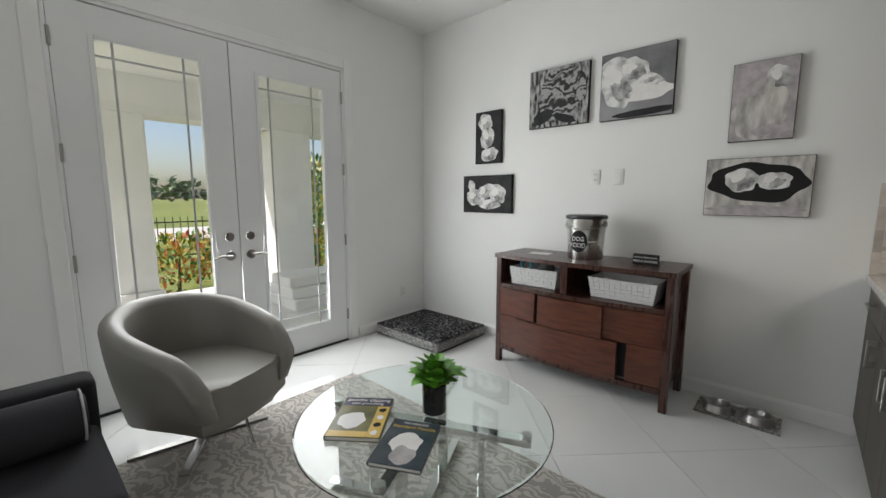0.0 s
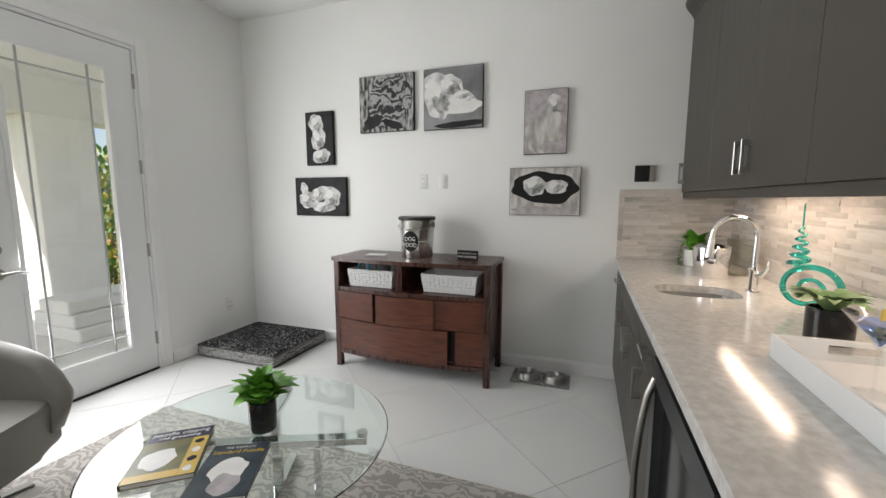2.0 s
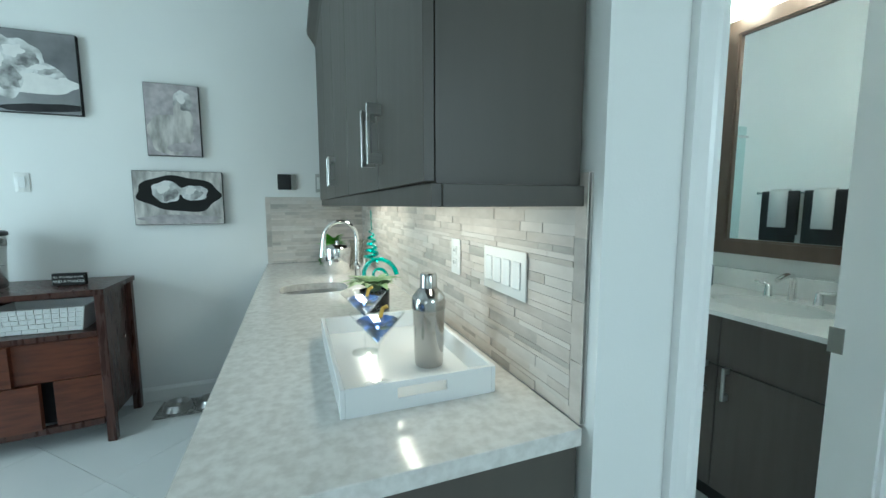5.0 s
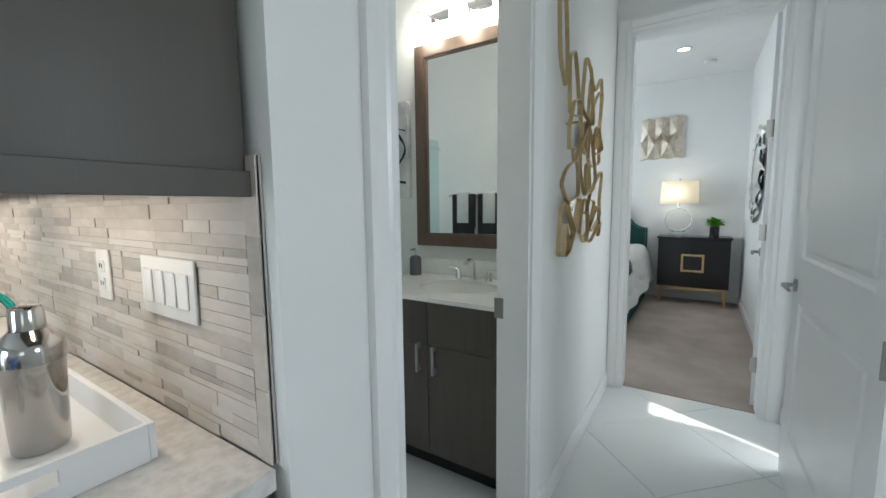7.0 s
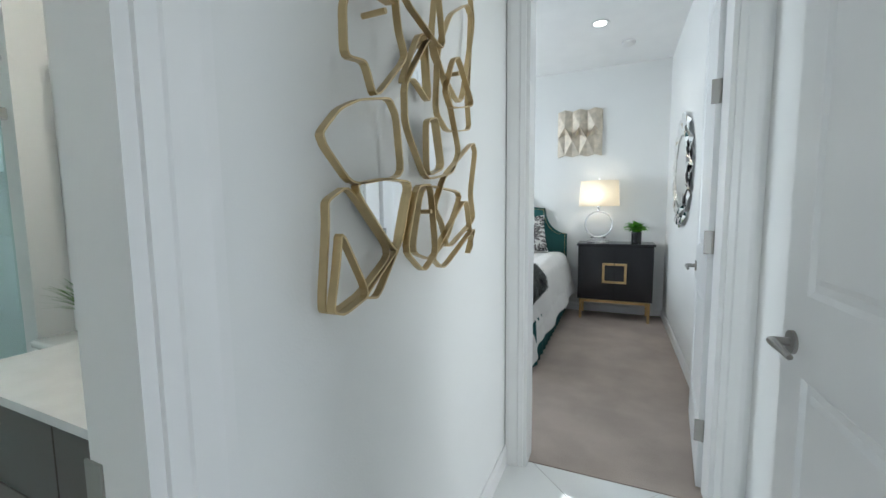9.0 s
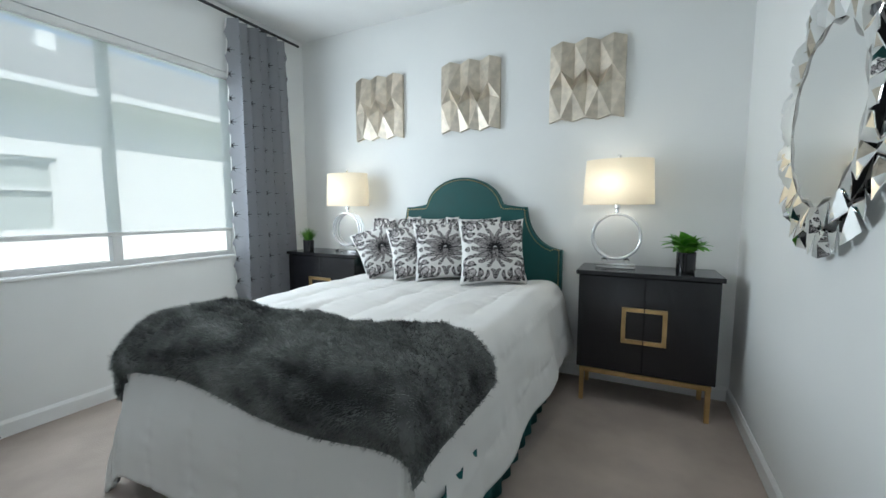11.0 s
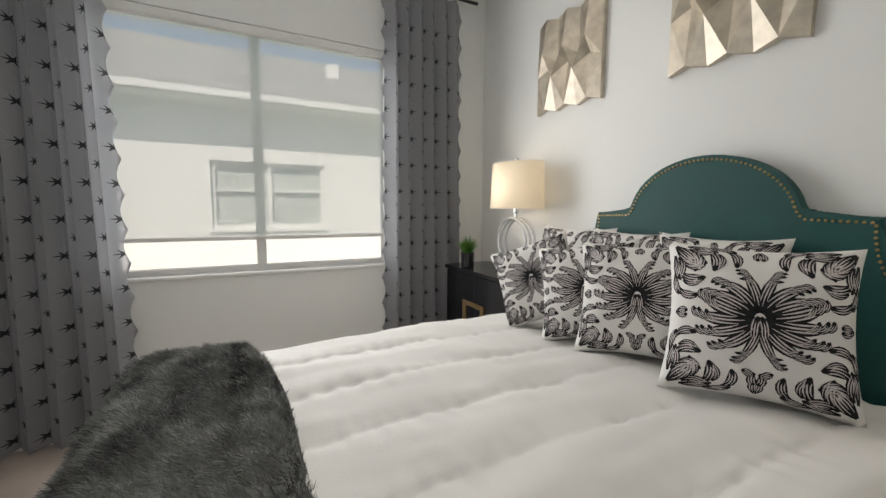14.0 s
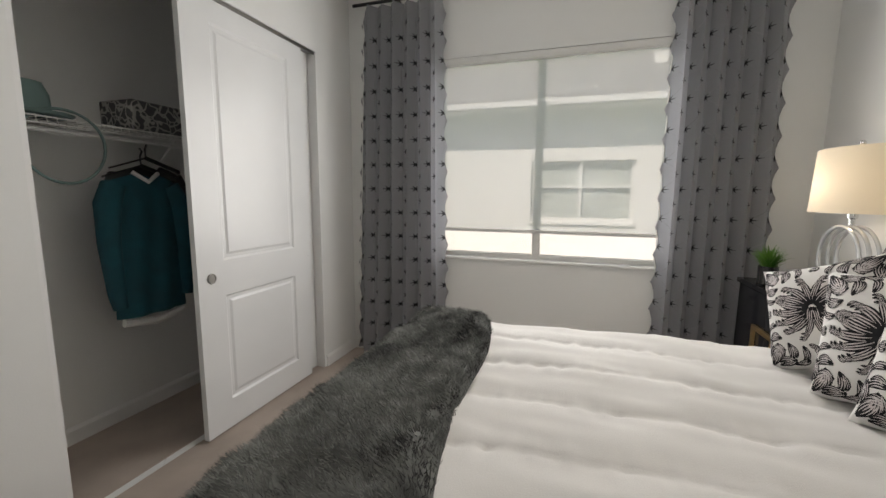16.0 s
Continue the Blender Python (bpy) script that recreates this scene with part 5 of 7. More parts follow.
def sofa():
    ob = thing("sofa", -1.72, -0.42, 0.0, "low charcoal velvet sofa with bolster cushion", "sofa")
    part("base", bx(-0.33, -0.74, 0.14, 0.37, 0.76, 0.34, 0.02, 3), SOFA, ob, smooth=True)
    for k in (0, 1):
        part("seat_cushion", bx(-0.21, -0.74 + 0.752 * k, 0.341, 0.385, 0.008 + 0.752 * k, 0.455, 0.035, 4), SOFA, ob, smooth=True)
    part("backrest", bx(-0.36, -0.75, 0.341, -0.215, 0.77, 0.625, 0.035, 4), SOFA, ob, smooth=True)
    part("arm", bx(-0.21, -0.93, 0.14, 0.38, -0.755, 0.60, 0.035, 4), SOFA, ob, smooth=True)
    for x in (-0.26, 0.30):
        for y in (-0.66, 0.68):
            part("leg", bx(x - 0.022, y - 0.022, 0.012, x + 0.022, y + 0.022, 0.139, 0.004), CHROME, ob)
    bo = thing("bolster_cushion", -1.80, 0.0, 0.548, "dark satin bolster cushion on the sofa", "cushion")
    bm = lathe(bmesh.new(), [(0, -0.30), (0.07, -0.30), (0.085, -0.285), (0.092, -0.27), (0.093, 0), (0.092, 0.27), (0.085, 0.285), (0.07, 0.30), (0, 0.30)], 32)
    bmesh.ops.transform(bm, matrix=Matrix.Rotation(radians(90), 4, "X"), verts=bm.verts)
    part("cover", bm, SOFA, bo, smooth=True)
    for s in (-1, 1):
        part("end_piping", tb([(0.09 * math.cos(a), s * 0.288, 0.09 * math.sin(a)) for a in [2 * math.pi * i / 30 for i in range(30)]], 0.004, 6, closed=True), GREYP, bo, "pale piping")


sofa()

DOGBED = cloth_mat("black_white_speckle_cloth", (0.010, 0.010, 0.012), (0.24, 0.24, 0.235), 30.0, "voronoi", 0.20)
DOTS = cloth_mat("black_cloth_white_dots", (0.55, 0.55, 0.53), (0.015, 0.015, 0.017), 55.0, "voronoi", 0.07)
db = thing("pet_bed", -2.52, 2.86, 0.001, "black and white patterned floor cushion with corded edge", "pet bed")
part("cushion", bx(-0.41, -0.35, 0.006, 0.41, 0.33, 0.10, 0.02, 3), DOTS, db, "dotted side band", smooth=True)
def pillowtop(u, v):
    x, y = (u * 2 - 1), (v * 2 - 1)
    e = (1 - abs(x) ** 4) * (1 - abs(y) ** 4)
    return (x * 0.405, -0.01 + y * 0.335, 0.096 + 0.035 * e ** 0.5 + 0.012 * e * noise.noise(Vector((x * 3, y * 3, 2))))
part("top_cover", grid_sheet(bmesh.new(), pillowtop, 30, 26), DOGBED, db, "speckled top", smooth=True)
for z in (0.012, 0.097):
    part("piping", tb([(-0.40, -0.34, z), (0.40, -0.34, z), (0.41, -0.33, z), (0.41, 0.31, z), (0.40, 0.325, z), (-0.40, 0.325, z), (-0.41, 0.31, z), (-0.41, -0.33, z)], 0.006, 8, closed=True), BLACK, db, "black corded piping")

MATP = cloth_mat("grey_paw_mat", (0.10, 0.10, 0.10), (0.50, 0.49, 0.46), 34.0, "voronoi", 0.09)
fm = thing("feeding_mat", -0.12, 3.06, 0.001, "grey patterned feeding mat against the wall", "mat")
part("sheet", bx(-0.21, -0.12, 0, 0.21, 0.12, 0.004, 0.001), MATP, fm)
for x in (-0.215, -0.02):
    bo = thing("pet_bowl", x, 3.06, 0.0055, "stainless pet bowl on the feeding mat", "bowl", "pet bowls on the mat")
    part("bowl", lt([(0, 0.012), (0.05, 0.012), (0.06, 0.04), (0.066, 0.043), (0.072, 0.04), (0.085, 0.004), (0.086, 0), (0, 0)], 30), STEEL, bo, smooth=True)

# on the dresser
DZ = 0.886
tin = thing("food_tin", -1.075, 2.975, DZ, "galvanised steel bucket with black lid and round badge", "bucket")
tin.scale = (1.06, 1.06, 1.25)
part("body", lt([(0, 0), (0.112, 0), (0.114, 0.004), (0.118, 0.10), (0.121, 0.102), (0.118, 0.106), (0.128, 0.225), (0.132, 0.23), (0, 0.23)], 40), mat("galvanised_steel", (0.72, 0.72, 0.70), 0.22, 1.0, var=0.10, scale=9), tin, smooth=True)
part("lid", lt([(0, 0.2305), (0.133, 0.2305), (0.136, 0.236), (0.134, 0.246), (0.126, 0.25), (0, 0.247)], 40), BLACK, tin, "black lid", smooth=True)
R = 0.1215
def badge(u, v):
    r, a = u * 0.06, v * 2 * math.pi
    x, z = r * math.cos(a), 0.105 + r * math.sin(a)
    rad = R + 0.0045
    return (rad * math.sin(x / rad), -rad * math.cos(x / rad), z)
part("badge", grid_sheet(bmesh.new(), badge, 6, 28), INK, tin, "round black badge")
letters("DOG", 0.036, tin, pose(0, -0.1285, 0.118, 90), WHITEP)
letters("FOOD", 0.036, tin, pose(0, -0.1285, 0.083, 90), WHITEP)
for s in (-1, 1):
    part("handle_lug", bx(s * 0.131 - 0.006, -0.012, 0.185, s * 0.131 + 0.006, 0.012, 0.215, 0.003), NICKEL, tin)
part("handle", tb([(0.136 * math.cos(a), -0.136 * math.sin(a) * 0.98, 0.2 - 0.028 * math.sin(a)) for a in [math.pi * i / 16 for i in range(17)]], 0.0025, 6), NICKEL, tin, "wire bail handle", smooth=True)
sg = thing("block_sign", -0.66, 2.95, DZ, "small black block sign with white lettering", "sign", rz=-4)
part("block", bx(-0.078, -0.014, 0, 0.078, 0.014, 0.068, 0.002), INK, sg)
letters("ALL YOU NEED IS LOVE", 0.0135, sg, pose(0, -0.0147, 0.048, 90), WHITEP)
letters("AND A POODLE", 0.0205, sg, pose(0, -0.0147, 0.023, 90), WHITEP)
cd = thing("photo_card", -1.42, 2.95, DZ, "small pale printed card lying on the dresser", "card", rz=8)
part("sheet", bx(-0.085, -0.06, 0, 0.085, 0.06, 0.004, 0.001), GREYP, cd)
part("mount", bx(-0.075, -0.05, 0.0041, 0.075, 0.05, 0.0052), WHITEP, cd)

WEAVE = cloth_mat("grey_white_woven_strap", (0.62, 0.63, 0.62), (0.38, 0.39, 0.39), 36.0, "voronoi", 0.28, rough=0.5)
def basket(x, w, stuff):
    ob = thing("woven_basket", x, 2.93, 0.6535, "pale grey woven strap basket in the dresser cubby", "basket", "baskets in the dresser")
    h, d = 0.135, 0.13
    bm = bmesh.new()
    out = [[(-w * k, -d * k), (w * k, -d * k), (w * k, d * k), (-w * k, d * k)] for k in (0.9, 1.0)]
    lo, hi = [bm.verts.new((*p, 0)) for p in out[0]], [bm.verts.new((*p, h)) for p in out[1]]
    inn, ib = [bm.verts.new((p[0] * 0.95, p[1] * 0.92, h)) for p in out[1]], [bm.verts.new((p[0] * 0.93, p[1] * 0.9, 0.006)) for p in out[0]]
    for a, b in ((lo, hi), (hi, inn), (inn, ib)):
        for k in range(4):
            bm.faces.new((a[k], a[(k + 1) % 4], b[(k + 1) % 4], b[k]))
    bm.faces.new(lo)
    bm.faces.new(ib)
    part("shell", bm, WHITEP, ob)
    me = None
    for j in range(5):
        for i in range(12):
            k = 0.9 + 0.1 * (j + 0.5) / 5
            xx = (-w + 2 * w * (i + 0.5) / 12) * k
            t = 0.004 if (i + j) % 2 else 0.0015
            p = part("strap", bx(-w / 13, -0.003, -h / 11.5, w / 13, 0.002, h / 11.5, 0.001), WEAVE, ob) if me is None else new("strap", me)
            me = p.data
            p.parent = ob
            p.location = (xx, -d * k - t, h * (j + 0.5) / 5)
    if stuff:
        part("toy_ring", tb([(-w * 0.55 + 0.045 * math.cos(a), -0.03, h + 0.005 + 0.045 * math.sin(a)) for a in [2 * math.pi * i / 20 for i in range(20)]], 0.012, 8, closed=True), mat("light_blue_rubber", (0.10, 0.42, 0.55), 0.5), ob, "light blue ring toy", smooth=True)
        part("toy", lt([(0, h - 0.05), (0.05, h - 0.04), (0.062, h), (0.045, h + 0.03), (0, h + 0.04)], 18, 0.05, 0), mat("grey_plush", (0.12, 0.12, 0.12), 0.95, var=0.3, scale=60, bump=0.8), ob, "grey plush toy", smooth=True)
basket(-1.40, 0.20, True)
basket(-0.76, 0.215, False)


def canvas(xc, zc, w, h, label, ground, shapes, seed):
    ob = thing("canvas_print", xc, NORTH - 0.018, zc, label, "picture", "canvas prints on the wall")
    part("stretcher", bx(-w / 2, -0.016, -h / 2, w / 2, 0.017, h / 2, 0.002), INK, ob, "dark wrapped canvas edge")
    part("print", bx(-w / 2 + 0.003, -0.0175, -h / 2 + 0.003, w / 2 - 0.003, -0.0162, h / 2 - 0.003), ground, ob)
    for k, (cx, cz, rx, rz, rot, m) in enumerate(shapes):
        bm = bmesh.new()
        pts = [(max(-w / 2 + 0.004, min(w / 2 - 0.004, a)), max(-h / 2 + 0.004, min(h / 2 - 0.004, b))) for a, b in blob(rx, rz, 48, seed + k, 0.26, cx, cz, rot)]
        bm.faces.new([bm.verts.new((a, -0.0178 - 0.0003 * k, b)) for a, b in pts])
        part("shape", bm, m, ob)
        if m is FURW and rx > 0.04:
            for q, (ox, oz, f, mm) in enumerate(((0.25, -0.30, 0.52, FURM), (-0.22, 0.26, 0.42, WHITEP))):
                bm = bmesh.new()
                pts = [(max(-w / 2 + 0.004, min(w / 2 - 0.004, a)), max(-h / 2 + 0.004, min(h / 2 - 0.004, b))) for a, b in blob(rx * f, rz * f, 30, seed * 3 + k + q, 0.5, cx + ox * rx, cz + oz * rz, rot + 0.5)]
                bm.faces.new([bm.verts.new((a, -0.0193 - 0.0003 * k - 0.00007 * q, b)) for a, b in pts])
                part("shading", bm, mm, ob)


FURW = mat("pale_mottled_print", (0.34, 0.34, 0.335), 0.5, col2=(0.74, 0.74, 0.73), scale=13, stretch=(1, 1, 1.0), spread=(0.36, 0.60), spec=0.1)
FURM = mat("mid_grey_mottled_print", (0.16, 0.16, 0.16), 0.5, col2=(0.50, 0.50, 0.49), scale=20, spread=(0.35, 0.62), spec=0.1)
FURG = mat("grey_mottled_print", (0.03, 0.03, 0.03), 0.5, col2=(0.42, 0.42, 0.41), scale=16, stretch=(2.6, 1, 0.8), spread=(0.38, 0.62), spec=0.1)
SKYG = mat("grey_gradient_print", (0.10, 0.10, 0.105), 0.5, col2=(0.32, 0.32, 0.33), scale=2.2, spec=0.1)
SATIN = mat("pale_drape_print", (0.30, 0.285, 0.27), 0.5, col2=(0.66, 0.64, 0.61), scale=9, stretch=(2, 1, 0.7), spread=(0.35, 0.65), spec=0.1)
CHAR = mat("charcoal_print", (0.035, 0.035, 0.037), 0.5, var=0.3, scale=8, spec=0.1)
canvas(-2.115, 1.865, 0.285, 0.465, "tall black canvas with pale rounded shapes", CHAR, [(-0.03, 0.13, 0.07, 0.08, 0.3, FURW), (-0.01, 0.0, 0.075, 0.10, 0, FURW), (0.02, -0.15, 0.09, 0.06, 0.2, FURW)], 11)
STREAK = cloth_mat("streaked_grey_print", (0.035, 0.035, 0.036), (0.34, 0.34, 0.335), 17.0, "wave", 0.30, rough=0.5, bump=0.0)
canvas(-1.445, 2.115, 0.50, 0.455, "square canvas with dark streaked grey forms", FURG, [(0.03, 0.02, 0.20, 0.20, 0.3, STREAK), (-0.12, -0.14, 0.09, 0.05, 0.4, CHAR), (0.06, -0.17, 0.10, 0.03, -0.3, CHAR)], 12)
canvas(-0.865, 2.11, 0.485, 0.465, "square canvas with pale curly form against grey sky", SKYG, [(0.05, -0.06, 0.19, 0.06, 0, WHITEP), (-0.13, 0.03, 0.12, 0.18, 0.2, FURW), (-0.02, 0.09, 0.11, 0.085, -0.3, FURW), (0.08, 0.02, 0.10, 0.035, -0.35, FURW), (0.05, -0.20, 0.19, 0.025, 0.05, CHAR)], 13)
canvas(-0.155, 1.885, 0.305, 0.455, "portrait canvas with soft pale drapery shapes", GREYP, [(-0.02, -0.09, 0.125, 0.13, 0, SATIN), (0.06, 0.12, 0.055, 0.07, 0, FURW), (0.06, 0.0, 0.05, 0.12, 0.15, SATIN), (0.02, -0.17, 0.06, 0.03, 0.2, GREYP)], 14)
canvas(-0.15, 1.385, 0.51, 0.35, "wide canvas with pale rounded forms in a black bowl shape", SATIN, [(0.0, 0.03, 0.24, 0.115, 0, INK), (-0.07, 0.04, 0.085, 0.065, 0, FURW), (0.08, 0.035, 0.075, 0.052, 0, FURW), (0, -0.14, 0.23, 0.03, 0, GREYP)], 15)
canvas(-2.125, 1.352, 0.545, 0.345, "wide black canvas with a cluster of pale rounded forms", CHAR, [(-0.14, -0.03, 0.09, 0.07, 0, FURW), (-0.02, 0.02, 0.10, 0.065, 0.4, FURW), (0.12, 0.0, 0.09, 0.085, 0, FURW), (0.03, -0.09, 0.13, 0.045, 0, FURW), (-0.17, 0.07, 0.04, 0.06, 0.3, FURW)], 16)


def plate(x, y, z, face, gangs, kind, label, category):
    """Wall plate looking along face ('-y', '-x' or '+x')."""
    rz = {"-y": 0, "-x": -90, "+x": 90}[face]
    ob = thing("wall_plate", x, y, z, label, category, "switches and outlets", rz)
    w = 0.036 + 0.0235 * (gangs - 1)
    part("plate", bx(-w, -0.006, -0.058, w, 0, 0.058, 0.003, 2), PLASTICW, ob, smooth=True)
    for g in range(gangs):
        cx = (g - (gangs - 1) / 2) * 0.047
        if kind == "switch":
            bm = bx(cx - 0.0165, -0.010, -0.033, cx + 0.0165, -0.0062, 0.033, 0.0015)
            part("rocker", bm, WHITEGLOSS, ob)
        else:
            for s in (-1, 1):
                o = part("socket", bx(cx - 0.016, -0.0085, s * 0.02 - 0.013, cx + 0.016, -0.0062, s * 0.02 + 0.013, 0.002), PLASTICW, ob)
                part("slots", box(box(bmesh.new(), cx - 0.008, -0.0092, s * 0.02 - 0.004, cx - 0.005, -0.0086, s * 0.02 + 0.006), cx + 0.005, -0.0092, s * 0.02 - 0.004, cx + 0.008, -0.0086, s * 0.02 + 0.006), BLACK, o)


plate(-1.125, NORTH, 1.475, "-y", 1, "socket", "white duplex outlet on the wall", "outlet")
plate(-0.955, NORTH, 1.475, "-y", 1, "switch", "white cover plate on the wall", "wall plate")
plate(-2.98, 2.92, 0.35, "+x", 1, "socket", "white duplex outlet near the floor", "outlet")
th = thing("thermostat", 0.515, NORTH, 1.503, "black touchscreen thermostat with silver edge", "thermostat")
part("screen", bx(-0.062, -0.02, -0.055, 0.03, -0.001, 0.055, 0.003), BLACKGLOSS, th)
part("side", bx(0.0305, -0.02, -0.055, 0.062, -0.001, 0.055, 0.003), NICKEL, th)

# ---- on the wet bar ----
CZ = 0.9145
def faucet():
    ob = thing("bar_faucet", 0.865, 2.275, CZ, "chrome gooseneck pull-down bar faucet", "faucet")
    part("body", lt([(0, 0), (0.028, 0), (0.028, 0.006), (0.02, 0.012), (0.018, 0.09), (0.021, 0.10), (0.015, 0.115), (0, 0.115)]), CHROME, ob, smooth=True)
    pts = [(0, 0, 0.10), (0, 0, 0.24)] + [(-0.085 + 0.085 * math.cos(a), 0, 0.25 + 0.085 * math.sin(a)) for a in [math.pi * i / 14 for i in range(15)]] + [(-0.172, 0, 0.235)]
    part("spout", tb(pts, 0.0105, 14), CHROME, ob, smooth=True)
    part("spray_head", tb([(-0.172, 0, 0.238), (-0.175, 0, 0.19), (-0.178, 0, 0.15)], [0.0125, 0.016, 0.019], 16), CHROME, ob, "pull-down spray head", smooth=True)
    part("lever_handle", tb([(0, 0, 0.075), (0.02, -0.03, 0.085), (0.03, -0.055, 0.12), (0.032, -0.06, 0.15)], [0.014, 0.012, 0.008, 0.007], 12), CHROME, ob, smooth=True)


faucet()
ob = potted("trailing_plant", 0.80, 3.03, CZ, 0.055, 0.10, WHITEGLOSS, "mixed trailing succulents", "mixed trailing succulents in a white pot", seed=8, spread=0.12, rise=0.12, lw=0.04, n=70, potlabel="white pot", style="bush", leafmat=LEAFBRIGHT)
bm = bmesh.new()
rnd = random.Random(3)
for i in range(60):
    k = rnd.random()
    p = Vector((-0.07 - 0.02 * math.sin(k * 3), -0.02 + rnd.uniform(-0.02, 0.02), 0.10 - 0.10 * k))
    leaf(bm, p, p + Vector((rnd.uniform(-1, 1), rnd.uniform(-1, 1), rnd.uniform(-0.6, 0.4))) * 0.02, 0.012, n=2)
tagged(part("trailing_stems", bm, LEAF, ob, "trailing beads of foliage"), kind="stuff")
ib = thing("ice_bucket", 0.80, 2.66, CZ, "polished steel ice bucket with lid knob", "ice bucket")
part("body", lt([(0, 0), (0.075, 0), (0.078, 0.006), (0.092, 0.155), (0.09, 0.16), (0, 0.16)], 36), CHROME, ib, smooth=True)
part("lid", lt([(0, 0.1605), (0.085, 0.1605), (0.07, 0.172), (0.03, 0.18), (0.012, 0.183), (0.014, 0.20), (0, 0.205)], 36), CHROME, ib, "polished lid with knob", smooth=True)
vs = thing("clear_vase", 0.945, 2.72, CZ, "tall clear glass canister by the backsplash", "vase")
part("body", lt([(0, 0), (0.05, 0), (0.062, 0.2), (0.059, 0.2), (0.047, 0.006), (0, 0.006)], 28), pane("tinted_clear_glass", (0.93, 0.93, 0.90)), vs, smooth=True)


def spiral():
    ob = thing("glass_sculpture", 0.90, 1.93, CZ, "teal blown-glass spiral sculpture", "sculpture", rz=62)
    G = glassy("teal_glass", (0.05, 0.62, 0.52), 0.02)
    pts, rad = [], []
    for i in range(46):                       # flat spiral standing on edge
        a = -math.pi * 0.4 + i * 0.235
        r = 0.012 + 0.078 * i / 45
        pts.append((0.0, -0.01 + r * math.cos(a), 0.093 + r * math.sin(a)))
        rad.append(0.006 + 0.005 * i / 45)
    end = pts[-1]
    part("scroll", tb(pts, rad, 10), G, ob, "flat spiral scroll", smooth=True)
    pts, rad = [], []
    for i in range(70):                       # rising corkscrew
        a = i * 0.42
        r = 0.030 * (1 - i / 95)
        pts.append((0.004 + r * math.cos(a), 0.02 + r * math.sin(a), 0.175 + 0.135 * i / 69))
        rad.append(0.009 * (1 - 0.7 * i / 69))
    for k in range(8):
        pts.append((0.004 + 0.006 * (1 - k / 8), 0.02, 0.31 + 0.011 * (k + 1)))
        rad.append(0.0027)
    part("corkscrew", tb(pts, rad, 8), G, ob, "rising corkscrew of glass", smooth=True)


spiral()
potted("succulent", 0.83, 1.60, CZ, 0.056, 0.10, BLACKGLOSS, "pale green pointed leaves", "pale green succulent in a round black pot", seed=21, spread=0.125, rise=0.07, lw=0.036, n=48, leafmat=LEAFPALE)


def tray():
    ob = thing("serving_tray", 0.792, 1.14, CZ, "white lacquer serving tray with cut-out handles", "tray", rz=0)
    w, d, h, t = 0.172, 0.268, 0.062, 0.011
    part("bottom", bx(-w + t, -d + t, 0.0, w - t, d - t, 0.008), WHITEGLOSS, ob)
    for s in (-1, 1):
        part("side", bx(min(s * w, s * (w - t)), -d, 0, max(s * w, s * (w - t)), d, h, 0.0015), WHITEGLOSS, ob)
        part("end", holed(bmesh.new(), "y", min(s * d, s * (d - t)), max(s * d, s * (d - t)), -w + t, w - t, 0, h, [(-0.055, 0.055, 0.026, 0.048)]), WHITEGLOSS, ob)


tray()
TZ = CZ + 0.0085
BLUE = glassy("blue_drink", (0.16, 0.30, 0.80), 0.0)
CLEAR = pane("thin_clear_glass", (0.97, 0.98, 0.98), 0.10)
for x, y in ((0.718, 0.978), (0.725, 1.202)):
    g = thing("martini_glass", x, y, TZ, "martini glass filled with blue drink on the tray", "glass", "martini glasses on the tray")
    part("bowl", lt([(0, 0.098), (0.004, 0.099), (0.062, 0.172), (0.0605, 0.172), (0.003, 0.102), (0, 0.102)], 36), CLEAR, g, smooth=True)
    part("stem", lt([(0, 0.0035), (0.0035, 0.006), (0.003, 0.05), (0.004, 0.098), (0, 0.0985)], 14), CLEAR, g, smooth=True)
    part("foot", lt([(0, 0), (0.037, 0), (0.037, 0.0015), (0.01, 0.003), (0, 0.0034)], 32), CLEAR, g, smooth=True)
    part("drink", lt([(0, 0.1035), (0.046, 0.1555), (0, 0.1555)], 32), BLUE, g, "bright blue drink")
    part("garnish", tb([(0.01, 0.02, 0.150), (0.02, 0.035, 0.172), (0.03, 0.03, 0.178)], 0.005, 8), YELLOW, g, "lemon peel")
SHAKER = mat("polished_shaker_steel", (0.50, 0.49, 0.47), 0.14, 1.0, var=0.04)
sh = thing("cocktail_shaker", 0.868, 1.06, TZ, "polished steel cocktail shaker standing on the tray", "shaker")
part("body", lt([(0, 0), (0.035, 0), (0.037, 0.004), (0.0415, 0.145), (0.0425, 0.15), (0, 0.15)], 40), SHAKER, sh, smooth=True)
part("shoulder", lt([(0, 0.1505), (0.0435, 0.1505), (0.0435, 0.170), (0.041, 0.183), (0.029, 0.197), (0.023, 0.203), (0, 0.203)], 40), SHAKER, sh, smooth=True)
part("cap", lt([(0, 0.2035), (0.0225, 0.2035), (0.0215, 0.236), (0.019, 0.241), (0, 0.242)], 30), SHAKER, sh, smooth=True)
plate(EAST - 0.013, 1.30, 1.17, "-x", 1, "socket", "white outlet on the mosaic backsplash", "outlet")
plate(EAST - 0.013, 0.985, 1.17, "-x", 4, "switch", "white four-gang rocker switch plate on the backsplash", "switch")


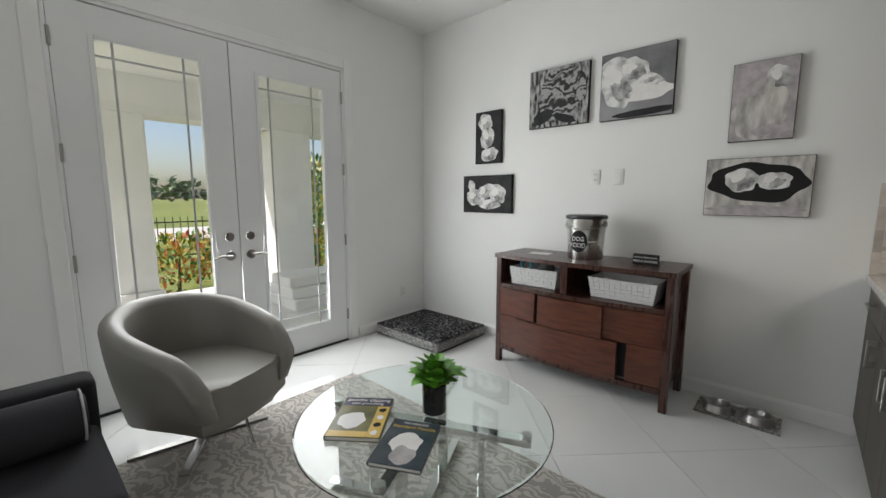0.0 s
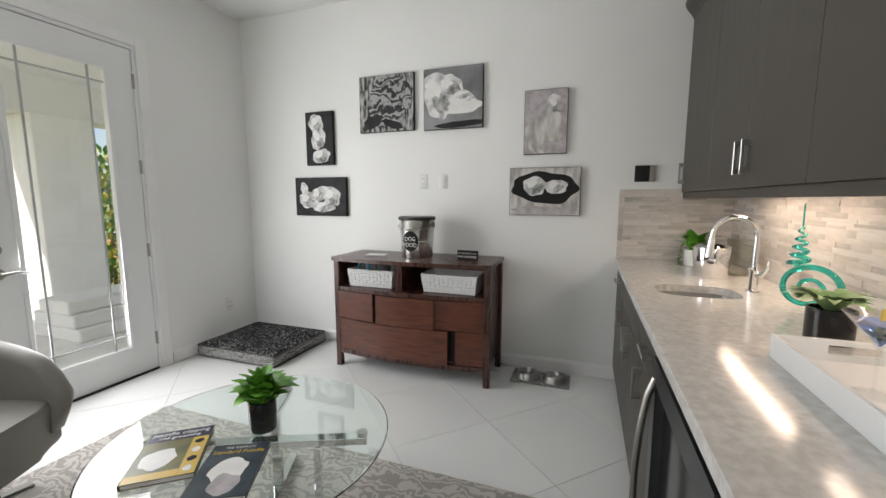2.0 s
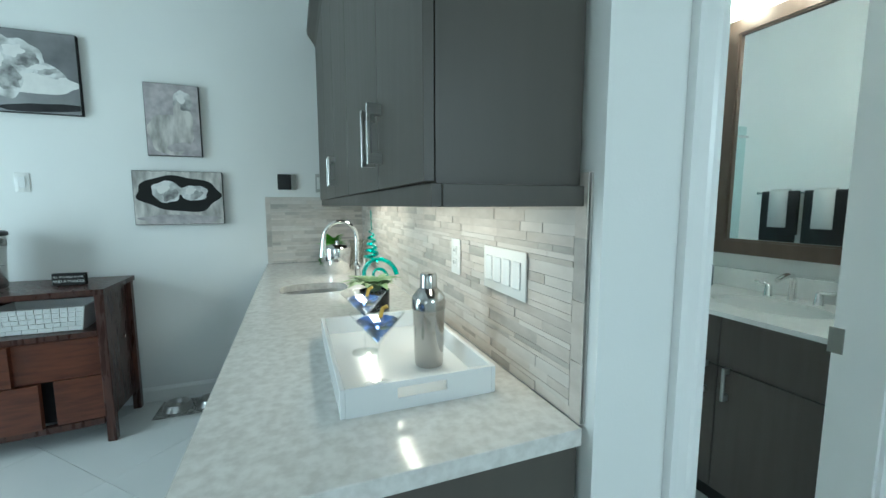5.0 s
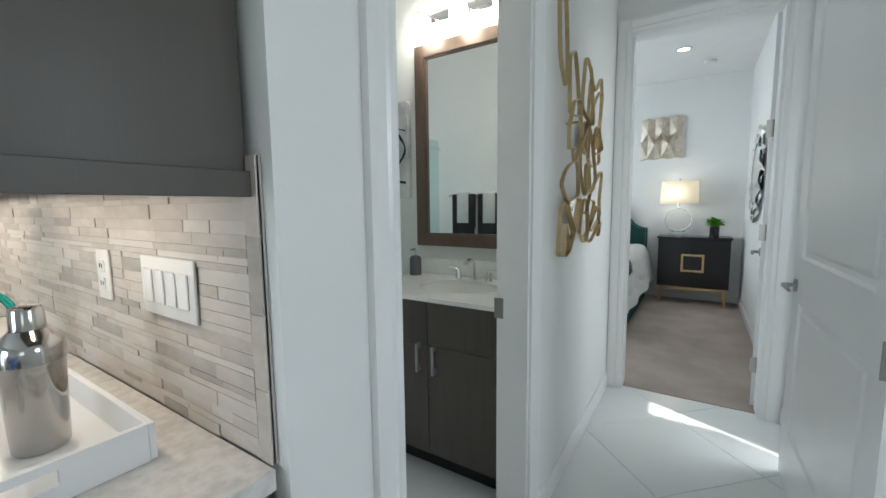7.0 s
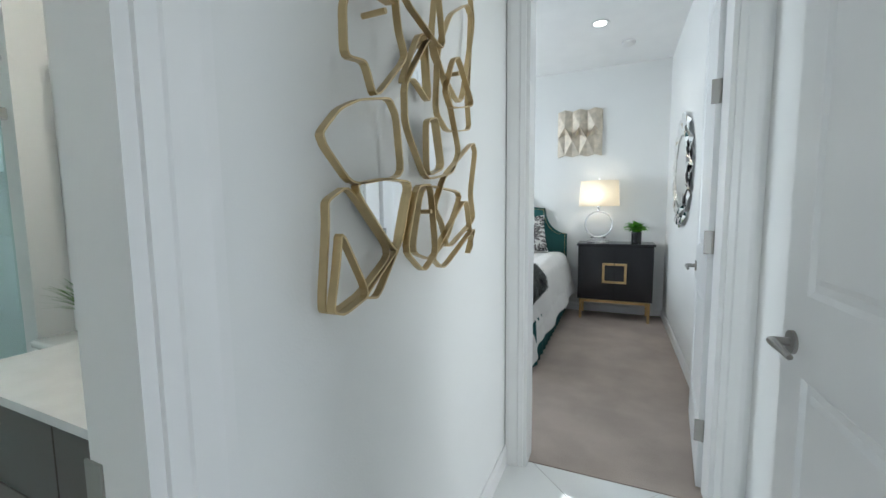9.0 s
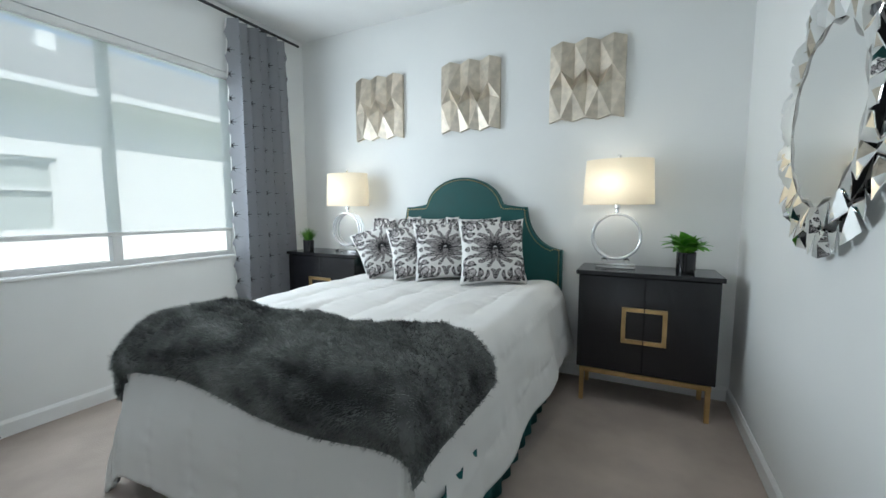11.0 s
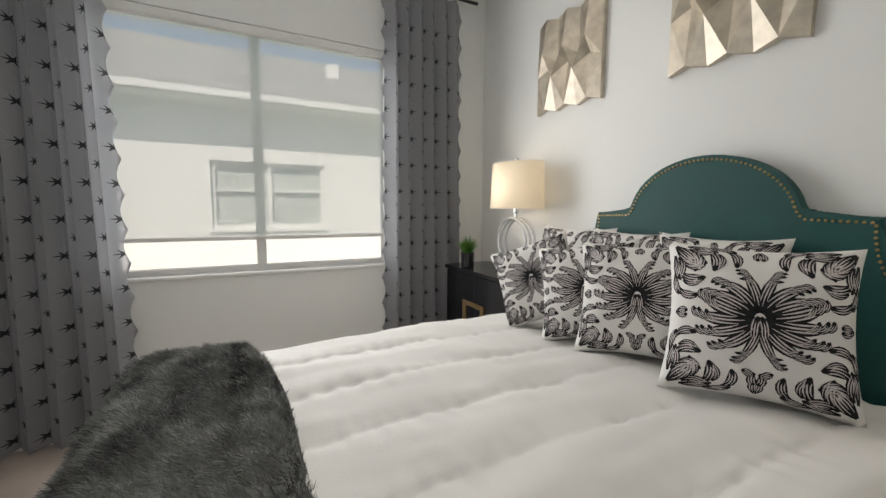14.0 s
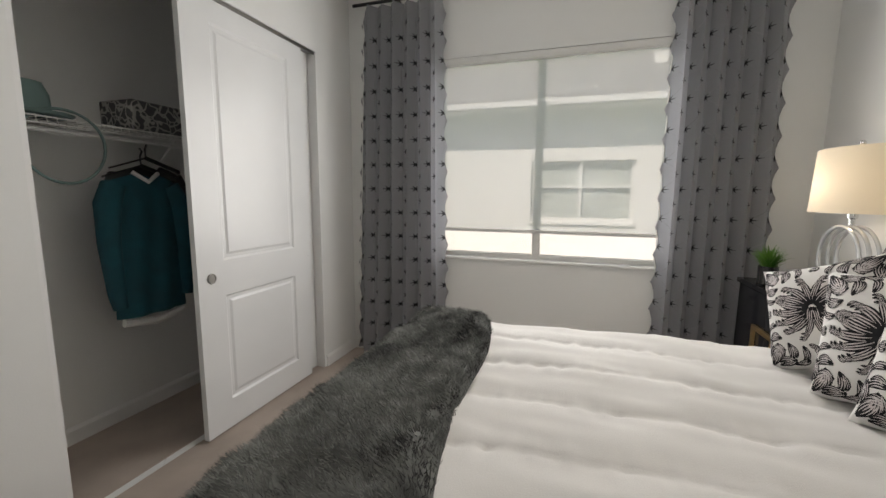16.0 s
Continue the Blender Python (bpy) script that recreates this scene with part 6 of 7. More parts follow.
# ---- hallway ----
def ribbon_sculpture():
    """Loops of flat gold band standing off the wall, with small mirrors set in a few loops."""
    ob = thing("wall_sculpture", 2.74, HALLN - 0.006, 1.58, "champagne gold ribbon wall sculpture with mirror insets", "wall sculpture")
    cells = [([(-0.37, -0.28), (-0.31, -0.25), (-0.16, -0.39), (-0.28, -0.46), (-0.36, -0.48), (-0.39, -0.47), (-0.37, -0.32)], 0),
             ([(-0.31, -0.25), (-0.20, -0.23), (-0.08, -0.23), (-0.13, -0.36), (-0.16, -0.39)], 1),
             ([(-0.36, -0.33), (-0.28, -0.46), (-0.36, -0.48), (-0.39, -0.47), (-0.37, -0.39)], 0),
             ([(-0.16, -0.40), (-0.13, -0.38), (-0.22, -0.48), (-0.27, -0.47)], 0),
             ([(-0.31, -0.25), (-0.38, -0.19), (-0.39, -0.17), (-0.34, -0.12), (-0.28, -0.09), (-0.17, -0.06), (-0.14, -0.09), (-0.12, -0.22)], 0),
             ([(-0.33, 0.06), (-0.33, -0.03), (-0.27, -0.02), (-0.24, -0.08), (-0.11, 0.04), (-0.14, 0.09), (-0.16, 0.21), (-0.26, 0.18)], 0),
             ([(-0.01, 0.13), (0.03, 0.15), (0.05, -0.02), (-0.04, 0.02), (-0.10, -0.01)], 1),
             ([(-0.10, -0.01), (-0.10, -0.10), (-0.00, -0.22), (0.17, -0.19), (0.24, -0.12), (0.15, 0.04), (0.04, 0.15)], 0),
             ([(0.17, 0.13), (0.21, 0.15), (0.34, 0.04), (0.15, -0.01), (0.11, 0.03)], 0),
             ([(0.20, 0.27), (0.34, 0.36), (0.38, 0.34), (0.34, 0.06), (0.36, -0.03), (0.17, -0.07), (0.09, -0.03), (0.11, 0.14)], 0),
             ([(0.36, -0.07), (0.39, -0.10), (0.34, -0.24), (0.37, -0.33), (0.14, -0.41), (0.10, -0.33), (0.05, -0.29), (0.12, -0.20)], 0),
             ([(-0.07, -0.24), (0.01, -0.23), (0.04, -0.41), (-0.04, -0.45), (-0.13, -0.39)], 0),
             ([(-0.00, -0.23), (0.28, -0.24), (0.16, -0.38), (0.04, -0.43), (-0.06, -0.40)], 0),
             ([(0.01, -0.07), (0.07, -0.05), (0.11, -0.18), (0.01, -0.21)], 1),
             ([(0.35, -0.35), (0.08, -0.46), (0.01, -0.42), (0.27, -0.25), (0.32, -0.41), (0.28, -0.44)], 0),
             ([(-0.44, 0.67), (-0.41, 0.32), (-0.32, 0.22), (-0.30, 0.32), (-0.34, 0.57)], 0),
             ([(-0.29, 0.12), (-0.31, 0.35), (-0.22, 0.40), (-0.12, 0.14)], 0),
             ([(-0.14, 0.17), (-0.08, 0.42), (0.04, 0.38), (0.11, 0.12)], 0),
             ([(0.06, 0.12), (0.12, 0.38), (0.21, 0.32), (0.36, 0.44), (0.40, 0.32), (0.28, 0.02)], 0)]
    for i, (corners, inset) in enumerate(cells):
        pts, n = [], len(corners)
        for k in range(n):                     # soft corners
            p0, p1, p2 = corners[k - 1], corners[k], corners[(k + 1) % n]
            a = [(p0[j] * 0.22 + p1[j] * 0.78) for j in (0, 1)]
            b = [(p2[j] * 0.22 + p1[j] * 0.78) for j in (0, 1)]
            for t in (0, 0.33, 0.67, 1):
                pts.append(tuple((1 - t) ** 2 * a[j] + 2 * t * (1 - t) * p1[j] + t * t * b[j] for j in (0, 1)))
        off = -0.014 - 0.010 * (i % 3)
        part("band", ribbon(bmesh.new(), [(x, off, z) for x, z in pts], 0.017, 0.004, (0, -1, 0)), GOLD, ob, "flat gold metal loop")
        if inset:
            cx, cz = sum(p[0] for p in corners) / n, sum(p[1] for p in corners) / n
            bm = bmesh.new()
            bm.faces.new([bm.verts.new((cx + (x - cx) * 0.97, off - 0.004, cz + (z - cz) * 0.97)) for x, z in pts])
            solidify(part("mirror_inset", bm, MIRROR, ob, "small mirror inset"), 0.003)
    for x, z in ((-0.2, 0.1), (0.2, 0.1), (0.0, -0.3)):
        part("standoff", tb([(x, 0.006, z), (x, -0.05, z)], 0.006, 10), GOLD, ob, "wall standoff")


ribbon_sculpture()


# ---- bathroom ----
def bath_mirror():
    ob = thing("vanity_mirror", 2.784, 1.30, 1.68, "tall vanity mirror in a bronze-brown frame", "mirror")
    w, h, f = 0.36, 0.605, 0.07
    BRONZE = mat("bronze_brown_frame", (0.13, 0.090, 0.068), 0.4, 0.3, var=0.1, stretch=(4, 4, 1))
    part("frame", holed(bmesh.new(), "x", -0.035, -0.001, -w, w, -h, h, [(-w + f, w - f, -h + f, h - f)]), BRONZE, ob)
    part("inner_bead", holed(bmesh.new(), "x", -0.028, -0.004, -w + f, w - f, -h + f, h - f, [(-w + f + 0.01, w - f - 0.01, -h + f + 0.01, h - f - 0.01)]), BRONZE, ob, "thin bronze inner bead")
    part("glass", bx(-0.016, -w + f + 0.01, -h + f + 0.01, -0.012, w - f - 0.01, h - f - 0.01), MIRROR, ob, "silvered glass")


bath_mirror()
BULB = glow("lit_opal_glass", (1.0, 0.90, 0.75), 26.0)
vl = thing("vanity_light", 2.784, 1.30, 2.42, "chrome vanity light bar with glowing opal glass shades", "wall light")
part("backplate", bx(-0.022, -0.24, -0.03, -0.001, 0.24, 0.03, 0.006, 2), CHROME, vl, smooth=True)
for y in (-0.26, 0.0, 0.26):
    part("arm", tb([(-0.02, y * 0.8, 0.0), (-0.07, y, 0.02), (-0.11, y, 0.005)], 0.006, 8), CHROME, vl, smooth=True)
    part("cup", lt([(0, 0.01), (0.022, 0.01), (0.03, -0.015), (0, -0.015)], 20, -0.11, y), CHROME, vl, smooth=True)
    part("glass_shade", lt([(0, -0.016), (0.045, -0.016), (0.05, -0.03), (0.05, -0.125), (0.047, -0.13), (0, -0.13)], 26, -0.11, y), BULB, vl, "glowing opal glass shade", smooth=True)
art = thing("abstract_canvas", 2.784, 2.03, 1.68, "abstract canvas with black brush loops on grey", "picture")
part("canvas", bx(-0.04, -0.31, -0.30, -0.001, 0.31, 0.30, 0.003), mat("grey_wash_canvas", (0.36, 0.37, 0.40), 0.8, col2=(0.74, 0.74, 0.74), scale=4.5, bump=0.2, bscale=200, spread=(0.36, 0.6)), art)
strokes = (((0.52, 0.30), (0.62, 0.19), (0.80, 0.26), (0.95, 0.42), (0.96, 0.55), (0.82, 0.70), (0.66, 0.76)),
           ((0.66, 0.20), (0.73, 0.38), (0.71, 0.58), (0.63, 0.78)),
           ((0.56, 0.27), (0.34, 0.30), (0.10, 0.38), (0.03, 0.52), (0.10, 0.67), (0.30, 0.76)),
           ((0.62, 0.20), (0.44, 0.36), (0.30, 0.58), (0.36, 0.78), (0.52, 0.88), (0.60, 0.80)),
           ((0.05, 0.26), (0.16, 0.13), (0.34, 0.06), (0.43, 0.14), (0.45, 0.26)),
           ((0.67, 0.01), (0.70, 0.14), (0.82, 0.24), (0.98, 0.30)),
           ((0.98, 0.85), (0.84, 0.84), (0.75, 0.90), (0.71, 0.99)))
for k, ctl in enumerate(strokes):
    c = [Vector((-0.0415 - 0.0002 * k, 0.305 - 0.61 * a, 0.295 - 0.59 * b)) for a, b in ctl]
    c = [c[0] * 2 - c[1]] + c + [c[-1] * 2 - c[-2]]
    pts = []
    for i in range(1, len(c) - 2):
        for q in range(8):
            t = q / 8
            pts.append(0.5 * (2 * c[i] + (c[i + 1] - c[i - 1]) * t + (2 * c[i - 1] - 5 * c[i] + 4 * c[i + 1] - c[i + 2]) * t * t + (3 * c[i] - c[i - 1] - 3 * c[i + 1] + c[i + 2]) * t ** 3))
    pts.append(c[-2])
    bm, rows = bmesh.new(), []
    for i, p in enumerate(pts):
        d = pts[min(len(pts) - 1, i + 1)] - pts[max(0, i - 1)]
        nn = Vector((0, -d.z, d.y)).normalized() * (0.0075 + 0.007 * noise.noise(Vector((i * 0.17, k * 3.1, 0))))
        rows.append((bm.verts.new(p - nn), bm.verts.new(p + nn)))
    for a, b in zip(rows, rows[1:]):
        bm.faces.new((a[0], a[1], b[1], b[0]))
    part("brush_stroke", bm, INK, art, "black brushed loop")


def toilet():
    ob = thing("toilet", 2.78, 2.13, 0.0, "white elongated porcelain toilet with closed lid", "toilet")
    part("tank", bx(-0.19, -0.21, 0.39, -0.005, 0.21, 0.74, 0.02, 3), PORCELAIN, ob, smooth=True)
    part("tank_lid", bx(-0.20, -0.22, 0.741, -0.004, 0.22, 0.775, 0.012, 3), PORCELAIN, ob, smooth=True)
    part("flush_lever", tb([(-0.19, 0.15, 0.66), (-0.21, 0.15, 0.66), (-0.215, 0.08, 0.655)], 0.008, 8), CHROME, ob, "chrome flush lever", smooth=True)
    N = 32
    def egg(k, ext):
        return [((-0.44 + (0.26 + ext) * math.cos(a) * (1 if math.cos(a) > 0 else 1.12)) * 1.0, (0.185 + ext) * math.sin(a) * (1 - 0.12 * max(0, -math.cos(a)))) for a in [2 * math.pi * i / N for i in range(N)]]
    bm = bmesh.new()
    loops = []
    for z, s, dx in ((0.0, 0.62, 0.05), (0.03, 0.60, 0.05), (0.14, 0.58, 0.05), (0.24, 0.72, 0.02), (0.32, 0.93, 0.0), (0.385, 1.0, 0.0)):
        loops.append([bm.verts.new(((x + 0.44) * s - 0.44 + dx, y * s, z)) for x, y in egg(1, 0)])
    for a, b in zip(loops, loops[1:]):
        for i in range(N):
            bm.faces.new((a[i], a[(i + 1) % N], b[(i + 1) % N], b[i]))
    bm.faces.new(loops[0][::-1])
    bm.faces.new(loops[-1])
    part("bowl", bm, PORCELAIN, ob, smooth=True)
    part("trapway", bx(-0.30, -0.10, 0.0, -0.06, 0.10, 0.385, 0.03, 3), PORCELAIN, ob, smooth=True)
    for nm, z0, z1, e in (("seat", 0.388, 0.405, 0.008), ("lid", 0.407, 0.432, 0.012)):
        bm = prism(bmesh.new(), egg(1, e), z0, z1)
        bmesh.ops.bevel(bm, geom=[q for q in bm.edges if abs(q.verts[0].co.z - q.verts[1].co.z) < 1e-6], offset=0.007, segments=3, affect="EDGES", profile=0.5)
        part(nm, bm, PORCELAIN, ob, smooth=True)
    c = thing("notice_card", 2.33, 2.12, 0.433, "blue printed notice card lying on the toilet lid", "card", rz=12)
    part("sheet", bx(-0.075, -0.105, 0, 0.075, 0.105, 0.0012), mat("blue_card_print", (0.05, 0.13, 0.32), 0.4, var=0.1), c)
    for i in range(4):
        part("text_bar", bx(-0.045 + i * 0.025, -0.07, 0.0013, -0.035 + i * 0.025, 0.07 - 0.01 * (i % 2), 0.0016), WHITEP, c)


toilet()
GRASSP = mat("grass_blade_leaf", (0.045, 0.15, 0.015), 0.5, col2=(0.16, 0.33, 0.05), scale=10)
potted("grass_plant", 2.69, 2.03, 0.776, 0.05, 0.10, CHROME, "fine green grass blades", "tufted green grass plant in a silver pot", seed=41, spread=0.16, rise=0.20, lw=0.007, n=240, potlabel="silver cylinder pot", style="grass", leafmat=GRASSP)
sd = thing("soap_dispenser", 2.67, 1.62, 0.897, "grey soap dispenser with chrome pump", "soap dispenser")
part("bottle", lt([(0, 0), (0.034, 0), (0.036, 0.005), (0.036, 0.10), (0.03, 0.115), (0.012, 0.122), (0, 0.122)], 26), mat("grey_ceramic", (0.10, 0.105, 0.11), 0.5, var=0.08), sd, smooth=True)
part("pump", tb([(0, 0, 0.122), (0, 0, 0.155), (-0.008, 0, 0.162), (-0.045, 0, 0.158)], [0.006, 0.006, 0.007, 0.005], 10), CHROME, sd, "chrome pump", smooth=True)
bf = thing("basin_faucet", 2.69, 1.22, 0.897, "chrome widespread basin faucet", "faucet")
part("spout", tb([(0, 0, 0), (0, 0, 0.09), (-0.015, 0, 0.115), (-0.06, 0, 0.118), (-0.12, 0, 0.10)], [0.017, 0.014, 0.013, 0.012, 0.011], 14), CHROME, bf, smooth=True)
for s in (-1, 1):
    part("handle", tb([(0, s * 0.10, 0), (0, s * 0.10, 0.05), (0, s * 0.105, 0.055), (0, s * 0.16, 0.062)], [0.019, 0.014, 0.009, 0.007], 12), CHROME, bf, smooth=True)


def shower():
    g = thing("shower_screen", 1.19, 2.55, 0.0, "frameless clear shower glass with chrome rail", "shower screen")
    part("curb", bx(0.0, -0.05, 0.001, 1.46, 0.05, 0.05, 0.006), PORCELAIN, g, "white curb")
    for x0, x1, y in ((0.0, 0.80, -0.008), (0.72, 1.45, 0.008)):
        p = part("glass_panel", bx(x0, y - 0.004, 0.051, x1, y + 0.004, 2.02), PANEG, g, "clear glass panel")
        p.visible_shadow = False
    part("rail", tb([(0.0, -0.025, 1.93), (1.46, -0.025, 1.93)], 0.011, 10), CHROME, g, smooth=True)
    for x in (0.25, 1.10):
        part("roller", tb([(x, -0.045, 1.955), (x, -0.02, 1.955)], 0.026, 20), CHROME, g, smooth=True)
    part("bracket", bx(1.395, -0.03, 1.68, 1.46, 0.03, 1.73, 0.003), STEEL, g)
    stub = wall("wall_shower_stub", "y", 2.48, 2.62, 2.655, 2.785, label="white painted wall end beside the shower")
    h = thing("rain_shower", 2.25, 3.519, 2.08, "chrome rain shower head on an arm", "shower head")
    part("arm", tb([(0, 0, 0), (0, -0.2, 0.03), (0, -0.34, 0.02), (0, -0.36, -0.03)], 0.011, 10), CHROME, h, smooth=True)
    part("rose", lt([(0, -0.03), (0.03, -0.035), (0.10, -0.055), (0.105, -0.062), (0, -0.064)], 32, 0, -0.36), CHROME, h, smooth=True)
    n = thing("niche_lining", 2.96, 3.66, 1.35, "recessed tiled shower niche", "niche", kind="structure")
    part("back", bx(-0.10, -0.005, -0.19, 0.10, 0.02, 0.19), WALL, n)
    w = thing("window_2", 3.175, 3.59, 2.165, "small white-framed bathroom window", "window", kind="structure")
    part("window_frame", holed(bmesh.new(), "y", -0.02, 0.02, -0.155, 0.155, -0.215, 0.215, [(-0.13, 0.13, -0.19, 0.19)]), PLASTICW, w)
    p = part("pane", bx(-0.13, -0.003, -0.19, 0.13, 0.003, 0.19), PANE, w)
    p.visible_shadow = False


shower()


def towels():
    b = thing("towel_bar", EAST + 0.1205, 2.05, 1.43, "chrome towel bar with black and white towels", "towel bar")
    part("bar", tb([(0.06, -0.32, 0), (0.06, 0.32, 0)], 0.008, 10), CHROME, b, smooth=True)
    for y in (-0.32, 0.32):
        part("post", tb([(0, y, 0), (0.06, y, 0)], 0.012, 12), CHROME, b, smooth=True)
    for y in (-0.15, 0.15):
        for nm, w, l, m, o in (("black_towel", 0.13, 0.42, BLACK, 0.0), ("white_towel", 0.065, 0.28, DUVET, 0.014)):
            t = thing("hand_towel", EAST + 0.1805, 2.05 + y, 1.43, "folded %s hand towel on the bar" % nm.split("_")[0], "towel", "towels on the bar")
            r = 0.012 + o
            pts = [(r, -l)] + [(r * math.cos(a), r * math.sin(a)) for a in [math.pi * i / 8 for i in range(9)]] + [(-r, -l * 0.8)]
            bm = bmesh.new()
            rows = [(bm.verts.new((px, -w, pz)), bm.verts.new((px, w, pz))) for px, pz in pts]
            for p, q in zip(rows, rows[1:]):
                bm.faces.new((p[0], p[1], q[1], q[0]))
            solidify(part("cloth", bm, m, t, smooth=True), 0.008)


towels()


# ---- bedroom ----
def facet_panel(y, seed):
    ob = thing("wall_panel_art", HEADW - 0.002, y, 2.225, "champagne leaf faceted geometric wall panel", "wall art", "three faceted panels over the bed")
    nx, nz, w, h = 6, 3, 0.26, 0.275
    bm = bmesh.new()
    g, b = [], []
    for i in range(nx + 1):
        col, back = [], []
        for j in range(nz + 1):
            yy = -w + 2 * w * i / nx
            zz = -h + 2 * h * (0, 0.41, 0.57, 1)[j]
            d = 0.03
            if 0 < i < nx and 0 < j < nz:
                d = 0.078 if (i + j) % 2 else 0.022
                zz += (0.035 if i % 2 else -0.035)
            elif j in (0, nz):
                d = 0.045 if i % 2 else 0.025
                zz += (0.012 if i % 2 else -0.012)
            col.append(bm.verts.new((-d, yy, zz)))
            back.append(bm.verts.new((0, yy, zz)))
        g.append(col)
        b.append(back)
    for i in range(nx):
        for j in range(nz):
            q = (g[i][j], g[i + 1][j], g[i + 1][j + 1], g[i][j + 1])
            if (i + j) % 2:
                bm.faces.new((q[0], q[1], q[2])), bm.faces.new((q[0], q[2], q[3]))
            else:
                bm.faces.new((q[0], q[1], q[3])), bm.faces.new((q[1], q[2], q[3]))
            bm.faces.new((b[i][j], b[i][j + 1], b[i + 1][j + 1], b[i + 1][j]))
    for i in range(nx):
        for j in (0, nz):
            bm.faces.new((g[i][j], g[i + 1][j], b[i + 1][j], b[i][j]))
    for j in range(nz):
        for i in (0, nx):
            bm.faces.new((g[i][j], g[i][j + 1], b[i][j + 1], b[i][j]))
    part("relief", bm, CHAMP, ob)


for y in (2.45, 1.54, 0.63):
    facet_panel(y, 1)
SHADELIT = sheer("cream_shade_linen", (0.86, 0.78, 0.64), 0.02)


def table_lamp(y):
    ob = thing("table_lamp", 6.93, y, 0.8935, "lit table lamp with clear ring base and cream drum shade", "table lamp", "lamps on the nightstands")
    part("base", bx(-0.05, -0.125, 0, 0.05, 0.125, 0.022, 0.003), ACRYLIC, ob, "clear acrylic base")
    for s in (-1, 1):
        bm = bmesh.new()
        bmesh.ops.create_uvsphere(bm, u_segments=18, v_segments=12, radius=0.022, matrix=Matrix.Translation((0, s * 0.07, 0.044)))
        part("ball", bm, ACRYLIC, ob, "clear ball support", smooth=True)
    for dx in (-0.036, 0.0, 0.036):
        part("ring", tb([(dx, 0.152 * math.cos(a), 0.212 + 0.152 * math.sin(a)) for a in [2 * math.pi * i / 56 for i in range(56)]], 0.0085, 10, closed=True), SILVERLAMP, ob, "pale silver ring", smooth=True)
    part("neck", lt([(0, 0.368), (0.012, 0.368), (0.012, 0.40), (0.02, 0.405), (0.02, 0.44), (0, 0.44)], 16), CHROME, ob, smooth=True)
    bm = bmesh.new()
    N = 44
    lo = [bm.verts.new((0.145 * math.cos(a), 0.225 * math.sin(a), 0.43)) for a in [2 * math.pi * i / N for i in range(N)]]
    hi = [bm.verts.new((0.135 * math.cos(a), 0.210 * math.sin(a), 0.728)) for a in [2 * math.pi * i / N for i in range(N)]]
    for i in range(N):
        bm.faces.new((lo[i], lo[(i + 1) % N], hi[(i + 1) % N], hi[i]))
    part("shade", bm, SHADELIT, ob, "cream linen drum shade", smooth=True)
    part("spider", tb([(0, -0.205, 0.715), (0, 0.205, 0.715)], 0.003, 6), CHROME, ob)
    bm = bmesh.new()
    bmesh.ops.create_uvsphere(bm, u_segments=14, v_segments=10, radius=0.013, matrix=Matrix.Translation((0, 0, 0.752)))
    tube(bm, [(0, 0, 0.44), (0, 0, 0.742)], 0.004, 8)
    part("finial", bm, CHROME, ob, "clear ball finial on its rod", smooth=True)
    b = bpy.data.lights.new("lamp_bulb", "POINT")
    b.energy, b.color, b.shadow_soft_size = 1.25, (1.0, 0.90, 0.76), 0.035
    lb = new("lamp_bulb", b)
    lb.location = (6.90, y + 0.03, 0.8935 + 0.565)


SILVERLAMP = mat("pale_silver_acrylic", (0.74, 0.75, 0.76), 0.16, 0.35, var=0.03)
table_lamp(0.38)
table_lamp(2.71)
potted("leafy_plant", 6.85, -0.03, 0.8935, 0.053, 0.13, BLACKGLOSS, "bright green rounded leaves", "bright green leafy plant in a black pot on the nightstand", seed=52, spread=0.145, rise=0.12, lw=0.068, n=60, style="bush", leafmat=LEAFBRIGHT)
potted("grass_plant", 6.76, 3.05, 0.8935, 0.048, 0.11, BLACKGLOSS, "fine green grass blades", "small tufted grass plant in a black pot", seed=53, spread=0.09, rise=0.13, lw=0.006, n=200, style="grass", leafmat=GRASSP)

PILLOW = mat("white_pillow_cotton", (0.76, 0.75, 0.73), 0.85, var=0.02, bump=0.15, bscale=300, spec=0.2)
PRINTD = mat("black_damask_print", (0.02, 0.02, 0.022), 0.8, var=0.3, scale=60, spec=0.1)
PRINTG = mat("grey_damask_print", (0.56, 0.52, 0.52), 0.8, var=0.1, scale=60, spec=0.1)


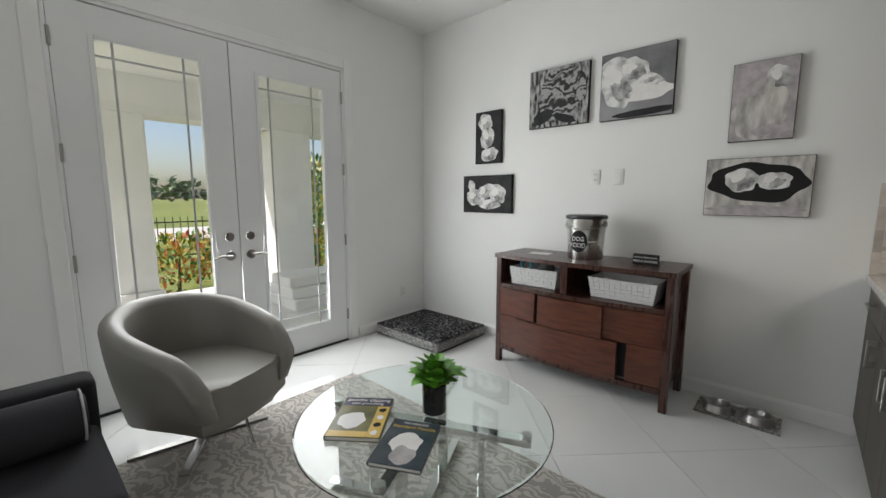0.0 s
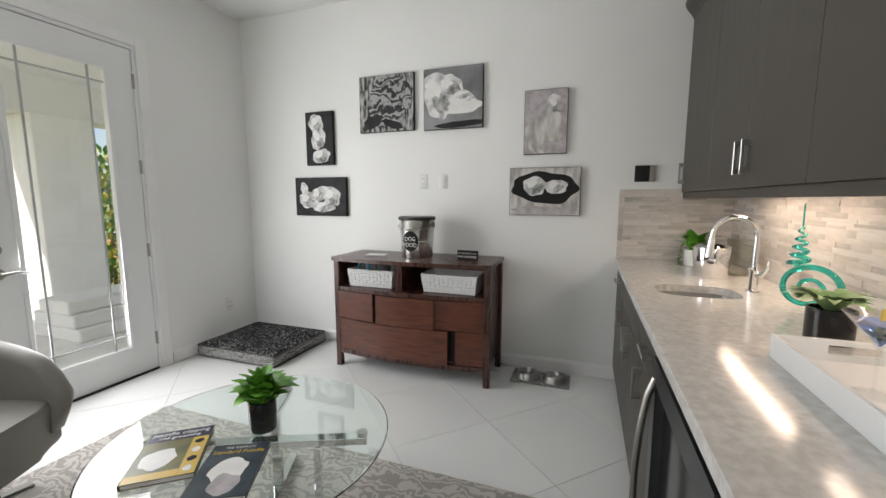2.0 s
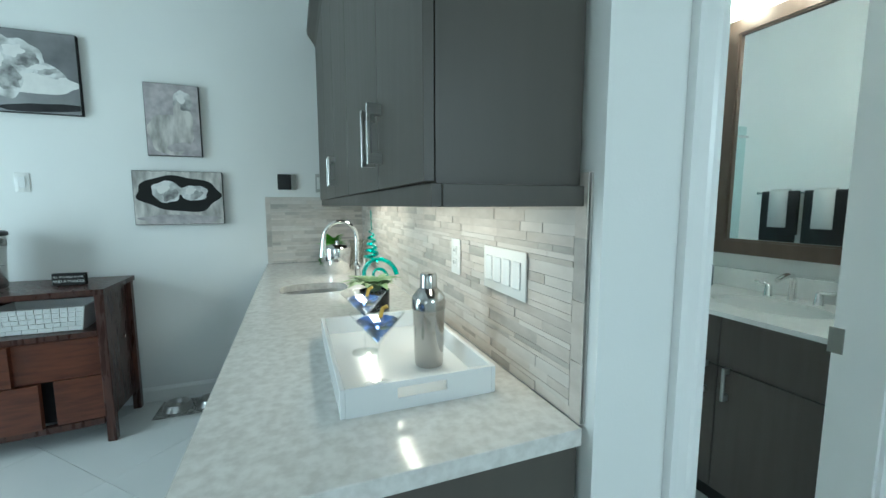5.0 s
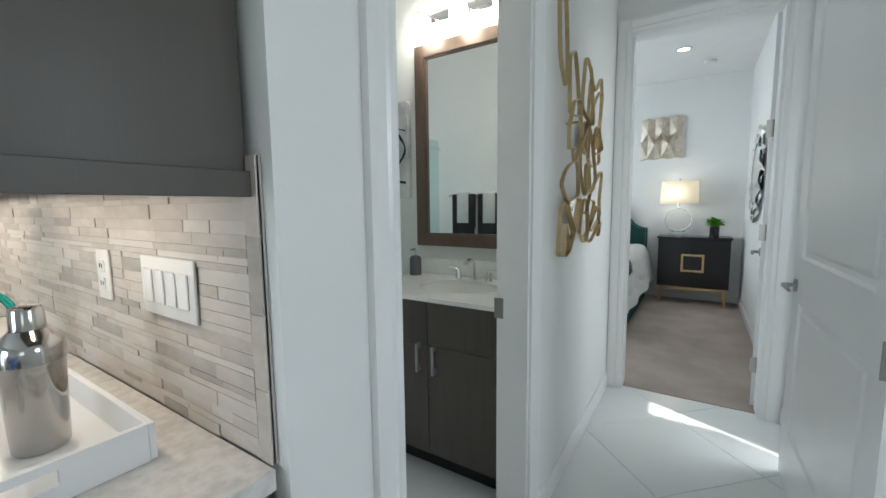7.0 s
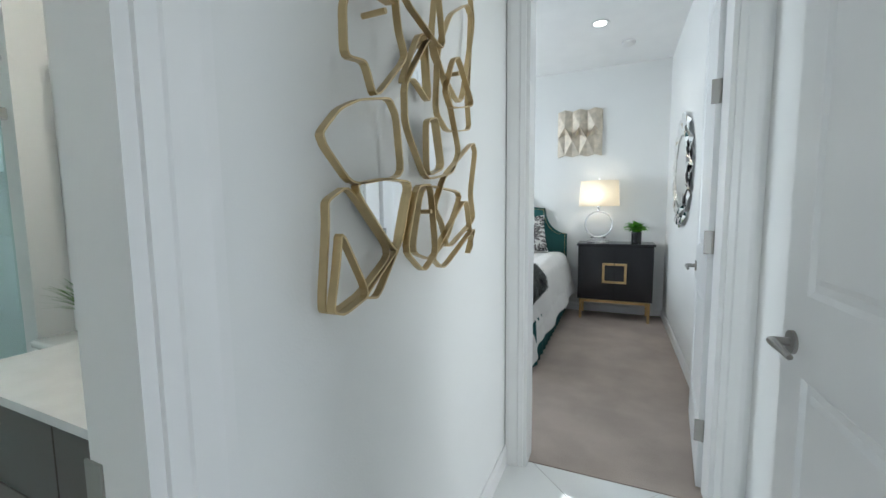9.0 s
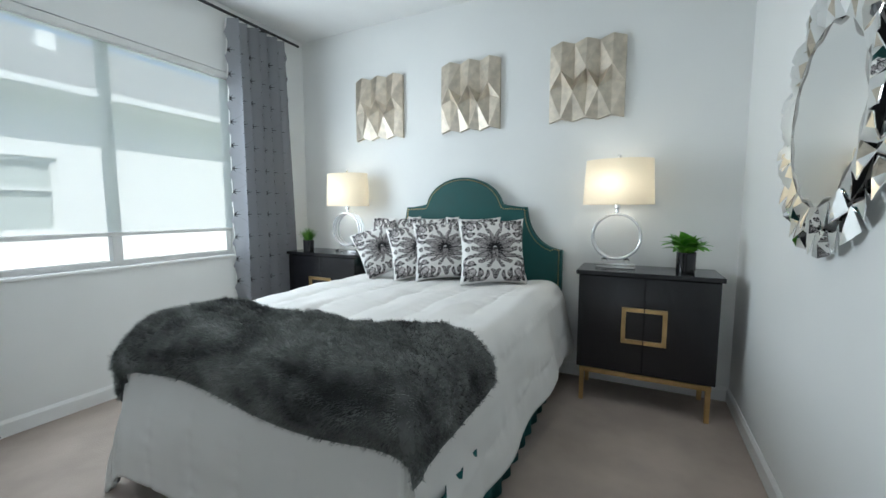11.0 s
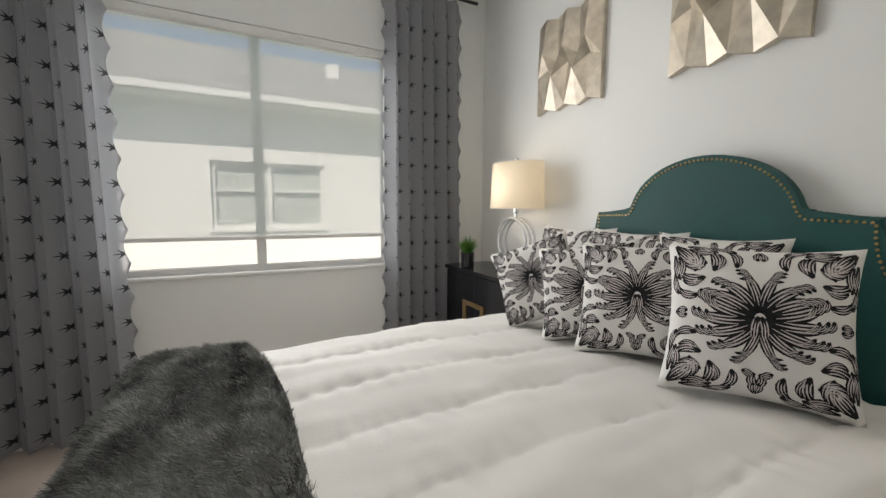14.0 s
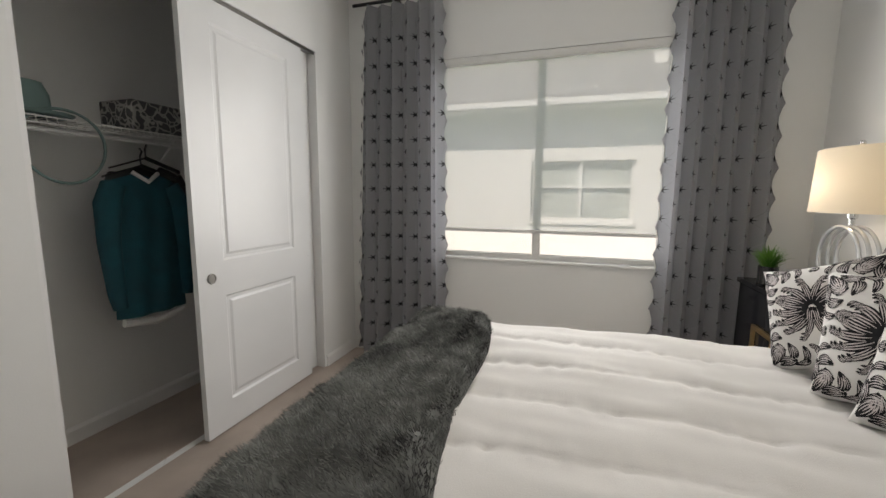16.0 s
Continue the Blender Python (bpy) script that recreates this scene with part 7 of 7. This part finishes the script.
def damask_pillow(m, s, seed):
    """Square cushion with a black leaf medallion and leafy border printed on its front (+z in its own frame)."""
    ob = new("damask_pillow")
    ob.matrix_world = m
    tagged(ob, "white square pillow with black damask leaf print", "pillow", "damask pillows against the headboard")
    def surf(u, v, lift=0.0, sign=1):
        e = max(0.0, (1 - abs(u) ** 2.6) * (1 - abs(v) ** 2.6))
        pinch = 1 - 0.10 * (1 - abs(v) ** 2) * abs(u) ** 3
        pinch2 = 1 - 0.10 * (1 - abs(u) ** 2) * abs(v) ** 3
        z = sign * (0.10 * e ** 0.55 + 0.010 * e * noise.noise(Vector((u * 2 + seed, v * 2, sign))))
        return Vector((u * s * pinch, v * s * pinch2, z + sign * lift))
    bm = bmesh.new()
    n = 26
    for sign in (1, -1):
        grid_sheet(bm, lambda a, b: surf(a * 2 - 1, b * 2 - 1, 0, sign), n, n)
    bmesh.ops.remove_doubles(bm, verts=bm.verts, dist=0.0005)
    part("cover", bm, PILLOW, ob, smooth=True, sharp=70)
    dark, pale = bmesh.new(), bmesh.new()
    def petal(u, v, ang, L, W, curl):
        def strip(bmx, w0, lift, off, l0, l1):
            rows = []
            for i in range(8):
                k = l0 + (l1 - l0) * i / 7
                a = ang + curl * k
                cu = u + L * (k * math.cos(ang + curl * k * 0.5))
                cv = v + L * (k * math.sin(ang + curl * k * 0.5))
                wd = w0 * math.sin(math.pi * min(0.97, 0.06 + 0.90 * (i / 7) ** 1.5)) ** 0.7
                px, py = -math.sin(a), math.cos(a)
                cu, cv = cu + px * off * W, cv + py * off * W
                q = [max(-0.97, min(0.97, t)) for t in (cu - px * wd, cv - py * wd, cu + px * wd, cv + py * wd)]
                rows.append((bmx.verts.new(surf(q[0], q[1], lift)), bmx.verts.new(surf(q[2], q[3], lift))))
            for a_, b_ in zip(rows, rows[1:]):
                bmx.faces.new((a_[0], a_[1], b_[1], b_[0]))
        strip(dark, W, 0.0016, 0, 0, 1)
        for off, l0, l1 in ((0.0, 0.18, 0.80), (0.50, 0.30, 0.90), (-0.48, 0.34, 0.86)):
            strip(pale, W * 0.13, 0.0026, off, l0, l1)
    def plume(u, v, ang, L, W, curl):
        """broad leaf ending in a curled tip with small lobes on its outer edge"""
        petal(u, v, ang, L, W, curl)
        sd = 1 if curl > 0 else -1
        for k, l in ((0.60, 0.19), (0.80, 0.17), (0.96, 0.14)):
            a = ang + curl * k * 0.5
            petal(u + L * k * math.cos(a), v + L * k * math.sin(a), ang + curl * k - sd * 0.75, l, W * 0.55, sd * 2.6)
    for sgn in (-1, 1):                        # medallion of leaves fanning from the middle axis
        for a, L, W, c in ((80, 0.46, 0.060, -0.4), (56, 0.48, 0.076, -0.7), (33, 0.48, 0.080, -0.4), (11, 0.52, 0.080, 0.5), (-11, 0.54, 0.080, 0.6), (-33, 0.52, 0.076, 0.7),
                           (-56, 0.48, 0.070, 0.8), (-79, 0.44, 0.052, 0.5)):
            b_ = radians(a - 12 * c)
            plume(sgn * 0.05 * math.cos(b_), 0.02 + 0.06 * math.sin(b_), b_ if sgn > 0 else math.pi - b_, L, W, c * sgn)
        petal(sgn * 0.03, -0.30, math.pi / 2 - sgn * 0.30, 0.34, 0.055, sgn * 0.7)      # spade in the middle
        petal(sgn * 0.02, -0.62, -math.pi / 2 + sgn * 0.75, 0.17, 0.05, -sgn * 1.6)     # drop below
        petal(sgn * 0.02, -0.70, math.pi / 2 - sgn * 0.5, 0.16, 0.045, -sgn * 0.8)
        for side in range(4):                  # border garland running from the corners to the middle of each side
            rot = -math.pi / 2 * side
            put = lambda t, r: (t * math.cos(rot) - r * math.sin(rot), t * math.sin(rot) + r * math.cos(rot))
            for t, r, da, l, w, cu in ((0.90, 0.90, 0.35, 0.30, 0.075, 1.0), (0.74, 0.86, 0.55, 0.26, 0.070, 1.7), (0.76, 0.92, -0.05, 0.28, 0.055, 0.5), (0.54, 0.86, 0.45, 0.25, 0.070, 1.8), (0.52, 0.93, -0.1, 0.24, 0.050, 0.6), (0.33, 0.88, 0.3, 0.22, 0.060, 1.9), (0.88, 0.74, 0.9, 0.24, 0.065, 1.5), (0.64, 0.80, 0.75, 0.20, 0.055, 2.0), (0.42, 0.82, 0.7, 0.18, 0.050, 2.0)):
                bu, bv = put(sgn * t, r)
                petal(bu, bv, rot + (math.pi + da if sgn > 0 else -da), l * 1.25, w * 0.92, cu * sgn)
            bu, bv = put(0.0, 0.90)
            petal(bu, bv, rot - math.pi / 2 + sgn * 0.6, 0.16, 0.045, -sgn * 0.9)
    tagged(part("leaf_print", dark, PRINTD, ob, "black printed leaves"), kind="stuff")
    tagged(part("leaf_highlights", pale, PRINTG, ob, "grey printed leaf veins"), kind="stuff")
    return ob


# front row turned towards the door, back row against the headboard
for k, (x, y, s, roll) in enumerate(((6.505, 2.02, 0.205, 22), (6.535, 1.72, 0.215, 9), (6.56, 1.50, 0.228, 2), (6.56, 1.115, 0.242, 0))):
    lean = 18
    back = s * math.sin(radians(lean)) + 0.02
    damask_pillow(pose(x + 0.805 * back, y + 0.59 * back, BZ - 0.012 + 0.2 * s * math.sin(radians(roll)) + s * math.cos(radians(lean))) @ pose(0, 0, 0, 0, 0, 34 - k) @ pose(0, 0, 0, 90, 0, -90) @ pose(0, 0, 0, -lean, 0, 0) @ pose(0, 0, 0, 0, 0, roll), s, k * 3.1)
for k, (x, y) in enumerate(((6.90, 2.16), (6.91, 1.80), (6.91, 1.44))):
    damask_pillow(pose(x, y, BZ + 0.235) @ pose(0, 0, 0, 0, 0, 12) @ pose(0, 0, 0, 90, 0, -90) @ pose(0, 0, 0, -9, 0, 0), 0.225, 20 + k)

CURT = sheer("grey_curtain_cloth", (0.38, 0.385, 0.415), 0.28)
CURTDOT = mat("black_curtain_print", (0.015, 0.015, 0.018), 0.9, var=0.2)
CURTLINE = mat("slate_curtain_print", (0.26, 0.26, 0.28), 0.9, var=0.2)


def curtain(x0, x1, flare0, flare1, seed):
    ob = thing("curtain", 0, WINW - 0.085, 0, "grey patterned curtain panel with black star print", "curtain", "curtain panels beside the window")
    top, bot, folds = 2.86, 0.025, 6
    def fn(u, v, lift=0.0):
        z = bot + (top - bot) * v
        k = 1 - v
        a, b = x0 + flare0 * k, x1 + flare1 * k
        ph = 2 * math.pi * folds * u + seed
        amp = 0.050 * (0.8 + 0.3 * k) * (1 + 0.35 * noise.noise(Vector((u * 4 + seed, v * 1.2, 0))))
        y = amp * math.sin(ph) + 0.012 * math.sin(ph * 0.5 + v * 2)
        x = a + (b - a) * (u + 0.012 * math.sin(2 * ph)) + 0.028 * (2 * u - 1) ** 41 * (1 - abs(math.sin(math.pi * v * 14.6)))
        return (x, y - lift, z)
    part("cloth", grid_sheet(bmesh.new(), fn, 160, 120), CURT, ob, smooth=True, sharp=180)
    dots, lines = bmesh.new(), bmesh.new()
    nu, nv = 12, 14
    for i in range(nu + 1):
        for j in range(nv):
            u, v = min(0.998, max(0.002, i / nu)), (j + (0.5 if i % 2 else 0.0) + 0.3) / (nv + 0.6)
            ru, rv = 0.032, 0.0105
            ring = []
            for k in range(12):
                a = 2 * math.pi * k / 12
                q = 1.0 if k % 2 == 0 else 0.30
                ring.append(dots.verts.new(fn(min(1.0, max(0.0, u + ru * q * math.cos(a))), v + rv * q * math.sin(a), 0.0025)))
            dots.faces.new(ring)
            for du, dv in ((1, 0.5), (1, -0.5), (0, 1)):
                pts = [(u + du / nu * t, v + dv / (nv + 0.6) * t) for t in (0.1, 0.3, 0.5, 0.7, 0.9)]
                if pts[-1][0] > 1 or pts[-1][1] > 1:
                    continue
                rows = []
                for pu, pv in pts:
                    o = (0.0022, 0.0) if du == 0 else (0.0, 0.0009)
                    rows.append((lines.verts.new(fn(pu - o[0], pv - o[1], 0.0018)), lines.verts.new(fn(pu + o[0], pv + o[1], 0.0018))))
                for p, q in zip(rows, rows[1:]):
                    lines.faces.new((p[0], p[1], q[1], q[0]))
    tagged(part("star_print", dots, CURTDOT, ob, "black star print"), kind="stuff")
    tagged(part("trellis_print", lines, CURTLINE, ob, "thin slate trellis lines"), kind="stuff")
    part("trim", tube(bmesh.new(), [fn(0.0, v / 30) for v in range(31)], 0.004, 6), PLASTICW, ob, "pale scalloped edge")


curtain(4.00, 4.66, -0.10, 0.05, 0.6)
curtain(6.25, 6.84, 0.0, 0.05, 2.1)
rod = thing("curtain_rod", 0, WINW - 0.085, 2.885, "dark metal curtain rod above the window", "curtain rod")
part("rod", tb([(3.92, 0, 0), (6.98, 0, 0)], 0.012, 10), BLACK, rod, smooth=True)
for x in (4.3, 6.6):
    part("bracket", bx(x - 0.01, 0.0, -0.012, x + 0.01, 0.085, 0.012), BLACK, rod)


def facet_mirror():
    ob = thing("wall_mirror", 5.80, BEDS + 0.001, 1.60, "round wall mirror ringed with tilted mirrored petals", "mirror")
    bm = bmesh.new()
    N = 72
    pts = [(0.30 + 0.012 * math.cos(12 * 2 * math.pi * i / N), 2 * math.pi * i / N) for i in range(N)]
    bm.faces.new([bm.verts.new((r * math.cos(a), 0.03, r * math.sin(a))) for r, a in pts])
    solidify(part("glass", bm, MIRROR, ob, "central mirror glass"), 0.006)
    part("bead", tb([(r * 1.01 * math.cos(a), 0.03, r * 1.01 * math.sin(a)) for r, a in pts], 0.008, 8, closed=True), STEEL, ob, "silver bead", smooth=True)
    part("backing", tb([(0, 0.0, 0), (0, 0.024, 0)], 0.33, 40), BLACK, ob)
    for ring, (r0, r1, n, y0) in enumerate(((0.31, 0.40, 24, 0.03), (0.385, 0.485, 28, 0.018))):
        for k in range(n):
            a = 2 * math.pi * (k + 0.5 * ring) / n
            da = math.pi / n * 1.05
            tilt = 0.016 if k % 2 else -0.010
            bm = bmesh.new()
            q = []
            for rr, aa, yy in ((r0, a - da, y0), (r1 * 0.985, a - da * 0.8, y0 + tilt), (r1, a, y0 + 0.008), (r1 * 0.985, a + da * 0.8, y0 - tilt), (r0, a + da, y0)):
                q.append(bm.verts.new((rr * math.cos(aa), yy + 0.006, rr * math.sin(aa))))
            c = bm.verts.new(((r0 + r1) / 2 * math.cos(a), y0 + 0.016, (r0 + r1) / 2 * math.sin(a)))
            for i in range(5):
                bm.faces.new((q[i], q[(i + 1) % 5], c))
            solidify(part("petal", bm, MIRROR, ob, "bevelled mirror petal"), 0.003)


facet_mirror()


def closet_things():
    s = thing("wire_shelf", 3.10, 0.80, 1.73, "white wire closet shelf with hanging rail", "shelf")
    for i in range(46):
        y = 0.02 + i * 0.039
        part("wire", tb([(0.002, y, 0), (0.30, y, 0), (0.305, y, -0.03)], 0.0022, 5), PLASTICW, s) if i < 1 else None
    me = bpy.data.objects[s.children[0].name].data
    for i in range(1, 46):
        w = new("wire", me)
        w.parent = s
        w.location = (0, i * 0.039, 0)
    for x, z in ((0.01, -0.004), (0.15, -0.004), (0.30, -0.004), (0.305, -0.035)):
        part("rail", tb([(x, 0.0, z), (x, 1.79, z)], 0.004, 6), PLASTICW, s)
    for y in (0.45, 1.35):
        part("bracket", tb([(0.003, y, -0.28), (0.29, y, -0.01)], 0.005, 6), PLASTICW, s)
    part("hanging_rod", tb([(0.27, 0.0, -0.06), (0.27, 1.79, -0.06)], 0.009, 8), PLASTICW, s)
    h = thing("hat", 3.27, 1.50, 1.737, "pale aqua wide-brimmed hat on the shelf", "hat", ry=0)
    A = mat("pale_aqua_felt", (0.16, 0.24, 0.23), 0.9, var=0.08, bump=0.3)
    part("crown", lt([(0.105, 0.0), (0.10, 0.10), (0.08, 0.15), (0, 0.16)], 28), A, h, smooth=True)
    part("brim", lt([(0.10, 0.001), (0.17, 0.0), (0.185, 0.012), (0.17, 0.006), (0.10, 0.006)], 36), A, h, smooth=True)
    hp = thing("hoop", 3.40, 1.58, 1.60, "thin grey-green hoop hanging from the shelf", "hoop")
    part("ring", tb([(0.01 * math.sin(2 * a), 0.17 * math.cos(a), 0.17 * math.sin(a)) for a in [2 * math.pi * i / 40 for i in range(40)]], 0.007, 8, closed=True), A, hp, smooth=True)
    b = thing("storage_box", 3.24, 2.12, 1.737, "grey trellis-patterned storage box on the shelf", "box")
    part("body", bx(-0.13, -0.2, 0, 0.13, 0.2, 0.16, 0.006), cloth_mat("grey_trellis_cloth", (0.40, 0.39, 0.37), (0.10, 0.10, 0.10), 16.0, "voronoi", 0.06), b)
    SWEATER = mat("teal_knit", (0.008, 0.075, 0.10), 0.9, var=0.15, scale=12, bump=0.5, bscale=160)
    for y, z, m, nm, hem in ((1.94, 1.47, SWEATER, "teal long-sleeved sweater over a white shirt on a black hanger", True), (2.02, 1.52, BLACK, "black top on a black hanger", False)):
        g = thing("hanging_top", 3.37 - (0.0 if hem else 0.07), y, z, nm, "clothing", "clothes in the closet")
        part("hanger", tb([(0, 0, 0.165), (0.0, 0.012, 0.15), (0, 0, 0.12), (0, 0, 0.07), (0, -0.2, 0.0)], 0.005, 6), BLACK, g, "black hanger")
        part("hanger_arm", tb([(0, 0, 0.07), (0, 0.2, 0.0)], 0.012, 8), BLACK, g)
        def body(u, v, side=1):
            t = 1 - v
            w = 0.18 + 0.015 * t
            yy = (u * 2 - 1) * w
            sl = 0.055 * abs(u * 2 - 1) ** 1.3
            neck = 0.05 * max(0, 1 - (abs(u * 2 - 1) / 0.28) ** 2) if side > 0 else 0.01
            zz = 0.035 - (sl + neck) * v - 0.80 * t
            return (side * (0.035 + 0.02 * t) * math.sqrt(max(0, 1 - (u * 2 - 1) ** 2)) + 0.010 * math.sin(u * 17 + t * 4) * t * side, yy, zz)
        bm = bmesh.new()
        for sd in (1, -1):
            grid_sheet(bm, lambda u, v: body(u, v, sd), 30, 22)
        bmesh.ops.remove_doubles(bm, verts=bm.verts, dist=0.002)
        part("body", bm, m, g, smooth=True)
        for sd in (-1, 1):
            part("sleeve", tb([(0, sd * 0.15, -0.04), (0.012, sd * 0.195, -0.14), (0.02, sd * 0.21, -0.35), (0.025, sd * 0.20, -0.62), (0.03, sd * 0.19, -0.70)], [0.055, 0.06, 0.05, 0.04, 0.034], 14), m, g, smooth=True)
        if hem:
            part("shirt_hem", tb([(0.01, -0.17, -0.79), (0.03, 0, -0.815), (0.01, 0.17, -0.79)], 0.022, 8), DUVET, g, "white shirt tail", smooth=True)
            part("collar", tb([(0.03, -0.07, 0.03), (0.05, 0, -0.02), (0.03, 0.07, 0.03)], 0.012, 8), DUVET, g, "white collar", smooth=True)


closet_things()
# first downlight is in view; the other two are unseen copies added for light
for x, y in ((5.895, 0.37), (5.0, 2.2), (6.3, 2.2)):
    dl = thing("recessed_downlight", x, y, CEILZ - 0.001, "lit round recessed ceiling downlight", "ceiling light", "bedroom downlights")
    part("trim", lt([(0.055, 0), (0.085, 0), (0.083, -0.006), (0.055, -0.004)], 32), PLASTICW, dl, smooth=True)
    part("lens", lt([(0, -0.002), (0.056, -0.002)], 32), glow("lit_downlight_lens", (1.0, 0.95, 0.88), 9.0) if "lit_downlight_lens" not in bpy.data.materials else bpy.data.materials["lit_downlight_lens"], dl, "glowing lens")
    sp = new("downlight_lamp", bpy.data.lights.new("downlight_lamp", "SPOT"))
    sp.data.energy, sp.data.color, sp.data.spot_size, sp.data.spot_blend, sp.data.shadow_soft_size = 12.5, (1.0, 0.93, 0.85), radians(125), 0.8, 0.05
    sp.location = (x, y, CEILZ - 0.02)
vt = thing("ceiling_vent", 5.0, 0.06, CEILZ - 0.001, "white louvred ceiling air vent", "vent")
part("frame", bx(-0.10, -0.19, -0.008, 0.10, 0.19, 0, 0.003), PLASTICW, vt)
for i in range(9):
    part("slat", bx(-0.075, -0.155 + i * 0.037, -0.016, 0.075, -0.14 + i * 0.037, -0.0085), CABINET, vt)
sm = thing("smoke_detector", 6.45, 0.12, CEILZ - 0.001, "white round smoke detector on the ceiling", "smoke detector")
part("body", lt([(0, 0), (0.065, 0), (0.063, -0.025), (0.045, -0.035), (0, -0.036)], 30), PLASTICW, sm, smooth=True)


# ---- mosaic backsplash and floor tiles ----
def random_tint(m, amount):
    """Vary a material's colour from piece to piece."""
    t = m.node_tree
    b = t.nodes["Principled BSDF"]
    src = b.inputs["Base Color"].links[0].from_socket
    oi = t.nodes.new("ShaderNodeObjectInfo")
    mr = t.nodes.new("ShaderNodeMapRange")
    mr.inputs["To Min"].default_value, mr.inputs["To Max"].default_value = 1 - amount, 1 + amount
    hs = t.nodes.new("ShaderNodeHueSaturation")
    t.links.new(oi.outputs["Random"], mr.inputs[0])
    t.links.new(mr.outputs[0], hs.inputs["Value"])
    t.links.new(src, hs.inputs["Color"])
    t.links.new(hs.outputs[0], b.inputs["Base Color"])
    return m


MOSAIC = [random_tint(mat("pale_marble_strip", (0.48, 0.435, 0.39), 0.35, col2=(0.59, 0.545, 0.50), scale=14, stretch=(1, 1, 1.5), bump=0.06), 0.13),
          random_tint(mat("taupe_marble_strip", (0.36, 0.335, 0.305), 0.38, col2=(0.48, 0.45, 0.415), scale=14, stretch=(1, 1, 1.5), bump=0.06), 0.13),
          random_tint(mat("white_marble_strip", (0.55, 0.515, 0.475), 0.30, col2=(0.64, 0.605, 0.565), scale=9, stretch=(1, 1, 1.5), bump=0.05), 0.06)]


def backsplash():
    ob = thing("backsplash", 0, 0, 0, "linear marble mosaic backsplash in grey and beige strips", "backsplash", kind="structure")
    z0, z1 = 0.9155, 1.396
    BED = mat("mosaic_grout", (0.50, 0.475, 0.44), 0.85, bump=0.2)
    part("grout_bed", bx(EAST - 0.009, 0.69, z0, EAST - 0.001, NORTH - 0.0095, z1), BED, ob)
    part("grout_bed", bx(0.365, NORTH - 0.009, z0, EAST - 0.0095, NORTH - 0.001, z1), BED, ob)
    rnd = random.Random(77)
    for runs, along in ((("x", 0.725, NORTH - 0.012), "y"), (("y", 0.40, EAST - 0.012), "x")):
        z = z0 + 0.001
        while z < z1 - 0.012:
            h = min(rnd.choice((0.012, 0.0145, 0.022, 0.022, 0.028)), z1 - z)
            u = runs[1]
            while u < runs[2] - 0.004:
                l = min(rnd.uniform(0.05, 0.26), runs[2] - u)
                if runs[2] - u - l < 0.05:
                    l = runs[2] - u
                m = MOSAIC[rnd.choices((0, 1, 2), (0.54, 0.20, 0.26))[0]]
                d = rnd.choice((0.0045, 0.006, 0.0068))
                if along == "y":
                    p = part("strip", bx(-0.0055 - d, 0, 0, -0.0055, l - 0.0010, h - 0.0010), m, ob)
                    p.location = (EAST, u, z)
                else:
                    p = part("strip", bx(0, -0.0055 - d, 0, l - 0.0016, -0.0055, h - 0.0010), m, ob)
                    p.location = (u, NORTH, z)
                u += l
            z += h
    for k in range(4):
        p = part("edge_strip", bx(-0.012, 0, 0, -0.0055, 0.033, 0.118), MOSAIC[0 if k != 2 else 1], ob)
        p.location = (EAST, 0.690, z0 + 0.001 + k * 0.1198)
        p = part("edge_strip", bx(0, -0.012, 0, 0.033, -0.0055, 0.118), MOSAIC[0 if k != 1 else 1], ob)
        p.location = (0.365, NORTH, z0 + 0.001 + k * 0.1198)


backsplash()


def clip(poly, axis, v, keep_less):
    out = []
    for i, p in enumerate(poly):
        q = poly[(i + 1) % len(poly)]
        a, b = (p[axis] <= v) == keep_less or p[axis] == v, (q[axis] <= v) == keep_less or q[axis] == v
        if a:
            out.append(p)
        if a != b:
            t = (v - p[axis]) / (q[axis] - p[axis])
            out.append(tuple(p[k] + (q[k] - p[k]) * t for k in (0, 1)))
    return out


def floor_tiles():
    """Square tiles set on the diagonal: joints at x+y and x-y steps."""
    tint = random_tint(TILE, 0.02)
    P = 0.8485
    r = P / 2 - 0.0022
    X0, X1, Y0, Y1 = WEST + 0.001, 3.748, SOUTH + 0.001, 3.52
    for i in range(-9, 12):
        for j in range(-9, 12):
            s, d = 2.01 + P * (i + 0.5), 2.37 + P * (j + 0.5)
            cx, cy = (s + d) / 2, (s - d) / 2
            poly = [(cx + r, cy), (cx, cy + r), (cx - r, cy), (cx, cy - r)]
            for ax, v, less in ((0, X0, False), (0, X1, True), (1, Y0, False), (1, Y1, True)):
                poly = clip(poly, ax, v, less) if len(poly) > 2 else []
            if len(poly) < 3:
                continue
            part("tile", prism(bmesh.new(), [(x - cx, y - cy) for x, y in poly], -0.0055, 0.0), tint, FLOOR).location = (cx, cy, 0)


floor_tiles()
